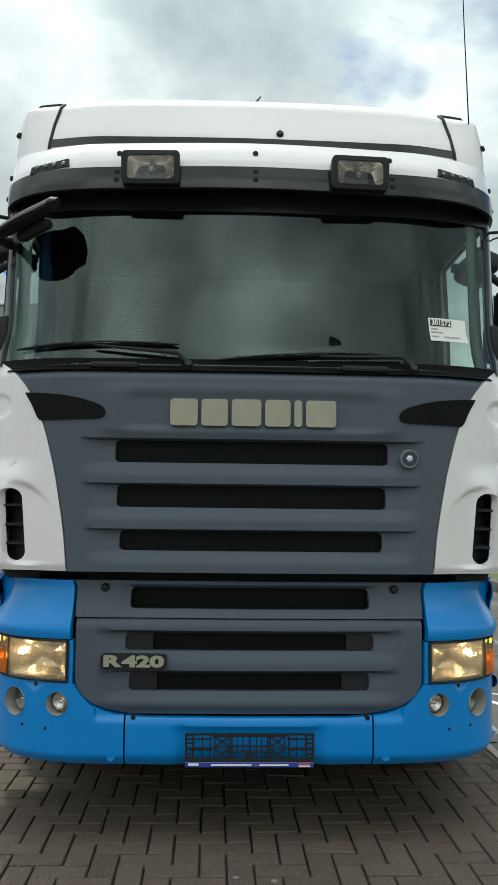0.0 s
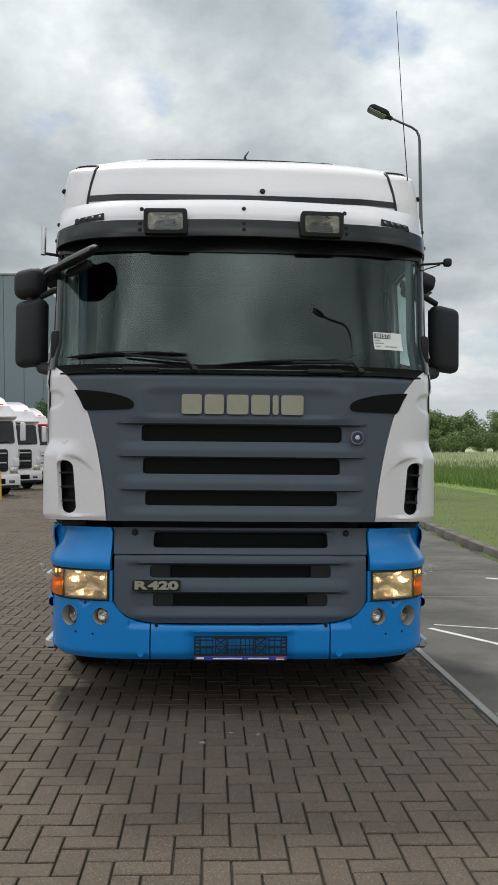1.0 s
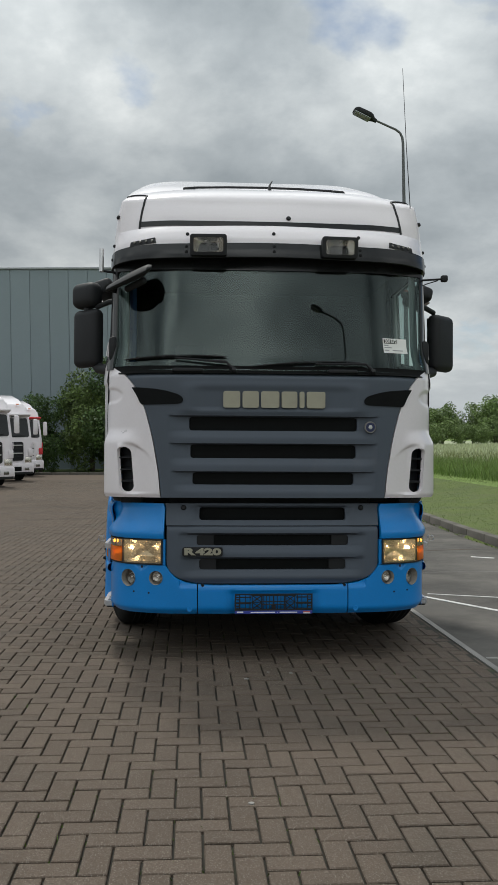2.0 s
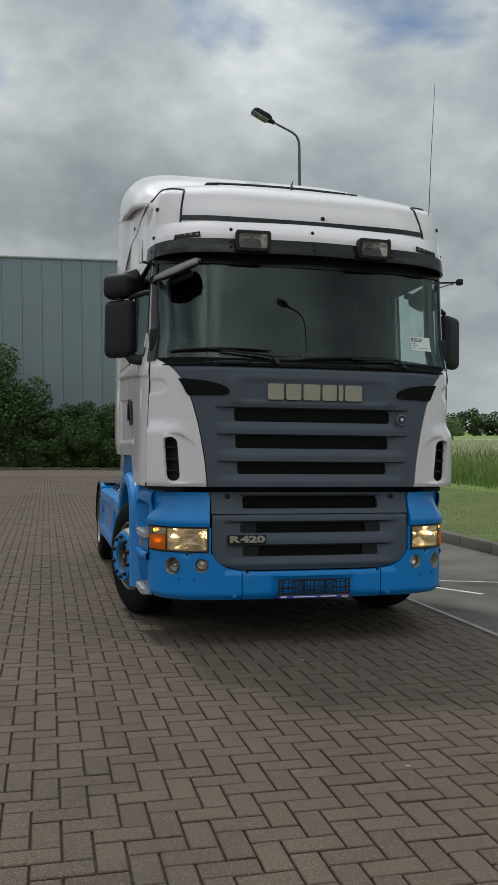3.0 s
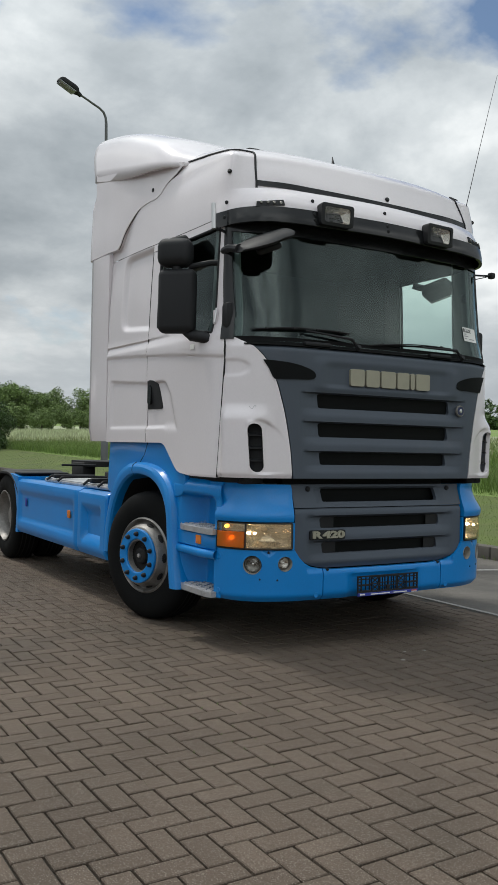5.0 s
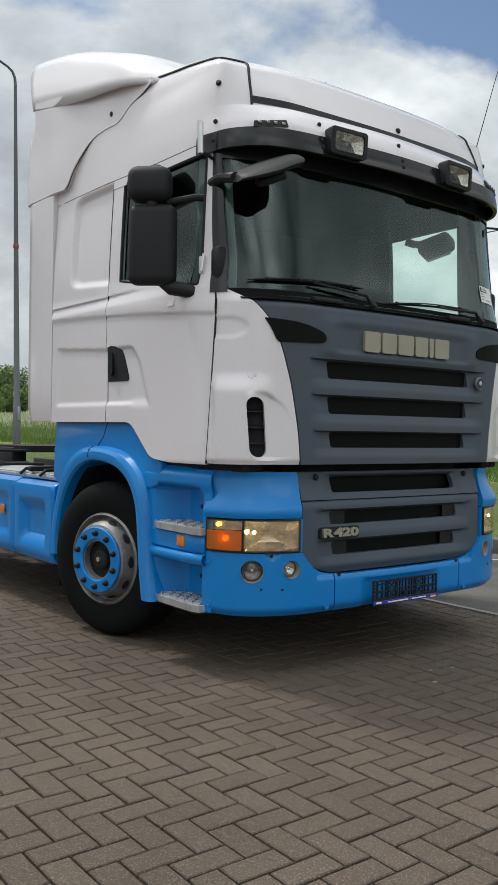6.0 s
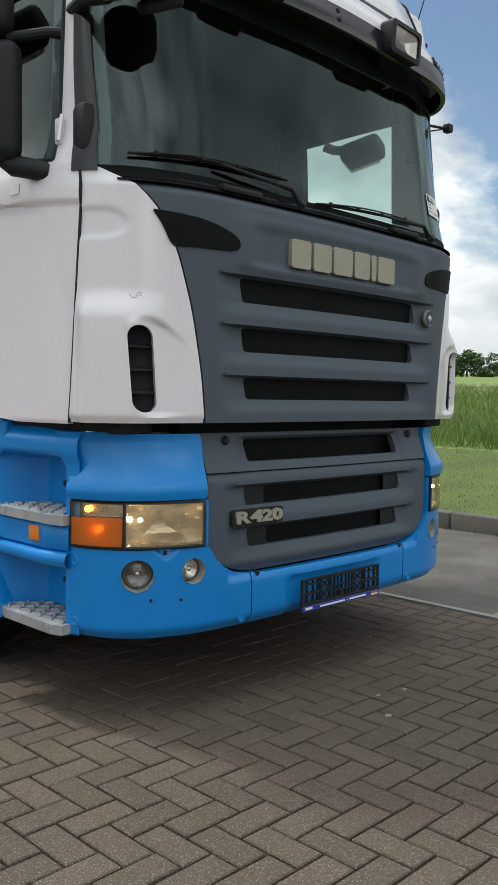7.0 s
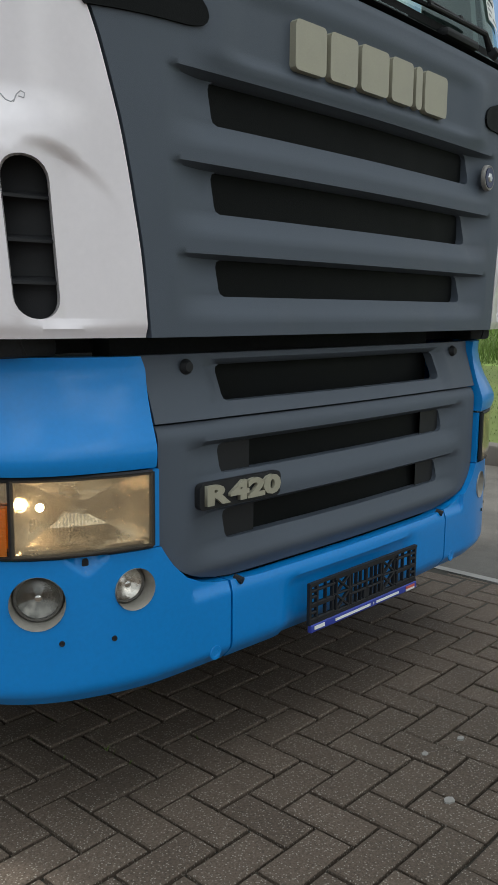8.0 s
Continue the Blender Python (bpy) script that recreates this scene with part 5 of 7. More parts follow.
# steps between the bumper corner and the wheel arch
def tread(side, z, y0, y1, x_out, parent, name):
    bm = bmesh.new()
    out = [(y0, x_out - 0.02), (y0 + 0.05, x_out), (y1 - 0.10, x_out), (y1, x_out - 0.03), (y1, 1.0), (y0, 1.0)]
    add_prism(bm, out, lambda u, v, d: Vector((side * v, u, z + d)), -0.042, -0.004)
    st = part(name, bm, tread_plate, parent, "grey cast step with an open tread pattern", 30)
    n = 12
    for i in range(n):
        yy = y0 + 0.03 + (y1 - y0 - 0.06) * i / (n - 1)
        b2 = bmesh.new()
        for k in range(4):
            xx = x_out - 0.045 - k * 0.045
            add_box(b2, (side * xx, yy, z), (0.034, 0.009, 0.008), 0, pose(0, 0, 0, 0, 0, side * (35 if (i + k) % 2 else -35)))
        part("tread_bar", b2, tread_plate, st, smooth_faces=False)


def step_well(side):
    X = lambda v: side * v

    def depth(y, z):
        """How far the well is hollowed in at a place of the side."""
        k = smooth(0.37, 0.47, y) * (1 - smooth(0.72, 0.86, y)) * (1 - smooth(1.0, 1.045, z))
        return glide([(0.30, 1.165), (0.42, 1.195), (0.55, 1.212), (0.95, 1.218)], y) - 0.175 * k + 0.012 * smooth(1.0, 1.05, z) * (1 - smooth(1.08, 1.15, z)) - 0.03 * smooth(1.10, 1.15, z)
    bm = bmesh.new()
    ys = spread(0.31, 0.93, 40)
    rows = [[bm.verts.new((X(depth(y, z)), y, z)) for y in ys] for z in steps(0.345, 0.99, 1.05, 1.15, d=0.012)]
    for p, q in zip(rows, rows[1:]):
        for i in range(len(ys) - 1):
            bm.faces.new((p[i], p[i + 1], q[i + 1], q[i]))
    w = part("step_well", bm, blue_paint, truck, "blue hollowed step well beside the wheel arch", 60)
    w.modifiers.new("thick", "SOLIDIFY").thickness = 0.006
    tread(side, 0.815, 0.345, 0.865, 1.238, w, "step")
    tread(side, 0.388, 0.35, 0.845, 1.238, w, "step")

    def curved(z0, z1, x_out, bulge, name):
        """A fascia between the treads, rounded at its long edges."""
        b2 = bmesh.new()
        rows2 = [[b2.verts.new((X(x_out - 0.03 * smooth(0.50, 0.345, y) - o), y, z)) for y in spread(0.345, 0.872, 14)] for z, o in ((z0, 0.10), (z0, 0.012), (z0 + 0.010, 0.0), ((z0 + z1) / 2, -bulge), (z1 - 0.010, 0.0), (z1, 0.012), (z1, 0.10))]
        for p_, q_ in zip(rows2, rows2[1:]):
            for i in range(14):
                b2.faces.new((p_[i], p_[i + 1], q_[i + 1], q_[i]))
        return part(name, b2, blue_paint, w, "", 50)
    curved(0.665, 0.772, 1.222, 0.0, "step_fascia")
    curved(0.605, 0.663, 1.236, 0.004, "step_ledge")
    part("side_reflector", box((X(1.225), 0.535, 0.725), (0.012, 0.075, 0.062), 0.006), amber_lens, w, "amber side reflector")
    part("well_foot", box((X(1.12), 0.62, 0.345), (0.2, 0.5, 0.03), 0.01), under_black, w)
    for z in (0.905, 0.50):
        part("well_plug", lathe([(0, 0.006), (0.012, 0.005), (0.014, 0)], Matrix.Translation((X(depth(0.60, z) - 0.002), 0.60, z)) @ pose(0, 0, 0, 0, side * 90, 0), 12), black_plastic, w)


both(step_well)

AXLE_F, AXLE_R, HUB = 1.455, 5.43, 0.505


# front wheel arch: a rolled band over the tyre, with the panel above it
def front_arch(side):
    outer = [(0.79, 0.335), (0.83, 0.50), (0.862, 0.70), (0.878, 0.86), (0.905, 0.99), (0.985, 1.105), (1.15, 1.195), (1.38, 1.236), (1.62, 1.238), (1.80, 1.21), (1.95, 1.135), (2.07, 1.0), (2.15, 0.82), (2.20, 0.64), (2.205, 0.46)]
    inner = [(0.90, 0.335), (0.93, 0.50), (0.955, 0.70), (0.975, 0.84), (1.02, 0.95), (1.11, 1.045), (1.25, 1.11), (1.43, 1.138), (1.60, 1.136), (1.74, 1.10), (1.87, 1.02), (1.98, 0.90), (2.05, 0.76), (2.09, 0.62), (2.10, 0.46)]
    prof = [(0.905, 0.05), (1.20, -0.06), (1.255, 0.0), (1.272, 0.10), (1.279, 0.35), (1.276, 0.62), (1.262, 0.84), (1.235, 0.97), (1.19, 1.0), (0.905, 0.9)]
    bm = bmesh.new()
    rows = []
    for k in spread(0, 14, 56):
        oy, oz, iy, iz = (glide([(j, r[q]) for j, r in enumerate(line)], k) for line in (outer, inner) for q in (0, 1))
        rows.append([bm.verts.new((side * x, iy + (oy - iy) * f, iz + (oz - iz) * f)) for x, f in prof])
    for p, q in zip(rows, rows[1:]):
        for i in range(len(p)):
            bm.faces.new((p[i], p[(i + 1) % len(p)], q[(i + 1) % len(p)], q[i]))
    bm.faces.new(rows[0]), bm.faces.new(rows[-1][::-1])
    a = part("wheel_arch", bm, blue_paint, truck, "blue rolled front wheel arch", 24)
    # dark liner
    bm = bmesh.new()
    rows = []
    for q in range(-6, 187, 12):
        t = radians(q)
        rows.append([bm.verts.new((side * x, AXLE_F - 0.62 * math.cos(t), 0.545 + 0.62 * math.sin(t))) for x in (0.55, 0.9, 1.2)])
    for p, q in zip(rows, rows[1:]):
        for i in range(2):
            bm.faces.new((p[i], p[i + 1], q[i + 1], q[i]))
    part("arch_liner", bm, under_black, a)
    # blue side between the arch and the cab floor
    out = [(0.755, 1.165), (0.765, 1.06), (0.80, 1.02), (0.87, 1.0), (0.93, 1.0), (1.0, 1.08), (1.16, 1.165), (1.38, 1.2), (1.62, 1.2), (1.80, 1.17), (1.95, 1.09), (2.10, 0.92), (2.245, 1.0), (2.25, 1.40), (1.06, 1.40), (0.86, 1.205)]
    bm = add_prism(bmesh.new(), out, lambda u, v, d: Vector((side * (1.198 + 0.02 * smooth(1.4, 1.05, v) + d), u, v)), -0.05, 0.012)
    bmesh.ops.bevel(bm, geom=[e for e in bm.edges if all(abs(v.co.x) > 1.19 for v in e.verts)], offset=0.012, segments=3, affect="EDGES", profile=0.5)
    part("arch_panel", bm, blue_paint, a, "blue side panel over the wheel arch")
    part("panel_seam", tube([(side * 1.209, 1.455, 1.395), (side * 1.214, 1.50, 1.30), (side * 1.22, 1.575, 1.235)], 0.0045, 6), under_black, a)
    part("arch_seam", tube([(side * 1.262, 1.60, 1.137), (side * 1.279, 1.60, 1.172), (side * 1.272, 1.60, 1.212), (side * 1.24, 1.60, 1.237)], 0.004, 6), under_black, a)
    part("mud_flap", box((side * 1.06, 2.10, 0.40), (0.36, 0.02, 0.34), 0.006), rubber, a, "black rubber mud flap")


both(front_arch)


# wheels
def wheel(side, y, rear=False):
    x0 = 1.245 if rear else 1.228
    steer = 0 if rear else 16      # the front wheels stand turned
    w = part("rear_wheel" if rear else "front_wheel", bmesh.new(), rubber, truck, "black tyre on a deep silver rim" if rear else "black tyre on a silver rim with a blue nut ring")
    for k in range(2 if rear else 1):
        M = Matrix.Translation((side * (x0 - 0.34 * k), y, HUB)) @ pose(0, 0, 0, 0, 0, steer) @ pose(0, 0, 0, 0, side * 90, 0)
        prof = [(0.296, -0.008), (0.315, 0.0), (0.35, 0.006), (0.40, 0.008), (0.44, 0.0), (0.468, -0.012), (0.485, -0.025), (0.5, -0.045), (0.505, -0.07), (0.506, -0.155), (0.505, -0.24), (0.5, -0.265), (0.485, -0.285), (0.44, -0.31), (0.35, -0.316), (0.296, -0.30)]
        part("tyre", lathe(prof, M, 64), rubber, w, "worn black rubber tyre", 50)
        for h in (-0.085, -0.13, -0.18, -0.225):
            part("tread_groove", lathe([(0.5066, h - 0.006), (0.5066, h + 0.006)], M, 64), under_black, w)
    M = Matrix.Translation((side * x0, y, HUB)) @ pose(0, 0, 0, 0, 0, steer) @ pose(0, 0, 0, 0, side * 90, 0)
    if rear:
        part("rim", lathe([(0.300, 0.004), (0.286, 0.006), (0.280, -0.01), (0.262, -0.05), (0.255, -0.14), (0.20, -0.155), (0.12, -0.15), (0.115, -0.10), (0.10, -0.07), (0.0, -0.065)], M, 48), rim_steel, w, "deep dished silver rim", 30)
        for i in range(10):
            a = math.tau * i / 10
            part("wheel_nut", lathe([(0, -0.12), (0.014, -0.122), (0.017, -0.15)], M @ Matrix.Translation((0.168 * math.cos(a), 0.168 * math.sin(a), 0)), 8), silver, w)
        return
    part("rim", lathe([(0.300, -0.006), (0.288, 0.006), (0.280, -0.004), (0.272, -0.04), (0.262, -0.045), (0.254, -0.02), (0.242, 0.02), (0.226, 0.045), (0.21, 0.052), (0.19, 0.054), (0.12, 0.052), (0.12, 0.0)], M, 48), rim_steel, w, "silver steel rim", 30)
    for i in range(10):
        a = math.tau * (i + 0.5) / 10
        R = M @ pose(0, 0, 0, 0, 0, math.degrees(a)) @ Matrix.Translation((0.2505, 0, 0.0)) @ pose(0, 0, 0, 0, 74, 0)
        part("rim_hole", lathe([(0.001, 0.004), (0.021, 0.004), (0.025, 0.0)], R @ Matrix.Diagonal((0.8, 1.5, 1, 1)), 14), under_black, w)
    ring = part("nut_ring", lathe([(0.213, 0.052), (0.213, 0.064), (0.207, 0.070), (0.138, 0.070), (0.13, 0.064), (0.13, 0.052)], M, 48), blue_paint, w, "blue nut protection ring", 30)
    for i in range(10):
        a = math.tau * i / 10
        part("nut_cap", lathe([(0, 0.100), (0.010, 0.098), (0.017, 0.086), (0.020, 0.070)], M @ Matrix.Translation((0.172 * math.cos(a), 0.172 * math.sin(a), 0)), 10), black_plastic, ring)
    hub = part("hub", lathe([(0.13, 0.048), (0.122, 0.018), (0.118, -0.002), (0.07, 0.002), (0.062, 0.03), (0.05, 0.038), (0.0, 0.04)], M, 32), under_black, w, "dark greasy hub", 30)
    part("hub_cap", lathe([(0.018, 0.038), (0.016, 0.052), (0.0, 0.054)], M, 8), silver, hub)


for side in (-1, 1):
    wheel(side, AXLE_F)
    wheel(side, AXLE_R, True)


# side skirts, deck and rear wings
def pressed(side, y0, y1, z0, z1, fields):
    bm = bmesh.new()
    ny, nz = 44, 22
    def off(y, z):
        r = -0.05 * (1 - math.sqrt(max(0, 1 - max(0, (z - z1 + 0.05) / 0.05) ** 2))) - 0.03 * (1 - smooth(z0, z0 + 0.05, z))
        r -= 0.02 * (1 - smooth(y0, y0 + 0.02, y)) + 0.02 * smooth(y1 - 0.02, y1, y)
        for a, b, c, d in fields:
            r -= 0.024 * smooth(a, a + 0.03, y) * (1 - smooth(b - 0.03, b, y)) * smooth(c, c + 0.03, z) * (1 - smooth(d - 0.03, d, z))
        return r
    grid = [[bm.verts.new((side * (1.275 + off(y, z)), y, z)) for y in spread(y0, y1, ny)] for z in spread(z0, z1, nz)]
    for p, q in zip(grid, grid[1:]):
        for i in range(ny):
            bm.faces.new((p[i], p[i + 1], q[i + 1], q[i]))
    back = {}
    for e in [e for e in bm.edges if len(e.link_faces) == 1]:
        for v in e.verts:
            if v not in back:
                back[v] = bm.verts.new((side * 1.0, v.co.y, v.co.z - (0.0 if v.co.z < z1 - 0.01 else 0.015)))
        bm.faces.new((e.verts[0], e.verts[1], back[e.verts[1]], back[e.verts[0]]))
    return bm


def skirts(side):
    a = part("side_skirt", pressed(side, 2.16, 2.86, 0.375, 0.955, [(2.27, 2.76, 0.49, 0.82), (2.30, 2.73, 0.53, 0.78)]), blue_paint, truck, "blue pressed side skirt", 40)
    b = part("side_skirt", pressed(side, 2.87, 4.86, 0.375, 0.965, [(2.97, 4.78, 0.50, 0.84)]), blue_paint, truck, "long blue pressed side skirt", 40)
    part("skirt_reflector", box((side * 1.265, 3.12, 0.70), (0.012, 0.075, 0.075), 0.006), amber_lens, b, "amber side reflector")
    part("skirt_catch", box((side * 1.262, 4.52, 0.72), (0.01, 0.05, 0.09), 0.004), sign_blue, b)


both(skirts)
part("deck", box((0.86, 3.25, 0.975), (0.56, 2.05, 0.03), 0.008), tread_plate, truck, "silver tread plate deck behind the cab")
deck = part("deck", box((-0.86, 3.25, 0.975), (0.56, 2.05, 0.03), 0.008), tread_plate, truck, "silver tread plate deck behind the cab")
for k in range(7):
    part("deck_plate", box((-0.86, 2.4 + k * 0.29, 0.996), (0.54, 0.27, 0.012), 0.004, None, 1), silver, deck)
for y in (2.62, 3.0, 3.75, 4.1):
    part("deck_strap", tube([(-1.17, y, 0.985), (-1.12, y, 1.025), (-0.9, y + 0.03, 1.03), (-0.6, y + 0.1, 1.02)], 0.014, 8), black_plastic, deck, "black rubber strap")
for y in (2.85, 3.92):
    part("deck_grip", box((-1.06, y, 1.03), (0.2, 0.07, 0.045), 0.018), black_plastic, deck)
chassis = part("chassis", add_box(add_box(bmesh.new(), (-0.39, 3.6, 0.86), (0.09, 5.4, 0.26), 0.01), (0.39, 3.6, 0.86), (0.09, 5.4, 0.26), 0.01), under_black, truck, "dark chassis rails")
for y in (0.9, 2.4, 4.2, 6.1):
    part("cross_member", box((0, y, 0.84), (0.72, 0.12, 0.16), 0.02), under_black, chassis)
for y in (AXLE_F, AXLE_R):
    part("axle", tube([(-0.95, y, HUB), (0.95, y, HUB)], 0.085, 16), under_black, chassis)
part("engine", box((0, 1.1, 0.78), (0.75, 1.5, 0.55), 0.06), under_black, chassis)
part("radiator", box((0, 0.25, 0.9), (1.5, 0.08, 1.1), 0.02), under_black, chassis)
# unseen trays, added low down to block light and darken the ground below
part("undertray", box((0, 1.25, 0.33), (1.9, 2.0, 0.04), 0.01), under_black, chassis)
part("rear_tray", box((0, 3.6, 0.47), (2.2, 2.4, 0.04), 0.01), under_black, chassis)
part("gearbox", box((0, 2.4, 0.68), (0.5, 1.0, 0.4), 0.06), under_black, chassis)
part("underrun_bar", box((0, 0.2, 0.42), (2.0, 0.12, 0.14), 0.02), under_black, chassis)
fifth = part("fifth_wheel", add_prism(bmesh.new(), rounded(0.92, 0.95, 0.25, 6, 0, 5.1), lambda u, v, d: Vector((u, v, 1.14 + d)), -0.035, 0.03), under_black, truck, "greasy black fifth wheel coupling plate")
for x in (-0.4, 0.4):
    part("coupling_foot", box((x, 5.1, 1.05), (0.16, 0.4, 0.2), 0.02), under_black, fifth)
part("coupling_lever", tube([(-0.3, 4.75, 1.12), (-0.8, 4.55, 1.13), (-0.86, 4.54, 1.13)], 0.012, 8), black_plastic, fifth)
# hoses and the catwalk block behind the cab
rack = part("hose_rack", box((0.0, 2.62, 1.2), (1.5, 0.12, 0.35), 0.03), under_black, truck, "dark hose rack behind the cab")
for k, x in enumerate((-0.45, -0.25, 0.0, 0.25)):
    part("air_hose", tube([(x, 2.7, 1.30), (x - 0.05, 2.95, 1.12 + 0.04 * k), (x - 0.2, 3.3, 1.08), (x - 0.1, 3.7, 1.16)], 0.018, 8), under_black, rack, "coiled black air hose")


def rear_wing(side):
    bm = bmesh.new()
    for a0, a1 in ((35, 180),):
        rows = []
        for q in spread(4, 176, 24):
            t = radians(q)
            r = 0.575 + 0.03 * abs(math.sin(2 * t))
            rows.append([bm.verts.new((side * x, AXLE_R + r * math.cos(t) * 1.12, 0.47 + (r + d) * math.sin(t))) for x, d in ((0.62, 0), (1.22, 0), (1.26, -0.02), (1.26, -0.045), (1.22, -0.03), (0.62, -0.03))])
        for p, q in zip(rows, rows[1:]):
            for i in range(len(p)):
                bm.faces.new((p[i], p[(i + 1) % len(p)], q[(i + 1) % len(p)], q[i]))
        bm.faces.new(rows[0]), bm.faces.new(rows[-1][::-1])
    w = part("rear_wing", bm, black_plastic, truck, "black plastic rear mudguard", 45)
    part("spray_flap", box((side * 0.94, AXLE_R + 0.67, 0.62), (0.62, 0.025, 0.36), 0.008), rubber, w, "black rubber spray flap")
    part("wing_panel", add_prism(bmesh.new(), [(4.85, 0.36), (4.93, 0.36), (4.90, 0.62), (4.97, 0.82), (5.08, 0.96), (5.2, 1.015), (4.87, 0.985)], lambda u, v, d: Vector((side * (1.20 + d), u, v)), -0.5, 0.055), blue_paint, w, "blue front part of the rear mudguard")
    part("wing_top", box((side * 0.93, 5.1, 1.02), (0.56, 0.4, 0.025), 0.012), black_plastic, w)


both(rear_wing)


# side fairings behind the cab, and the roof deflector
def fairing(side):
    X = lambda v: side * v
    bm = bmesh.new()
    prof = [(1.262, 2.225), (1.274, 2.30), (1.278, 2.55), (1.262, 2.64), (1.23, 2.665), (1.19, 2.66), (1.2, 2.3), (1.2, 2.225)]
    rows = []
    for z in spread(1.40, 3.02, 14):
        tuck = 0.02 * (1 - smooth(1.40, 1.46, z))
        rows.append([bm.verts.new((X(u - tuck), v, z)) for u, v in prof])
    for p, q in zip(rows, rows[1:]):
        for i in range(len(p)):
            bm.faces.new((p[i], p[(i + 1) % len(p)], q[(i + 1) % len(p)], q[i]))
    bm.faces.new(rows[0]), bm.faces.new(rows[-1][::-1])
    part("side_fairing", bm, white_paint, truck, "white side fairing behind the cab", 45)
    # upper fairing: sweeps forward along the roof side up to the deflector
    low_edge = [(1.05, 3.49), (1.12, 3.452), (1.265, 3.40), (1.376, 3.328), (1.55, 3.318), (1.72, 3.295), (1.86, 3.22), (1.954, 3.14), (2.02, 3.05), (2.05, 3.03), (2.2, 3.03), (2.72, 3.035)]
    high_edge = [(1.05, 3.52), (1.25, 3.57), (1.9, 3.66), (2.72, 3.80)]

    def side_x(y, z):
        x = skin(s_of_y(min(y, 2.35), 1), min(z, 3.38)).x + 0.005 - 0.05 * max(0.0, z - 3.38)
        return x + (1.272 - 0.012 * smooth(3.1, 3.5, z) - x) * smooth(1.65, 2.3, y)
    bm = bmesh.new()
    outer, inner = [], []
    ys = spread(1.05, 2.72, 40)
    for f in spread(0, 1, 18):
        ro, ri = [], []
        for y in ys:
            lo, hi = glide(low_edge, y), lerp_table(high_edge, y)
            z = lo + (hi - lo) * f
            yy = min(y, lerp_table([(3.50, 2.715), (3.58, 2.575)], z))
            x = side_x(y, z) - 0.03 * smooth(2.66, 2.72, y)
            ro.append(bm.verts.new((X(x), yy, z)))
            ri.append(bm.verts.new((X(x - 0.045), yy - 0.002 * (y > 2.6), z)))
        outer.append(ro), inner.append(ri)
    n = len(ys) - 1
    for sheet_ in (outer, inner):
        for p, q in zip(sheet_, sheet_[1:]):
            for i in range(n):
                bm.faces.new((p[i], p[i + 1], q[i + 1], q[i]))
    for a, b in ((outer[0], inner[0]), (outer[-1], inner[-1])):
        for i in range(n):
            bm.faces.new((a[i], a[i + 1], b[i + 1], b[i]))
    for k in (0, -1):
        for i in range(18):
            bm.faces.new((outer[i][k], outer[i + 1][k], inner[i + 1][k], inner[i][k]))
    uf = part("upper_fairing", bm, white_paint, truck, "white upper fairing beside the roof", 50)
    part("fairing_seam", tube([(X(side_x(y, glide(low_edge, y)) - 0.008), y, glide(low_edge, y) - 0.003) for y in spread(1.06, 2.05, 40)], 0.003, 6), black_plastic, uf)
    part("fairing_plug", lathe([(0, 0.008), (0.014, 0.006), (0.018, 0)], Matrix.Translation((X(side_x(1.47, 3.40)), 1.47, 3.40)) @ pose(0, 0, 0, 0, side * 90, 0), 12), black_plastic, uf)


both(fairing)


def deflector():
    """A hood that rises from the roof to the rear, open behind, with skirts down its sides."""
    bm = bmesh.new()
    rows = []
    top_line = [(0.95, 3.60), (1.16, 3.70), (1.4, 3.85), (1.7, 3.99), (2.1, 4.17), (2.4, 4.27), (2.62, 4.325)]
    low_line = [(0.95, 3.478), (1.07, 3.491), (1.2, 3.512), (1.42, 3.535), (1.82, 3.585), (2.2, 3.65), (2.60, 3.73)]
    half_line = [(0.95, 1.10), (1.07, 1.16), (1.2, 1.222), (1.42, 1.254), (1.82, 1.258), (2.62, 1.262)]
    for k in range(31):
        f = k / 30
        y = 0.95 + 1.66 * f
        top, low, half = glide(top_line, y), glide(low_line, y), glide(half_line, y)
        row = []
        for i in range(57):
            a = math.pi * i / 56
            cx, sx = math.cos(a), math.sin(a)
            x = half * math.copysign(abs(cx) ** 0.27, cx)
            z = low + (top - low) * abs(sx) ** 0.5
            row.append(bm.verts.new((x * (1 - 0.06 * (z - low) / max(top - low, 0.02)), y + 0.34 * f ** 2 * (z - low) / max(top - low, 0.05), z)))
        rows.append(row)
    for p, q in zip(rows, rows[1:]):
        for i in range(56):
            bm.faces.new((p[i], p[i + 1], q[i + 1], q[i]))
    ob = part("roof_deflector", bm, white_paint, truck, "white roof air deflector with rounded shoulders", 60)
    mod = ob.modifiers.new("thick", "SOLIDIFY")
    mod.thickness, mod.offset = 0.02, -1


deflector()


# mirrors
def rounded_block(c, size, r, m=None, seg=3):
    return box(c, size, r, m, seg)


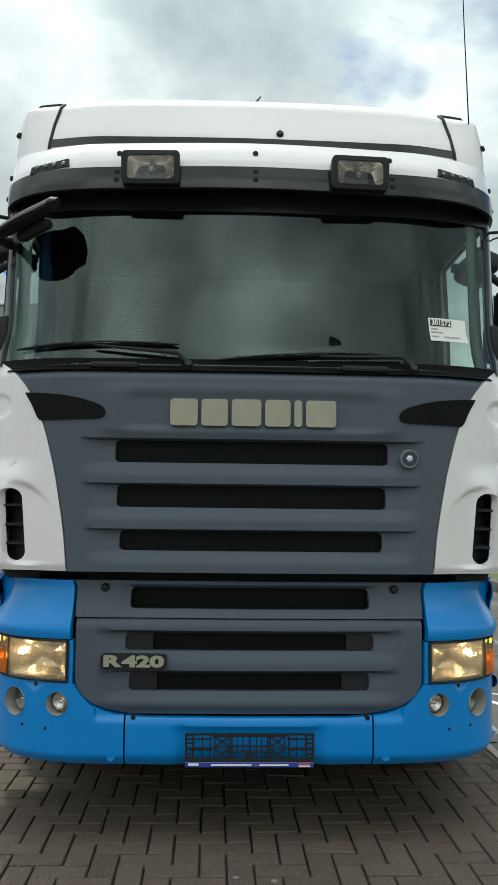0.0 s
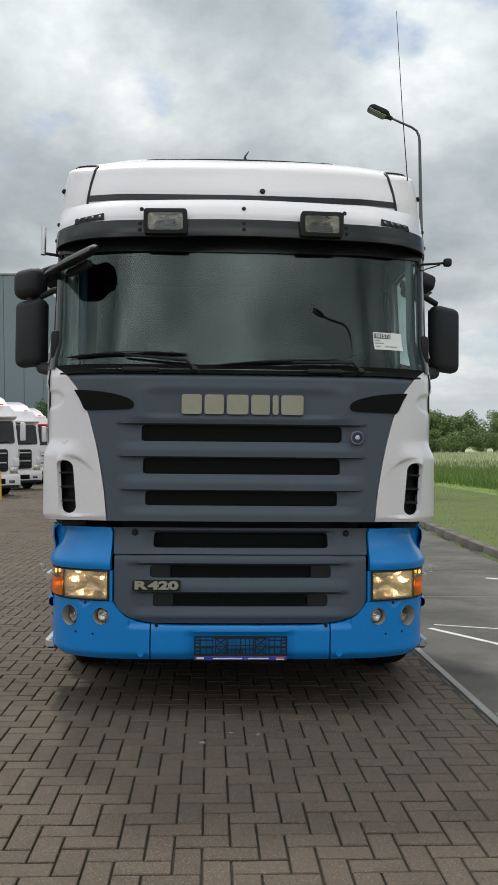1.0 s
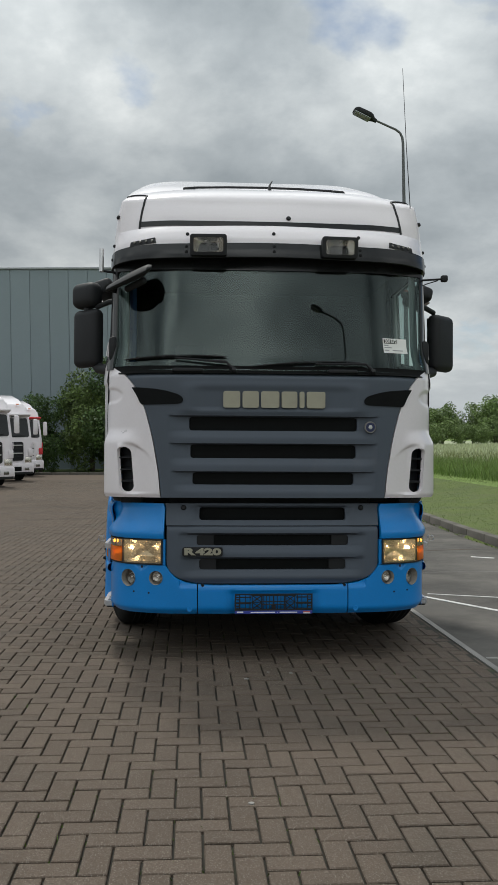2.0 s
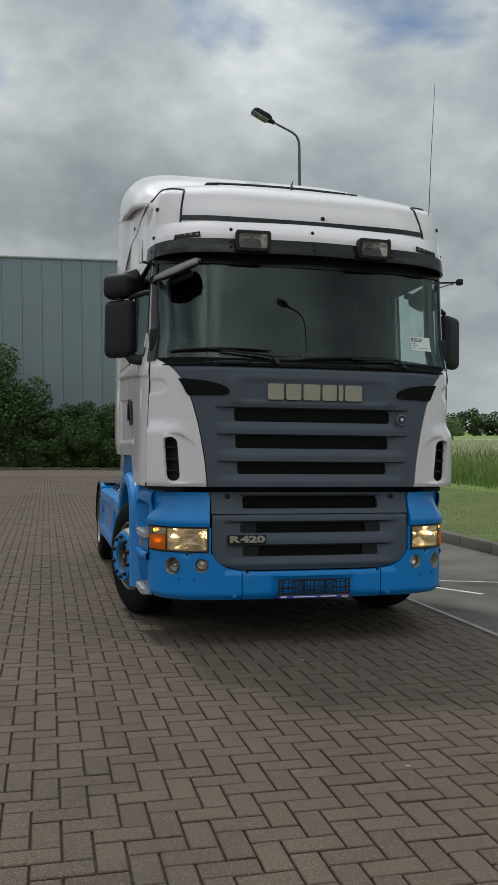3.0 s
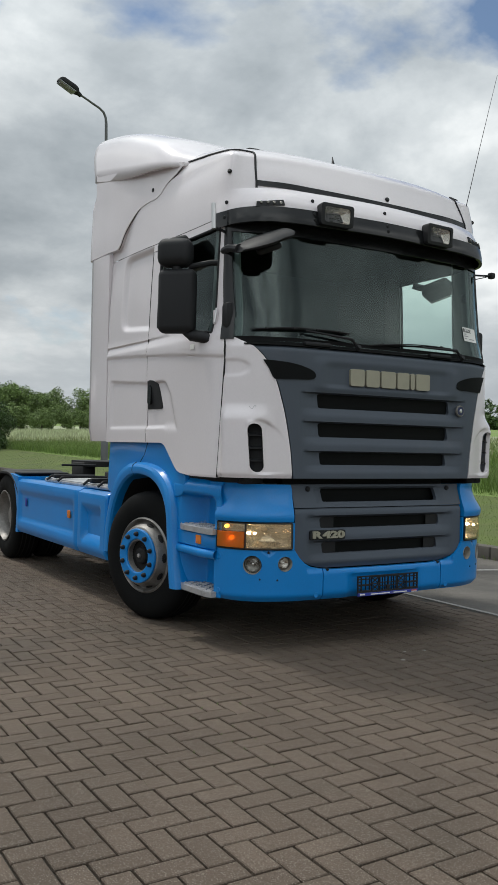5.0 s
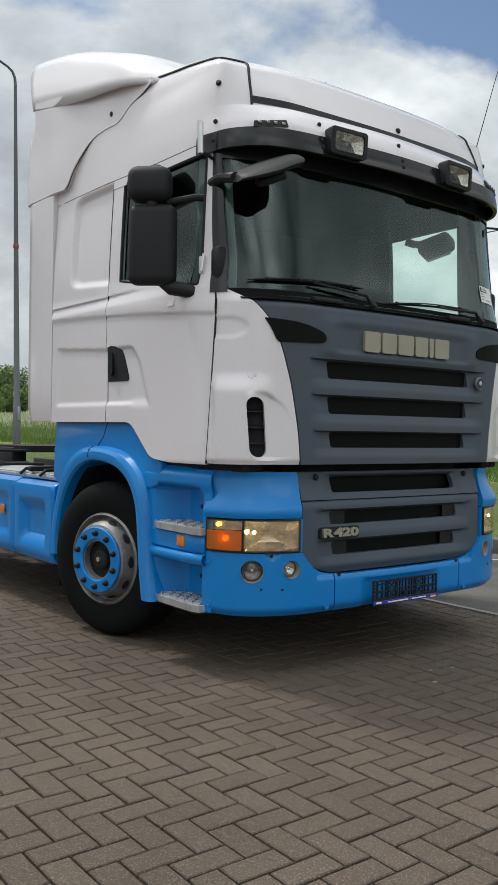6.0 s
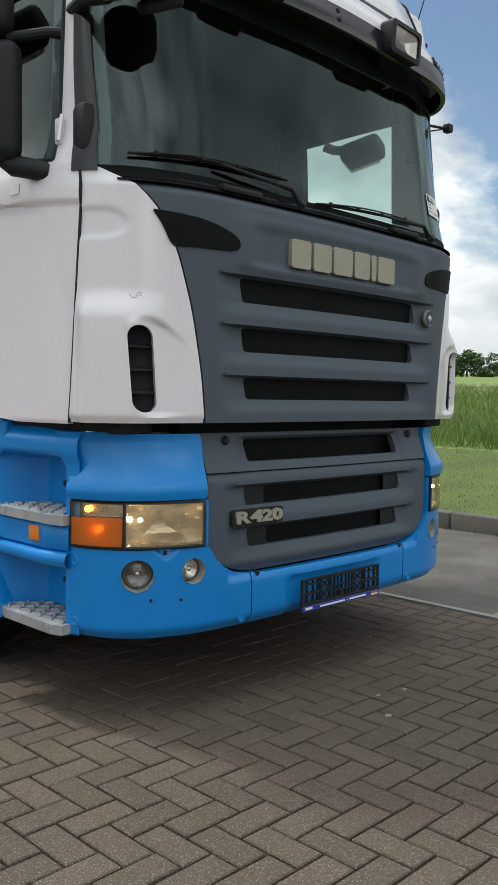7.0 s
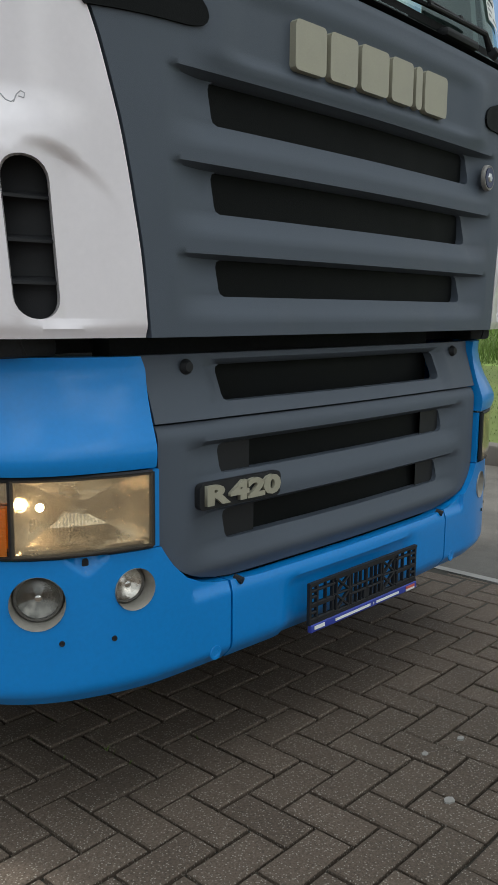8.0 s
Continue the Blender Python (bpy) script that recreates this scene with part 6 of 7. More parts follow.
def mirrors(side):
    X = lambda v: side * v
    c = Vector((X(1.397), 0.60, 2.385))
    turn = pose(0, 0, 0, 0, 0, side * 42)
    m = part("main_mirror", rounded_block(c - Vector((0, 0, 0.006)), (0.272, 0.115, 0.45), 0.052, turn, 4), black_plastic, truck, "black main mirror housing", 40)
    part("mirror_glass", box(c + turn @ Vector((0, 0.064, 0)), (0.19, 0.004, 0.39), 0.001, turn, 1), mirror_glass, m)
    if side < 0:
        c2 = Vector((X(1.41), 0.615, 2.715))
        u = part("wide_mirror", rounded_block(c2, (0.25, 0.15, 0.2), 0.062, turn, 4), black_plastic, m, "black wide-angle mirror housing", 40)
        part("mirror_neck", tube([c + Vector((0, 0, 0.2)), c2 - Vector((0, 0, 0.06))], 0.035, 12), black_plastic, m)
    part("upper_arm", tube([(X(1.14), 0.40, 2.645), (X(1.22), 0.45, 2.645), (X(1.33), 0.56, 2.62)], [0.024, 0.02, 0.02], 10), black_plastic, m)
    part("arm_socket", box((X(1.15), 0.40, 2.645), (0.06, 0.06, 0.07), 0.018), black_plastic, m)
    part("lower_arm", tube([(X(1.34), 0.59, 2.18), (X(1.31), 0.54, 2.145), (X(1.22), 0.42, 2.115)], [0.03, 0.042, 0.038], 12), black_plastic, m)
    part("arm_foot", box((X(1.215), 0.41, 2.11), (0.05, 0.09, 0.06), 0.02), black_plastic, m)
    # kerb mirror over the door window
    k = part("kerb_mirror", rounded_block(Vector((X(1.28), 0.86, 2.80)), (0.16, 0.26, 0.12), 0.035, pose(0, 0, 0, -14, side * 18, side * 12)), black_plastic, truck, "black kerb mirror over the door window", 40)
    part("mirror_glass", box((X(1.285), 0.865, 2.738), (0.12, 0.2, 0.004), 0.001, pose(0, 0, 0, -14, side * 18, side * 12), 1), mirror_glass, k)
    part("kerb_bracket", tube([(X(1.27), 0.95, 2.82), (X(1.27), 1.08, 2.85), (X(1.22), 1.12, 2.87)], 0.03, 10), black_plastic, k)
    part("pillar_box", box((X(1.17), 0.278, 2.26), (0.075, 0.085, 0.19), 0.03), black_plastic, truck, "black pillar cover")


both(mirrors)
# front mirror: a wing-shaped housing that reaches over the windscreen
bm = bmesh.new()
rows = []
for f in spread(0, 1, 10):
    c = Vector((-1.21 + 0.325 * f, 0.10 - 0.125 * f, 2.675 + 0.135 * f))
    w, h = 0.055 + 0.085 * math.sin(min(1, f * 1.25 + 0.1) * math.pi * 0.75), 0.022 + 0.022 * math.sin(f * math.pi * 0.8)
    if f > 0.9:
        w, h = w * 0.55, h * 0.5
    rows.append([bm.verts.new(c + Vector((0.25 * h * math.sin(a), w * math.cos(a), h * math.sin(a) + 0.25 * w * math.cos(a)))) for a in [math.tau * i / 16 for i in range(16)]])
for p, q in zip(rows, rows[1:]):
    for i in range(16):
        bm.faces.new((p[i], p[(i + 1) % 16], q[(i + 1) % 16], q[i]))
bm.faces.new(rows[0]), bm.faces.new(rows[-1][::-1])
fm = part("front_mirror", bm, black_plastic, truck, "black front mirror wing over the windscreen", 40)
part("front_mirror_arm", tube([(-1.15, 0.40, 2.72), (-1.2, 0.24, 2.71), (-1.2, 0.10, 2.68)], [0.03, 0.026, 0.03], 10), black_plastic, fm)
hd = part("mirror_head", rounded_block(Vector((-1.0, 0.05, 2.70)), (0.17, 0.08, 0.05), 0.022, pose(0, 0, 0, 20, -22, -20)), black_plastic, fm)
# upright marker rod on the passenger side
rod = part("marker_rod", tube([(-1.272, 0.32, 2.845), (-1.272, 0.33, 3.02)], 0.017, 12), silver, truck, "short upright silver rod on a bracket")
part("rod_bracket", tube([(-1.272, 0.32, 2.855), (-1.2, 0.34, 2.85), (-1.12, 0.38, 2.84)], 0.010, 8), black_plastic, rod)
# camera rod on the driver side
crod = part("camera_rod", tube([(1.12, 0.35, 2.83), (1.30, 0.30, 2.835), (1.345, 0.29, 2.84)], 0.008, 8), black_plastic, truck, "thin black rod with a small camera")
part("camera_head", box((1.335, 0.29, 2.838), (0.05, 0.05, 0.05), 0.012), black_plastic, crod)
part("camera_lead", tube([(1.12, 0.36, 2.75), (1.2, 0.33, 2.80), (1.29, 0.30, 2.825)], 0.004, 6), black_plastic, crod)


# inside of the cab
part("cab_floor", box((0, 1.25, 1.36), (2.36, 1.9, 0.05), 0.01), under_black, truck, "dark cab floor")
part("cab_rear_wall", box((0, 2.19, 2.25), (2.38, 0.04, 1.8), 0.01), liner_shaded, truck, "lined rear wall of the cab, coloured dark as in shade")
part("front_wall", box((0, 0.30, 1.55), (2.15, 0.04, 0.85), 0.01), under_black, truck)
part("cab_ceiling", add_prism(bmesh.new(), [(-0.98, 0.42), (0.98, 0.42), (1.165, 0.8), (1.165, 2.2), (-1.165, 2.2), (-1.165, 0.8)], lambda u, v, d: Vector((u, v, 3.045 + d)), 0.0, 0.03), liner_shaded, truck, "cab ceiling, coloured dark as in shade")


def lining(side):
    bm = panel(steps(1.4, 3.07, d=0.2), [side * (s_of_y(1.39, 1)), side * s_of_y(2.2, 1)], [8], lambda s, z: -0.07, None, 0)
    part("side_lining", bm, liner_shaded, truck, "side lining, coloured dark as in shade")
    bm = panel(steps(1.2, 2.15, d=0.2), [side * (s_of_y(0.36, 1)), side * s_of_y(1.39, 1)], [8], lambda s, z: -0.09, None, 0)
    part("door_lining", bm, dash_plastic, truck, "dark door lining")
    part("header_lining", panel([2.86, 2.92, 3.0, 3.07], [side * s_of_y(0.34, 1), side * s_of_y(1.40, 1)], [10], lambda s, z: -0.06, None, 0.02), liner_shaded, truck, "dark lining over the door window")
    part("post_lining", panel(steps(2.1, 2.95, d=0.1), [side * s_of_y(1.22, 1), side * s_of_y(1.44, 1)], [3], lambda s, z: -0.062, None, 0.02), liner_shaded, truck, "dark door post lining")


both(lining)


def pillar_lining(side):
    bm = panel(steps(2.09, 3.05, d=0.08), [lambda z: side * (screen_end(z) - 0.05), lambda z: side * s_of_y(0.53, 1)], [6], lambda s, z: -0.055, None, 0.02)
    part("pillar_lining", bm, trim_grey, truck, "pale grey inner windscreen pillar trim")


both(pillar_lining)
bm = bmesh.new()
prof = [(0.30, 2.06), (0.42, 2.10), (0.62, 2.09), (0.74, 2.04), (0.80, 1.93), (0.80, 1.45), (0.34, 1.45)]
rows = [[bm.verts.new((x, v + 0.10 * (abs(x) / 1.05) ** 3 * (v < 0.5) + (0.06 if x > 0.2 and v > 0.7 else 0), z + (0.03 if 0.25 < x < 0.85 and 0.4 < v < 0.78 else 0))) for v, z in prof] for x in spread(-1.08, 1.08, 24)]
for p, q in zip(rows, rows[1:]):
    for i in range(len(p)):
        bm.faces.new((p[i], p[(i + 1) % len(p)], q[(i + 1) % len(p)], q[i]))
bm.faces.new(rows[0]), bm.faces.new(rows[-1][::-1])
dash = part("dashboard", bm, dash_plastic, truck, "dark grey dashboard", 40)
part("mug", lathe([(0, 0.0), (0.022, 0.0), (0.022, 0.05), (0.0, 0.05)], Matrix.Translation((0.02, 0.36, 2.10)), 14), paper, dash, "small pale object on the dashboard")
M = Matrix.Translation((0.56, 0.86, 2.10)) @ pose(0, 0, 0, 42, 0, 0)
wheel_ = part("steering_wheel", lathe([(0.215 + 0.014 * math.cos(a), 0.014 * math.sin(a)) for a in [math.tau * i / 8 for i in range(8)]], M, 36, True), black_plastic, truck, "black steering wheel")
part("steering_hub", lathe([(0, 0.02), (0.06, 0.012), (0.075, -0.02)], M, 18), black_plastic, wheel_)
for a in (0, 180, 270):
    part("spoke", tube([M @ Vector((0.05 * math.cos(radians(a)), 0.05 * math.sin(radians(a)), 0)), M @ Vector((0.21 * math.cos(radians(a)), 0.21 * math.sin(radians(a)), 0))], 0.014, 6), black_plastic, wheel_)
for x in (-0.6, 0.58):
    seat = part("seat", rounded_block(Vector((x, 1.42, 1.70)), (0.5, 0.5, 0.16), 0.05), seat_cloth, truck, "dark cloth cab seat")
    part("backrest", rounded_block(Vector((x, 1.72, 2.02)), (0.46, 0.14, 0.66), 0.05, pose(0, 0, 0, -8, 0, 0)), seat_cloth, seat)
    part("headrest", rounded_block(Vector((x, 1.78, 2.40)), (0.28, 0.10, 0.18), 0.04), seat_cloth, seat)
    part("seat_base", box((x, 1.42, 1.50), (0.34, 0.38, 0.3), 0.03), dash_plastic, seat)
bm = bmesh.new()
rows = [[bm.verts.new((-1.05 + 0.022 * math.sin(i * 1.6), 0.46 + 0.016 * i, z)) for i in range(9)] for z in (2.2, 2.55, 2.95)]
for p, q in zip(rows, rows[1:]):
    for i in range(8):
        bm.faces.new((p[i], p[i + 1], q[i + 1], q[i]))
cur = part("curtain", bm, curtain_blue, truck, "gathered blue cab curtain")
cur.modifiers.new("thick", "SOLIDIFY").thickness = 0.008

# ---- ground ----
K1, K2 = math.tan(radians(LEAN)), math.tan(radians(-FALL))
EDGE = 1.53                      # the brick paving ends here, the asphalt begins


def kerb_x(y):
    return lerp_table([(-60, 4.25), (0, 4.3), (5, 4.27), (9, 4.38), (12, 4.55), (16, 4.82), (20, 4.95), (25, 4.85), (30, 4.6), (36, 4.3), (40, 4.05)], y)


def level(x, y):
    """Height of the yard: a plane that evens out further off."""
    return -K1 * 12 * math.tanh(x / 12) - K2 * 16 * math.tanh(y / 16)


def land(x, y):
    """Height of all the ground, with the raised verge and the field beyond the kerb."""
    z = level(x, y)
    d = x - kerb_x(min(y, 40))
    v = 0.0
    if d > 0.06:
        v = level(kerb_x(min(y, 40)), y) + 0.10 + 0.30 * smooth(0, 6, d) - 0.12 * smooth(8, 30, d)
        z = v + (0.0 - v) * smooth(15, 90, d)
    if y > 41:
        z = z * (1 - smooth(41, 60, y))
    return z


def ground_sheet():
    xs = sorted({*spread(-2500, -100, 8), *spread(-100, -24, 10), *spread(-24, 1.53, 22), 1.5301, *spread(1.54, 4.2, 5), *[4.2 + 0.12 * i for i in range(40)], *spread(9, 40, 16), *spread(40, 160, 10), *spread(160, 2500, 8)})
    ys = sorted({*spread(-2500, -60, 8), *spread(-60, -8, 10), *spread(-8, 44, 52), *spread(44, 160, 14), *spread(160, 2500, 8)})
    bm = bmesh.new()
    grid = [[bm.verts.new((x, y, land(x, y) - (0.016 if x < EDGE and -8 <= y <= 34 and x > -17 else 0.0))) for x in xs] for y in ys]
    for j in range(len(ys) - 1):
        for i in range(len(xs) - 1):
            x, y = (xs[i] + xs[i + 1]) / 2, (ys[j] + ys[j + 1]) / 2
            f = bm.faces.new((grid[j][i], grid[j][i + 1], grid[j + 1][i + 1], grid[j + 1][i]))
            d = x - kerb_x(min(y, 40))
            if y > 40.5 or y < -60 or x < -60:
                f.material_index = 5 if (y > 44 and d > 4 and x < 90) else 3 if (d > 14 or y > 75 or y < -60) else 2
            elif d > 5.0:
                f.material_index = 5 if (d > 9 and y > 24 and x < 90) else 3
            elif d > 0:
                f.material_index = 2
            elif x > EDGE:
                f.material_index = 1
            elif x > -17 and -8 <= y <= 34:
                f.material_index = 4
            else:
                f.material_index = 0
    me = finish(bm, "ground", [far_paving, asphalt, verge_grass, field_green, joint_sand, field_pale], 60)
    return tagged(new("ground", me), "paved yard that runs into a mown verge and a green field", "ground", kind="structure")


ground_sheet()


# road markings and the concrete strip between bricks and asphalt
def ribbon(pts, width, lift, name, mat, label, steps_=8):
    """A thin flat band that follows the ground."""
    bm = bmesh.new()
    rows = []
    dense = []
    for (x0, y0), (x1, y1) in zip(pts, pts[1:]):
        dense += [(x0 + (x1 - x0) * i / steps_, y0 + (y1 - y0) * i / steps_) for i in range(steps_)]
    dense.append(pts[-1])
    for i, (x, y) in enumerate(dense):
        a, b = dense[max(i - 1, 0)], dense[min(i + 1, len(dense) - 1)]
        d = Vector((b[0] - a[0], b[1] - a[1], 0)).normalized()
        n = Vector((-d.y, d.x, 0)) * width / 2
        rows.append([bm.verts.new((x + k * n.x, y + k * n.y, land(x + k * n.x, y + k * n.y) + z)) for k, z in ((1, -0.01), (1, lift), (-1, lift), (-1, -0.01))])
    for p, q in zip(rows, rows[1:]):
        for i in range(4):
            bm.faces.new((p[i], p[(i + 1) % 4], q[(i + 1) % 4], q[i]))
    bm.faces.new(rows[0]), bm.faces.new(rows[-1][::-1])
    return tagged(new(name, finish(bm, name, mat, 40)), label, "marking", kind="structure")


ribbon([(EDGE, -8), (EDGE, 0), (EDGE, 10), (EDGE, 34)], 0.05, 0.006, "paving_edge", concrete, "pale concrete edging strip along the bricks", 20)
ribbon([(1.86, 2.74), (2.40, 1.83)], 0.06, 0.004, "road_line_1", line_paint, "worn white parking line on the asphalt")
ribbon([(1.95, 2.92), (4.1, 2.1)], 0.03, 0.004, "road_line_2", line_paint, "thin worn white line on the asphalt")
ribbon([(1.57, 0.02), (4.2, -0.02)], 0.05, 0.004, "road_line_3", concrete, "pale joint across the asphalt")
ribbon([(3.52, 6.2), (3.80, 6.02)], 0.08, 0.004, "road_line_4", line_paint, "short worn white mark on the asphalt")
ribbon([(2.9, 7.0), (4.0, 7.22)], 0.04, 0.003, "road_line_5", far_paving, "dark joint across the asphalt")
ribbon([(2.0, 4.6), (4.2, 4.6)], 0.02, 0.003, "road_line_6", concrete, "pale joint across the asphalt")

# kerb of single stones
kerb = tagged(new("kerb"), "weathered concrete kerb between yard and grass", "kerb", kind="structure")


def kerb_stones():
    y = -8.0
    while y < 39.5:
        x0, x1 = kerb_x(y), kerb_x(y + 1.0)
        z = max(level(x0, y), level(x1, y + 1)) + 0.02
        a = math.degrees(math.atan2(x1 - x0, 1.0))
        bm = bmesh.new()
        add_box(bm, (0, 0, 0), (0.17, 0.988, 0.32), 0.022, None, 2)
        o = new("kerb_stone", finish(bm, "kerb_stone", kerb_stone, 40))
        o.parent = kerb
        o.matrix_world = Matrix.Translation(((x0 + x1) / 2 + 0.08, y + 0.5, z - 0.025)) @ pose(0, 0, 0, -1.0 + random.uniform(-0.3, 0.3), random.uniform(-1.2, 1.2), -a)
        y += 1.0
    x = 3.9
    while x > -34:
        o = new("kerb_stone", kerb.children[0].data)
        o.parent = kerb
        o.matrix_world = Matrix.Translation((x - 0.5, 40.6, level(x, 40.6) - 0.02)) @ pose(0, 0, 0, 0, 0, 90)
        x -= 1.0


kerb_stones()


# herringbone paving: the bricks where the truck stands are single pieces, the rest one mesh
pavement = tagged(new("pavement"), "brown-grey concrete bricks laid in herringbone with sandy joints", "paving", kind="structure")
U, LAY_X, LAY_Y = 0.1114, -1.766, -1.184


def paving():
    rng = np.random.RandomState(3)
    near, far = [], []
    for i in range(int((-17 - LAY_X) / U), int((EDGE - LAY_X) / U) + 1):
        for j in range(int((-8 - LAY_Y) / U), int((33.5 - LAY_Y) / U)):
            k = (i + j) % 4
            if k == 0:
                x, y, w, h = i, j, 2, 1
            elif k == 3:
                x, y, w, h = i, j - 1, 1, 2
            else:
                continue
            x0, y0, x1, y1 = LAY_X + x * U, LAY_Y + y * U, LAY_X + (x + w) * U, LAY_Y + (y + h) * U
            if x0 > EDGE - 0.05 or x0 < -16.9:
                continue
            x1 = min(x1, EDGE - 0.032)
            (near if -2.55 < x0 < 0.35 and -1.95 < y0 < 0.35 else far).append((x0, y0, x1, y1))
    # keep the singles to about three hundred, round the middle of the stretch before the bumper
    near.sort(key=lambda b: abs(b[0] + 1.05) * 0.8 + abs(b[1] + 0.8))
    far += near[296:]
    near = near[:296]
    cached = {}
    for x0, y0, x1, y1 in near:
        w, h = round(x1 - x0, 3), round(y1 - y0, 3)
        if (w, h) not in cached:
            bm = bmesh.new()
            g, c = 0.0048, 0.004
            lo = [bm.verts.new((sx * (w / 2 - g), sy * (h / 2 - g), -0.05)) for sx, sy in ((-1, -1), (1, -1), (1, 1), (-1, 1))]
            md = [bm.verts.new((sx * (w / 2 - g), sy * (h / 2 - g), -c)) for sx, sy in ((-1, -1), (1, -1), (1, 1), (-1, 1))]
            hi = [bm.verts.new((sx * (w / 2 - g - c), sy * (h / 2 - g - c), 0.0)) for sx, sy in ((-1, -1), (1, -1), (1, 1), (-1, 1))]
            for p, q in ((lo, md), (md, hi)):
                for n in range(4):
                    bm.faces.new((p[n], p[(n + 1) % 4], q[(n + 1) % 4], q[n]))
            bm.faces.new(hi)
            cached[w, h] = finish(bm, "brick", brick_brown, 20)
        o = new("brick", cached[w, h])
        o.parent = pavement
        x, y = (x0 + x1) / 2, (y0 + y1) / 2
        o.matrix_world = Matrix.Translation((x, y, level(x, y) + rng.uniform(-0.002, 0.002))) @ pose(0, 0, 0, FALL + rng.uniform(-0.5, 0.5), LEAN + rng.uniform(-0.5, 0.5), rng.uniform(-0.6, 0.6))
    verts, faces = [], []
    for x0, y0, x1, y1 in far:
        n = len(verts)
        g, c = 0.0048, 0.004
        x, y = (x0 + x1) / 2, (y0 + y1) / 2
        z, (tx, ty) = level(x, y) + rng.uniform(-0.002, 0.002), rng.uniform(-0.009, 0.009, 2)
        for inset, dz in ((g, -0.035), (g, -c), (g + c, 0.0)):
            for sx, sy in ((-1, -1), (1, -1), (1, 1), (-1, 1)):
                px, py = (x1 - x0) / 2 - inset, (y1 - y0) / 2 - inset
                verts.append((x + sx * px, y + sy * py, z + dz + sx * px * (tx - K1) + sy * py * (ty - K2 * (y < 20))))
        for a in (0, 4):
            for q in range(4):
                faces.append((n + a + q, n + a + (q + 1) % 4, n + a + 4 + (q + 1) % 4, n + a + 4 + q))
        faces.append((n + 8, n + 9, n + 10, n + 11))
    me = bpy.data.meshes.new("paving_bricks")
    me.from_pydata(verts, [], faces)
    me.materials.append(brick_brown)
    o = new("paving_bricks", me)
    o.parent = pavement
    tagged(o, "many brown-grey paving bricks in herringbone", kind="stuff")


# grass: blades in bunches
def blades(name, label, spots, height, width, mat, seed, lean=0.35):
    rng = np.random.RandomState(seed)
    verts, faces = [], []
    for x, y in spots:
        z = land(x, y) - 0.01
        h = height * rng.uniform(0.45, 1.15)
        a, b = rng.uniform(0, math.tau), rng.uniform(0, math.tau)
        w = width * rng.uniform(0.6, 1.2)
        dx, dy = math.cos(a) * w / 2, math.sin(a) * w / 2
        lx, ly = math.cos(b) * h * lean * rng.uniform(0.2, 1), math.sin(b) * h * lean * rng.uniform(0.2, 1)
        n = len(verts)
        verts += [(x - dx, y - dy, z), (x + dx, y + dy, z), (x + dx * 0.7 + lx * 0.4, y + dy * 0.7 + ly * 0.4, z + h * 0.6), (x - dx * 0.7 + lx * 0.4, y - dy * 0.7 + ly * 0.4, z + h * 0.6), (x + lx, y + ly, z + h)]
        faces += [(n, n + 1, n + 2, n + 3), (n + 3, n + 2, n + 4)]
    me = bpy.data.meshes.new(name)
    me.from_pydata(verts, [], faces)
    me.materials.append(mat)
    return tagged(new(name, me), label, "grass", kind="stuff")


def spots(n, d0, d1, y0, y1, seed, power=1.0):
    rng = np.random.RandomState(seed)
    out = []
    for _ in range(n):
        y = y0 + (y1 - y0) * rng.uniform() ** power
        out.append((kerb_x(min(y, 40)) + rng.uniform(d0, d1), y))
    return out


blades("verge_blades", "short mown verge grass with dry patches", spots(45000, 0.2, 5.2, -2, 41, 5, 1.3), 0.032, 0.010, blade_verge, 1)
blades("verge_blades", "short dry blades in the mown verge", spots(14000, 0.2, 5.2, -2, 41, 6, 1.3), 0.03, 0.010, blade_dry, 2)
blades("tall_grass", "tall uncut grass along the field edge", spots(52000, 4.9, 10.5, -4, 48, 7, 1.2), 0.46, 0.016, blade_green, 3, 0.9)
blades("tall_grass", "pale seed stalks in the tall grass", spots(12000, 5.2, 16, -4, 60, 8, 1.1), 0.52, 0.014, blade_dry, 4, 0.4)
blades("field_crop", "green crop with pale ears on the field", spots(45000, 10, 60, -20, 42, 9), 0.5, 0.05, blade_green, 5, 0.5)
blades("field_crop", "pale ears of the field crop", spots(15000, 12, 70, -20, 60, 10), 0.58, 0.05, blade_dry, 6, 0.4)
blades("field_crop", "whitish ears over the far field", spots(26000, 9, 62, 24, 140, 11), 0.5, 0.07, ear_pale, 9, 0.3)
rng_w = np.random.RandomState(12)
blades("kerb_weeds", "small weeds along the kerb and in the joints", [(kerb_x(y) - 0.02 + rng_w.normal(0, 0.03), y) for y in rng_w.uniform(1, 39, 1600)], 0.07, 0.012, blade_verge, 7, 0.8)
blades("joint_weeds", "tiny grass tufts in the paving joints", [(LAY_X + round((x - LAY_X) / U) * U, y) for x, y in zip(rng_w.uniform(-5, 1, 2200), rng_w.uniform(-4.5, 1, 2200)) if math.sin(x * 2.1 + 3) * math.sin(y * 1.7) > 0.3], 0.018, 0.006, blade_verge, 8, 0.9)


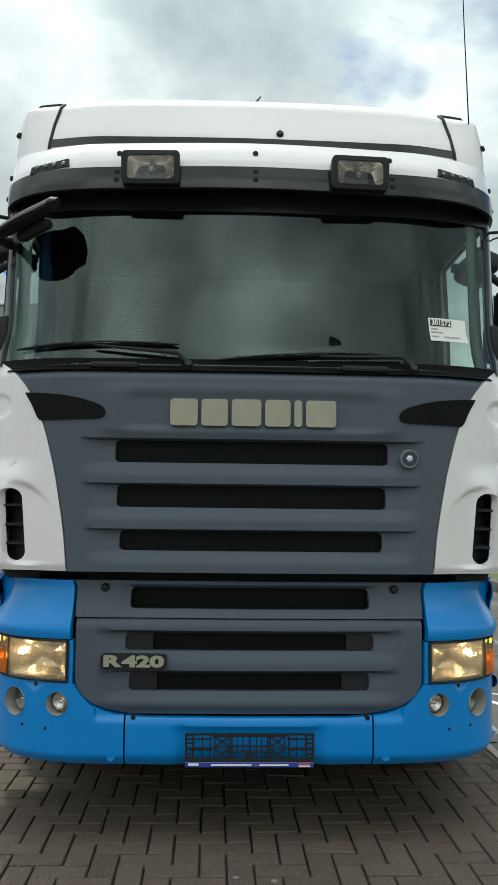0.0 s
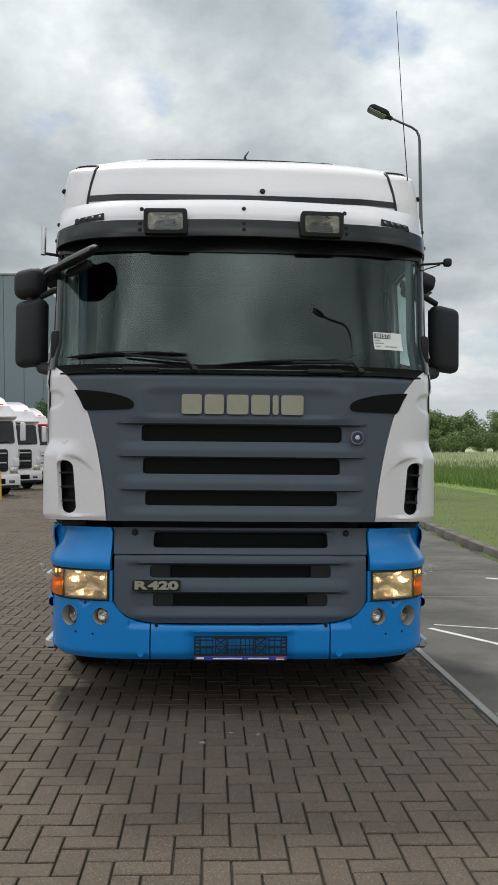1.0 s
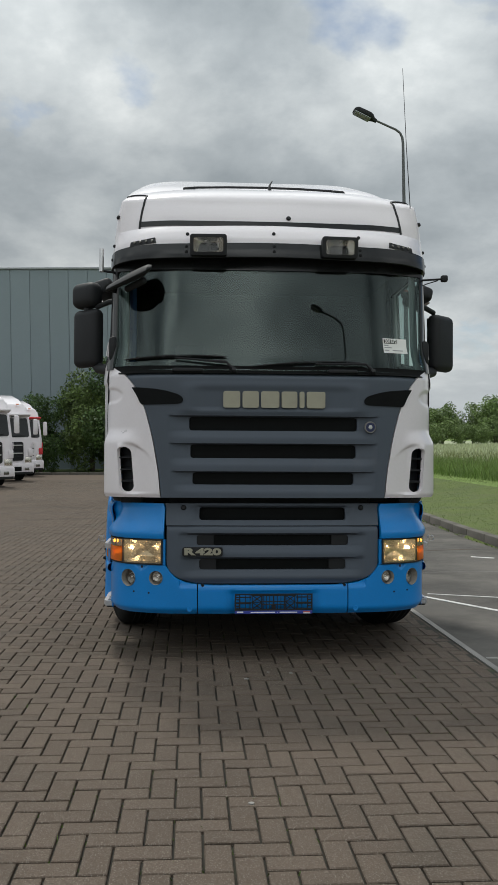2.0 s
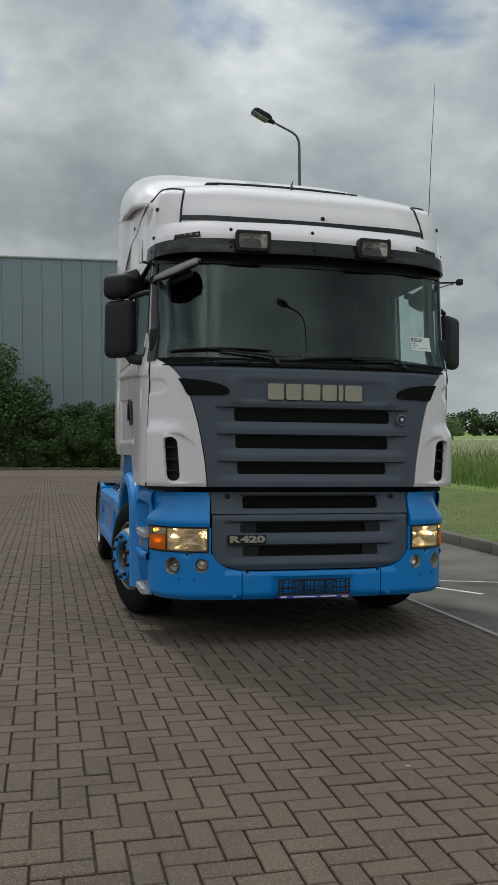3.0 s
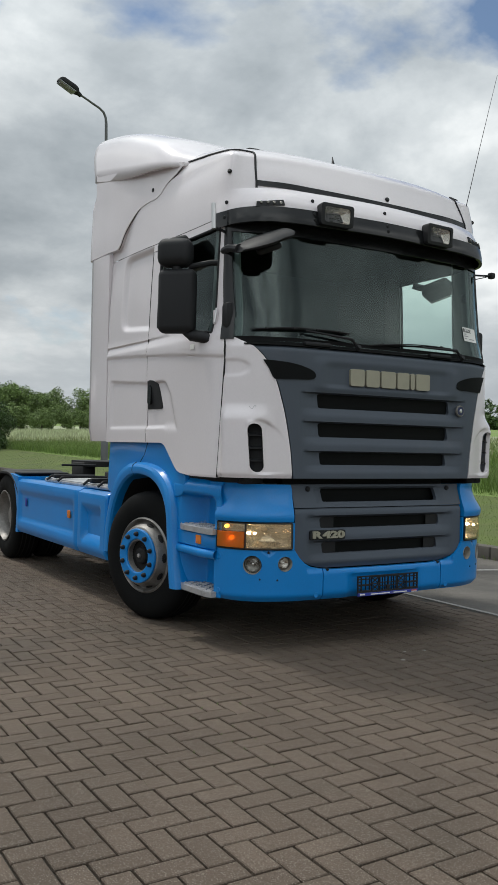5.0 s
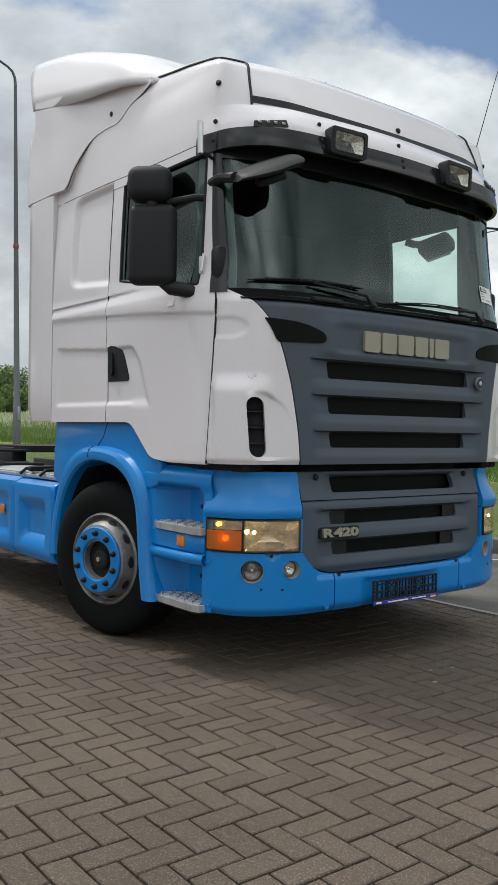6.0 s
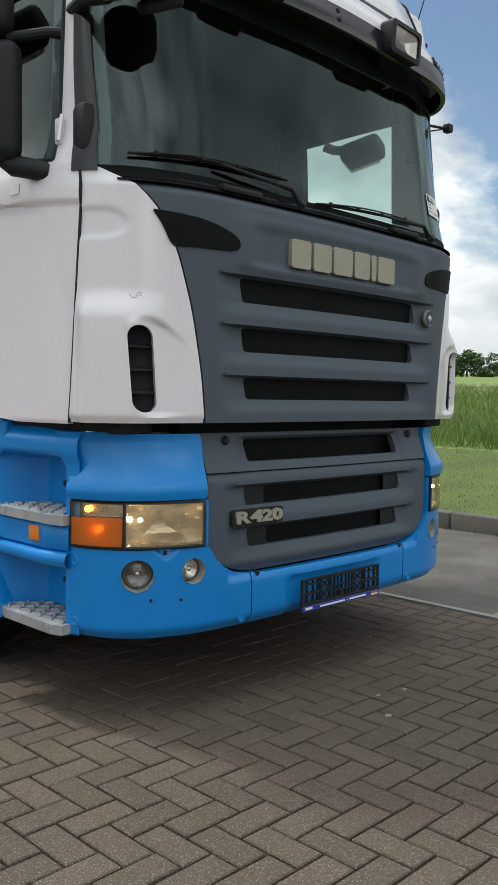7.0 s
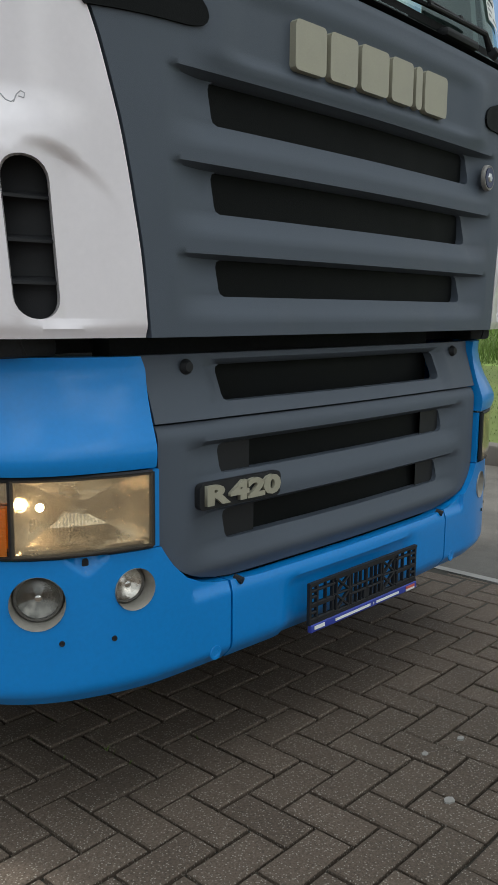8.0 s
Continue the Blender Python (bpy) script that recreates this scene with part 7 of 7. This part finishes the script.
# ---- things round the truck ----
def lamp_post(x, y, z, height, arm, at_turn, label, head=0.95):
    m = Matrix.Translation((x, y, z)) @ pose(0, 0, 0, 0, 0, at_turn)
    t = thing("street_lamp", label, "street lamp", m, "yard lamps")
    h = height
    part("pole", tube([(0, 0, -0.2), (0, 0, 1.3), (0, 0, 1.32), (0, 0, h * 0.5), (0, 0, h - 0.75), (-0.02, 0, h - 0.55), (-0.10, 0, h - 0.38), (-0.26, 0, h - 0.27), (-arm * 0.6, 0, h - 0.15), (-arm, 0, h)],
                      [0.13, 0.12, 0.10, 0.075, 0.048, 0.044, 0.04, 0.038, 0.036, 0.034], 14), pole_grey, t, "tapered galvanised pole with a bent arm", 60)
    # a flat rectangular head, tilted up, with a shallow bowl let into its underside
    T = Matrix.Translation((-arm, 0, h)) @ pose(0, 0, 0, 0, 24, 0) @ Matrix.Diagonal((-head, head, head, 1))
    bm = bmesh.new()
    rows = [[bm.verts.new(T @ Vector((u, y_, z_))) for y_, z_ in rounded(w, 0.24 * k, 0.07 * k, 3, 0, 0.12 * k - 0.09)] for u, w, k in ((0.0, 0.11, 0.6), (0.12, 0.13, 0.7), (0.24, 0.34, 0.95), (0.36, 0.42, 1.0), (0.86, 0.42, 0.9), (0.96, 0.36, 0.7), (1.0, 0.28, 0.5))]
    for p, q in zip(rows, rows[1:]):
        for i in range(len(p)):
            bm.faces.new((p[i], p[(i + 1) % len(p)], q[(i + 1) % len(p)], q[i]))
    bm.faces.new(rows[0]), bm.faces.new(rows[-1][::-1])
    hd = part("lamp_head", bm, black_plastic, t, "dark grey lamp head", 40)
    part("bowl_rim", box((0, 0, 0), (0.70 * head, 0.40 * head, 0.03 * head), 0.008 * head, pose(0, 0, 0, 0, 24, 0)), galvanised, hd, "pale metal rim").location = T @ Vector((0.62, 0, -0.095))
    part("lamp_glass", box((0, 0, 0), (0.62 * head, 0.33 * head, 0.05 * head), 0.02 * head, pose(0, 0, 0, 0, 24, 0)), lamp_bowl, hd, "grey lamp bowl").location = T @ Vector((0.62, 0, -0.12))
    part("access_door", box((0, -0.135, 1.0), (0.1, 0.02, 0.45), 0.008), galvanised, t)
    part("pole_band", lathe([(0.085, -0.06), (0.093, -0.05), (0.093, 0.05), (0.085, 0.06)], Matrix.Translation((0, 0, h * 0.52)), 16), rust_red, t, "small red and white band")
    return t


lamp_post(7.03, 23.3, 0.25, 12.33, 0.95, 6, "tall galvanised street lamp with a bent arm on the verge", 0.88)


# warehouse with panelled walls
def warehouse():
    w = thing("warehouse", "large grey-blue metal clad warehouse behind the hedge", "building", Matrix.Translation((7.3, 48.5, -0.2)))
    H, L, D = 12.75, 64.0, 40.0
    part("wall", box((-L / 2, D / 2, H / 2), (L, D, H), 0.0), cladding, w, "grey-blue clad walls", smooth_faces=False)
    bm = add_box(bmesh.new(), (0, 0, H / 2), (1.187, 0.06, H), 0.012, None, 1)
    shared = finish(bm, "wall_panel", cladding, 30)
    for k in range(52):
        o = new("wall_panel", shared)
        o.parent = w
        o.location = (-1.5 - 1.205 * k, -0.03, 0)
    bm = add_box(bmesh.new(), (-L / 2, D / 2, H + 0.06), (L + 0.3, D + 0.3, 0.14), 0.03)
    part("roof_edge", bm, galvanised, w, "grey metal roof edge")


warehouse()


# foliage
def leaf_cloud(rng, n, centre, radii, leaf, lumps=9):
    """Leaves gathered in clumps within an ellipsoid, as loose quads: vertices and faces."""
    c = np.array(centre)
    r = np.array(radii)
    heads = []
    while len(heads) < lumps:
        p = rng.uniform(-1, 1, 3)
        if 0.35 < np.linalg.norm(p) < 0.95:
            heads.append(c + p * r)
    verts, faces = [], []
    for _ in range(n):
        h = heads[rng.randint(lumps)]
        d = rng.normal(0, 1, 3)
        d /= np.linalg.norm(d)
        p = h + d * r * 0.36 * rng.uniform(0.35, 1.12) ** 0.6
        a = rng.normal(0, 1, 3)
        a /= np.linalg.norm(a)
        b = np.cross(a, d + rng.normal(0, 0.7, 3))
        b /= np.linalg.norm(b) + 1e-6
        s = leaf * rng.uniform(0.5, 1.2)
        k = len(verts)
        verts += [tuple(p - a * s), tuple(p + b * s * 0.55), tuple(p + a * s), tuple(p - b * s * 0.55)]
        faces.append((k, k + 1, k + 2, k + 3))
    return verts, faces


def tree(name, label, height, spread_, leaf, n, seed, mat, low=0.25, lumps=12):
    rng = np.random.RandomState(seed)
    t = thing(name, label, "tree")
    top = height * 0.7
    trunk = bmesh.new()
    add_tube(trunk, [(0, 0, -0.2), (0.05 * height * 0.1, 0, height * 0.2), (rng.uniform(-0.2, 0.2), rng.uniform(-0.2, 0.2), height * 0.45), (rng.uniform(-0.4, 0.4), rng.uniform(-0.4, 0.4), top)],
             [0.028 * height, 0.022 * height, 0.014 * height, 0.005 * height], 8)
    for k in range(7):
        a = math.tau * k / 7 + rng.uniform(-0.4, 0.4)
        z0 = height * rng.uniform(0.18, 0.5)
        add_tube(trunk, [(0, 0, z0), (math.cos(a) * spread_ * 0.3, math.sin(a) * spread_ * 0.3, z0 + height * 0.12), (math.cos(a) * spread_ * 0.62, math.sin(a) * spread_ * 0.62, z0 + height * 0.25)],
                 [0.011 * height, 0.007 * height, 0.003 * height], 6)
    part("trunk", trunk, bark, t, "brown trunk with limbs")
    v, f = leaf_cloud(rng, n, (0, 0, height * (low + (1 - low) / 2)), (spread_, spread_, height * (1 - low) / 2), leaf, lumps)
    me = bpy.data.meshes.new("crown")
    me.from_pydata(v, [], f)
    me.materials.append(mat)
    o = new("crown", me)
    o.parent = t
    o["label"] = "uneven crown of small leaves"
    return t


def planting():
    rng = np.random.RandomState(21)
    # near trees and bushes before the warehouse
    big = [tree("tree", "broad leafy tree before the grey warehouse", 6.9, 2.5, 0.11, 17000, 31 + k, leaf_light if k else leaf_green, 0.04, 20) for k in range(2)]
    for k, (x, y, s) in enumerate([(-4.4, 44.2, 0.98), (-6.4, 45.2, 0.88), (-9.3, 44.4, 0.66), (-13.2, 44.8, 0.66), (-17.5, 44.5, 0.66), (-22, 45, 0.7)]):
        m = Matrix.Translation((x, y, -0.25)) @ pose(0, 0, 0, 0, 0, 70 * k) @ Matrix.Diagonal((s, s, s, 1))
        if k < 2:
            big[k].matrix_world = m
        else:
            copy_thing(big[k % 2], m).matrix_world = m
    bush = [tree("bush", "dense green hedge bush behind the far kerb", 3.4, 1.7, 0.085, 11000, 51 + k, leaf_green, -0.02, 18) for k in range(2)]
    k = 0
    for x in spread(-1.9, 8.3, 7):
        for dy, s in ((0.0, 0.82), (1.6, 1.0)):
            m = Matrix.Translation((x + rng.uniform(-0.4, 0.4), 43.8 + dy, -0.25)) @ pose(0, 0, 0, 0, 0, 47 * k) @ Matrix.Diagonal((s, s, s * rng.uniform(0.9, 1.08), 1))
            if k < 2:
                bush[k].matrix_world = m
            else:
                copy_thing(bush[k % 2], m).matrix_world = m
            k += 1
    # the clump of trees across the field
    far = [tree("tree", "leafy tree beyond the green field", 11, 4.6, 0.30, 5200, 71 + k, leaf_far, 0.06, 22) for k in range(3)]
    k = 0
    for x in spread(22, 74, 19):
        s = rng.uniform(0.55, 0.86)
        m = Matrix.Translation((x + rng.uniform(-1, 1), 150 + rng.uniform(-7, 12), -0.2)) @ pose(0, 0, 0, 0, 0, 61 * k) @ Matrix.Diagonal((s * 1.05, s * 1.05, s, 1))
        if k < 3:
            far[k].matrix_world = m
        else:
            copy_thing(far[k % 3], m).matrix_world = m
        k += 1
    for x in spread(24, 72, 15):
        s = rng.uniform(0.34, 0.5)
        m = Matrix.Translation((x, 138 + rng.uniform(-3, 4), -0.2)) @ pose(0, 0, 0, 0, 0, 37 * k) @ Matrix.Diagonal((s * 1.3, s * 1.3, s, 1))
        copy_thing(far[1], m).matrix_world = m
        k += 1
    wood = [tree("tree", "dark tree of the wood on the horizon", 11, 4.6, 0.5, 2600, 91 + j, leaf_green, 0.02, 16) for j in range(2)]
    # wood line on the horizon to the side, and trees behind the yard
    for i, a in enumerate(spread(27, 118, 64)):
        d = 330 + rng.uniform(-14, 14)
        s = rng.uniform(0.75, 1.05)
        m = Matrix.Translation((d * math.sin(radians(a)), d * math.cos(radians(a)), -0.3)) @ pose(0, 0, 0, 0, 0, 53 * k) @ Matrix.Diagonal((s * 1.5, s * 1.5, s * 0.95, 1))
        if i < 2:
            wood[i].matrix_world = m
        else:
            copy_thing(wood[i % 2], m).matrix_world = m
        k += 1


planting()


# things at the end of the yard
def yard_end():
    z = lambda x, y: land(x, y) - 0.01
    def block(x, y, label):
        b = thing("concrete_block", label, "block", Matrix.Translation((x, y, z(x, y))), "concrete blocks")
        bm = bmesh.new()
        add_prism(bm, [(-0.33, 0), (0.33, 0), (0.28, 0.92), (-0.28, 0.92)], lambda u, v, d: Vector((u, d, v)), -0.3, 0.3)
        part("block", bm, concrete, b)
        return b
    block(2.25, 39.6, "grey concrete block with a traffic mirror on top")
    block(4.75, 39.9, "grey concrete block beside the barrier box")
    m = thing("traffic_mirror", "round convex traffic mirror on a post", "mirror", Matrix.Translation((2.3, 39.6, z(2.3, 39.6) + 0.9)))
    part("post", tube([(0, 0, 0), (0, 0, 1.55)], 0.035, 10), galvanised, m)
    T = Matrix.Translation((-0.1, -0.06, 1.0)) @ pose(0, 0, 0, 0, 0, -25) @ pose(0, 0, 0, 106, 0, 0)
    part("rim", lathe([(0.34, 0.0), (0.40, 0.0), (0.41, 0.03), (0.34, 0.04)], T, 28), paper, m, "white and red rim")
    part("mirror_face", lathe([(0, 0.07), (0.2, 0.05), (0.34, 0.02)], T, 28), mirror_glass, m)
    b = thing("barrier_box", "low grey box with an orange top rail", "barrier", Matrix.Translation((3.45, 39.8, z(3.45, 39.8))))
    part("body", box((0, 0, 0.35), (1.5, 0.5, 0.7), 0.03), galvanised, b)
    part("top_rail", box((0, 0, 0.76), (1.56, 0.56, 0.14), 0.05), orange_paint, b, "orange top rail")
    d = thing("red_drum", "small rusty red drum with a pale lid on a block", "drum", Matrix.Translation((4.55, 39.9, z(4.55, 39.9) + 0.92)))
    part("drum", lathe([(0, 0), (0.19, 0), (0.2, 0.02), (0.195, 0.36), (0.2, 0.38), (0.195, 0.74), (0, 0.74)], Matrix(), 20), rust_red, d)
    part("lid", lathe([(0.0, 0.80), (0.19, 0.79), (0.2, 0.74)], Matrix(), 20), paper, d, "pale lid")


yard_end()


# other trucks parked in a row
def parked_truck(x, y, turn, stripe, grille_mat, label):
    t = thing("parked_truck", label, "truck", Matrix.Translation((x, y, land(x, y))) @ pose(0, 0, 0, 0, 0, turn), "row of parked trucks")
    bm = bmesh.new()
    prof = [(0.0, 0.5), (0.0, 1.9), (0.28, 2.95), (0.55, 3.45), (1.1, 3.62), (2.2, 3.68), (2.2, 0.9), (1.7, 0.9), (1.7, 0.5)]
    add_prism(bm, prof, lambda u, v, d: Vector((d, u, v)), -1.22, 1.22)
    bmesh.ops.bevel(bm, geom=[e for e in bm.edges if abs(e.verts[0].co.x - e.verts[1].co.x) < 0.01 and e.verts[0].co.y < 1.2 and e.verts[1].co.y < 1.2], offset=0.14, segments=3, affect="EDGES")
    part("cab", bm, white_paint, t, "white cab", 40)
    def front(v, d=0.0):
        return Vector((0, lerp_table([(0.5, 0), (1.9, 0.0), (2.95, 0.28), (3.45, 0.55)], v) - 0.012 - d, v))
    part("windscreen", add_prism(bmesh.new(), rounded(2.1, 0.86, 0.1, 4, 0, 2.42), lambda u, v, d: front(v, d) + Vector((u, 0, 0)), 0.0, 0.015), gloss_black, t, "dark windscreen")
    part("sun_visor", box((0, 0.12, 2.98), (2.3, 0.3, 0.1), 0.04, pose(0, 0, 0, -20, 0, 0)), stripe, t, "sun visor")
    g = part("grille", add_prism(bmesh.new(), rounded(1.5, 0.85, 0.1, 4, 0, 1.35), lambda u, v, d: front(v, d) + Vector((u, 0, 0)), 0.0, 0.03), grille_mat, t, "dark grille")
    for k in range(4):
        part("grille_bar", box((0, -0.05, 1.08 + 0.18 * k), (1.4, 0.03, 0.05), 0.01), silver if k % 2 else black_plastic, g)
    part("maker_shape", add_prism(bmesh.new(), rounded(0.3, 0.22, 0.04, 3, 0, 1.62), lambda u, v, d: front(v, d + 0.03) + Vector((u, 0, 0)), 0.0, 0.02), grey_plastic, g)
    bp = part("bumper", box((0, 0.0, 0.58), (2.44, 0.32, 0.5), 0.1), white_paint, t, "white bumper", 40)
    part("inlet", box((0, -0.16, 0.56), (1.2, 0.02, 0.2), 0.01), mesh_black, bp)
    for side in (-1, 1):
        part("headlamp", box((side * 0.98, -0.03, 0.95), (0.36, 0.1, 0.34), 0.05), lens_glass, t, "clear headlamp")
        part("headlamp_back", box((side * 0.98, 0.02, 0.95), (0.32, 0.08, 0.3), 0.04), reflector, t)
        part("mirror", box((side * 1.42, 0.16, 2.45), (0.22, 0.14, 0.72), 0.06), white_paint, t, "white mirror housing", 40)
        part("mirror_arm", tube([(side * 1.2, 0.2, 2.75), (side * 1.42, 0.16, 2.78)], 0.03, 8), black_plastic, t)
        part("side_window", box((side * 1.215, 0.95, 2.4), (0.02, 0.8, 0.72), 0.05), gloss_black, t, "dark side window")
        part("side_stripe", add_prism(bmesh.new(), [(0.05, 1.5), (0.05, 1.75), (0.6, 1.35), (1.6, 1.1), (1.6, 0.95), (0.5, 1.05)], lambda u, v, d: Vector((side * (1.222 + d), u, v)), 0, 0.01), stripe, t)
        for yy in (1.35, 5.0):
            part("wheel", lathe([(0, -0.05), (0.2, -0.06), (0.28, 0.0), (0.44, 0.0), (0.5, -0.05), (0.5, -0.3), (0.3, -0.32)], Matrix.Translation((side * 1.22, yy, 0.5)) @ pose(0, 0, 0, 0, side * 90, 0), 28), rubber, t, "black wheel")
    part("frame_rails", box((0, 4.0, 0.85), (0.9, 4.6, 0.3), 0.02), under_black, t)
    part("lower_valance", box((0, -0.02, 0.36), (2.3, 0.3, 0.12), 0.03), under_black, t)
    for side in (-1, 1):
        part("corner_trim", box((side * 1.09, 0.0, 1.28), (0.22, 0.12, 0.34), 0.04), stripe, t, "corner trim beside the grille")
        part("wiper", tube([(side * 0.5 - 0.3, -0.045, 2.03), (side * 0.5 + 0.3, -0.04, 2.07)], 0.014, 6), black_plastic, t)
        part("fog_lamp", box((side * 0.85, -0.165, 0.55), (0.22, 0.02, 0.12), 0.01), lamp_mirror, bp)
        part("marker_lamp", box((side * 0.7, 0.46, 3.5), (0.12, 0.1, 0.05), 0.015), amber_lens, t)
    part("roof_spoiler", add_prism(bmesh.new(), [(0.75, 3.5), (1.2, 3.75), (2.1, 3.98), (2.2, 3.98), (2.2, 3.6)], lambda u, v, d: Vector((d, u, v)), -1.05, 1.05), white_paint, t, "white roof spoiler")


parked_truck(-8.5, 27.3, 33, white_paint, black_plastic, "white tractor truck with dark grille in the parked row")
parked_truck(-8.75, 32.8, 33, white_paint, black_plastic, "white tractor truck with silver grille bars in the row")
parked_truck(-9.25, 38.4, 33, red_paint, white_paint, "white tractor truck with red stripes in the row")
post = thing("safety_post", "yellow safety post beside the parked trucks", "post", Matrix.Translation((-7.6, 25.2, land(-7.6, 25.2))))
part("post", tube([(0, 0, -0.1), (0, 0, 1.0)], 0.09, 14), yellow_paint, post)

# the lamp that the windscreen mirrors stands behind the viewer
lamp_post(5.8, -16.8, 0.15, 12.4, 0.95, 4, "tall galvanised street lamp with a bent arm by the gate", 0.55)

# dried bird droppings on the bricks
def dropping(x, y, r, seed):
    rng = random.Random(seed)
    out = [(r * rng.uniform(0.8, 1.1) * math.cos(math.tau * i / 18), 0.8 * r * rng.uniform(0.8, 1.1) * math.sin(math.tau * i / 18)) for i in range(18)]
    t = thing("bird_dropping", "dried white bird dropping on the paving bricks", "dirt", Matrix.Translation((x, y, level(x, y))) @ pose(0, 0, 0, FALL, LEAN, 0), "droppings on the bricks")
    part("spot", add_prism(bmesh.new(), out, lambda u, v, d: Vector((u, v, d)), -0.002, 0.0035), concrete, t)


for k, (x, y, r) in enumerate(((-0.22, -0.475, 0.016), (-0.06, -0.31, 0.012), (0.09, -0.34, 0.012), (-0.33, -2.49, 0.014))):
    dropping(x, y, r, k)

# numbered sheet behind the windscreen
sheet = thing("number_sheet", "white paper sheet with printed stock number on the windscreen", "paper", YARD)
S0, S1 = s_of_x(0.835), s_of_x(1.03)
bm = slab(spread(S0, S1, 8), lambda s: 2.235, lambda s: 2.345, 4, lambda s, z: 0.002, 0.001)
part("page", bm, paper, sheet)
bm = slab(spread(S0 + 0.008, S0 + 0.122, 6), lambda s: 2.306, lambda s: 2.338, 2, lambda s, z: 0.0035, 0.001)
part("number_field", bm, ink, sheet, "black field with white number")
c = skin(S0 + 0.065, 2.322, 0.0052)
nrm = skin(S0 + 0.065, 2.322, 0.1) - c
turn_z = math.degrees(math.atan2(nrm.x, -nrm.y))
text_mesh("301572", 0.037, Matrix.Translation(c) @ pose(0, 0, 0, 0, 0, turn_z) @ pose(0, 0, 0, 90 - 10, 0, 0), 0.0004, "number", paper, sheet, 0.0, "white printed number", 0.92)
for z0, a, b in ((2.288, 0.01, 0.045), (2.272, 0.01, 0.07), (2.252, 0.01, 0.045), (2.252, 0.075, 0.165)):
    part("print_bar", slab(spread(S0 + a, S0 + b, 3), lambda s: z0, lambda s: z0 + 0.007, 1, lambda s, z: 0.0032, 0.0006), faint_ink, sheet)

paving()
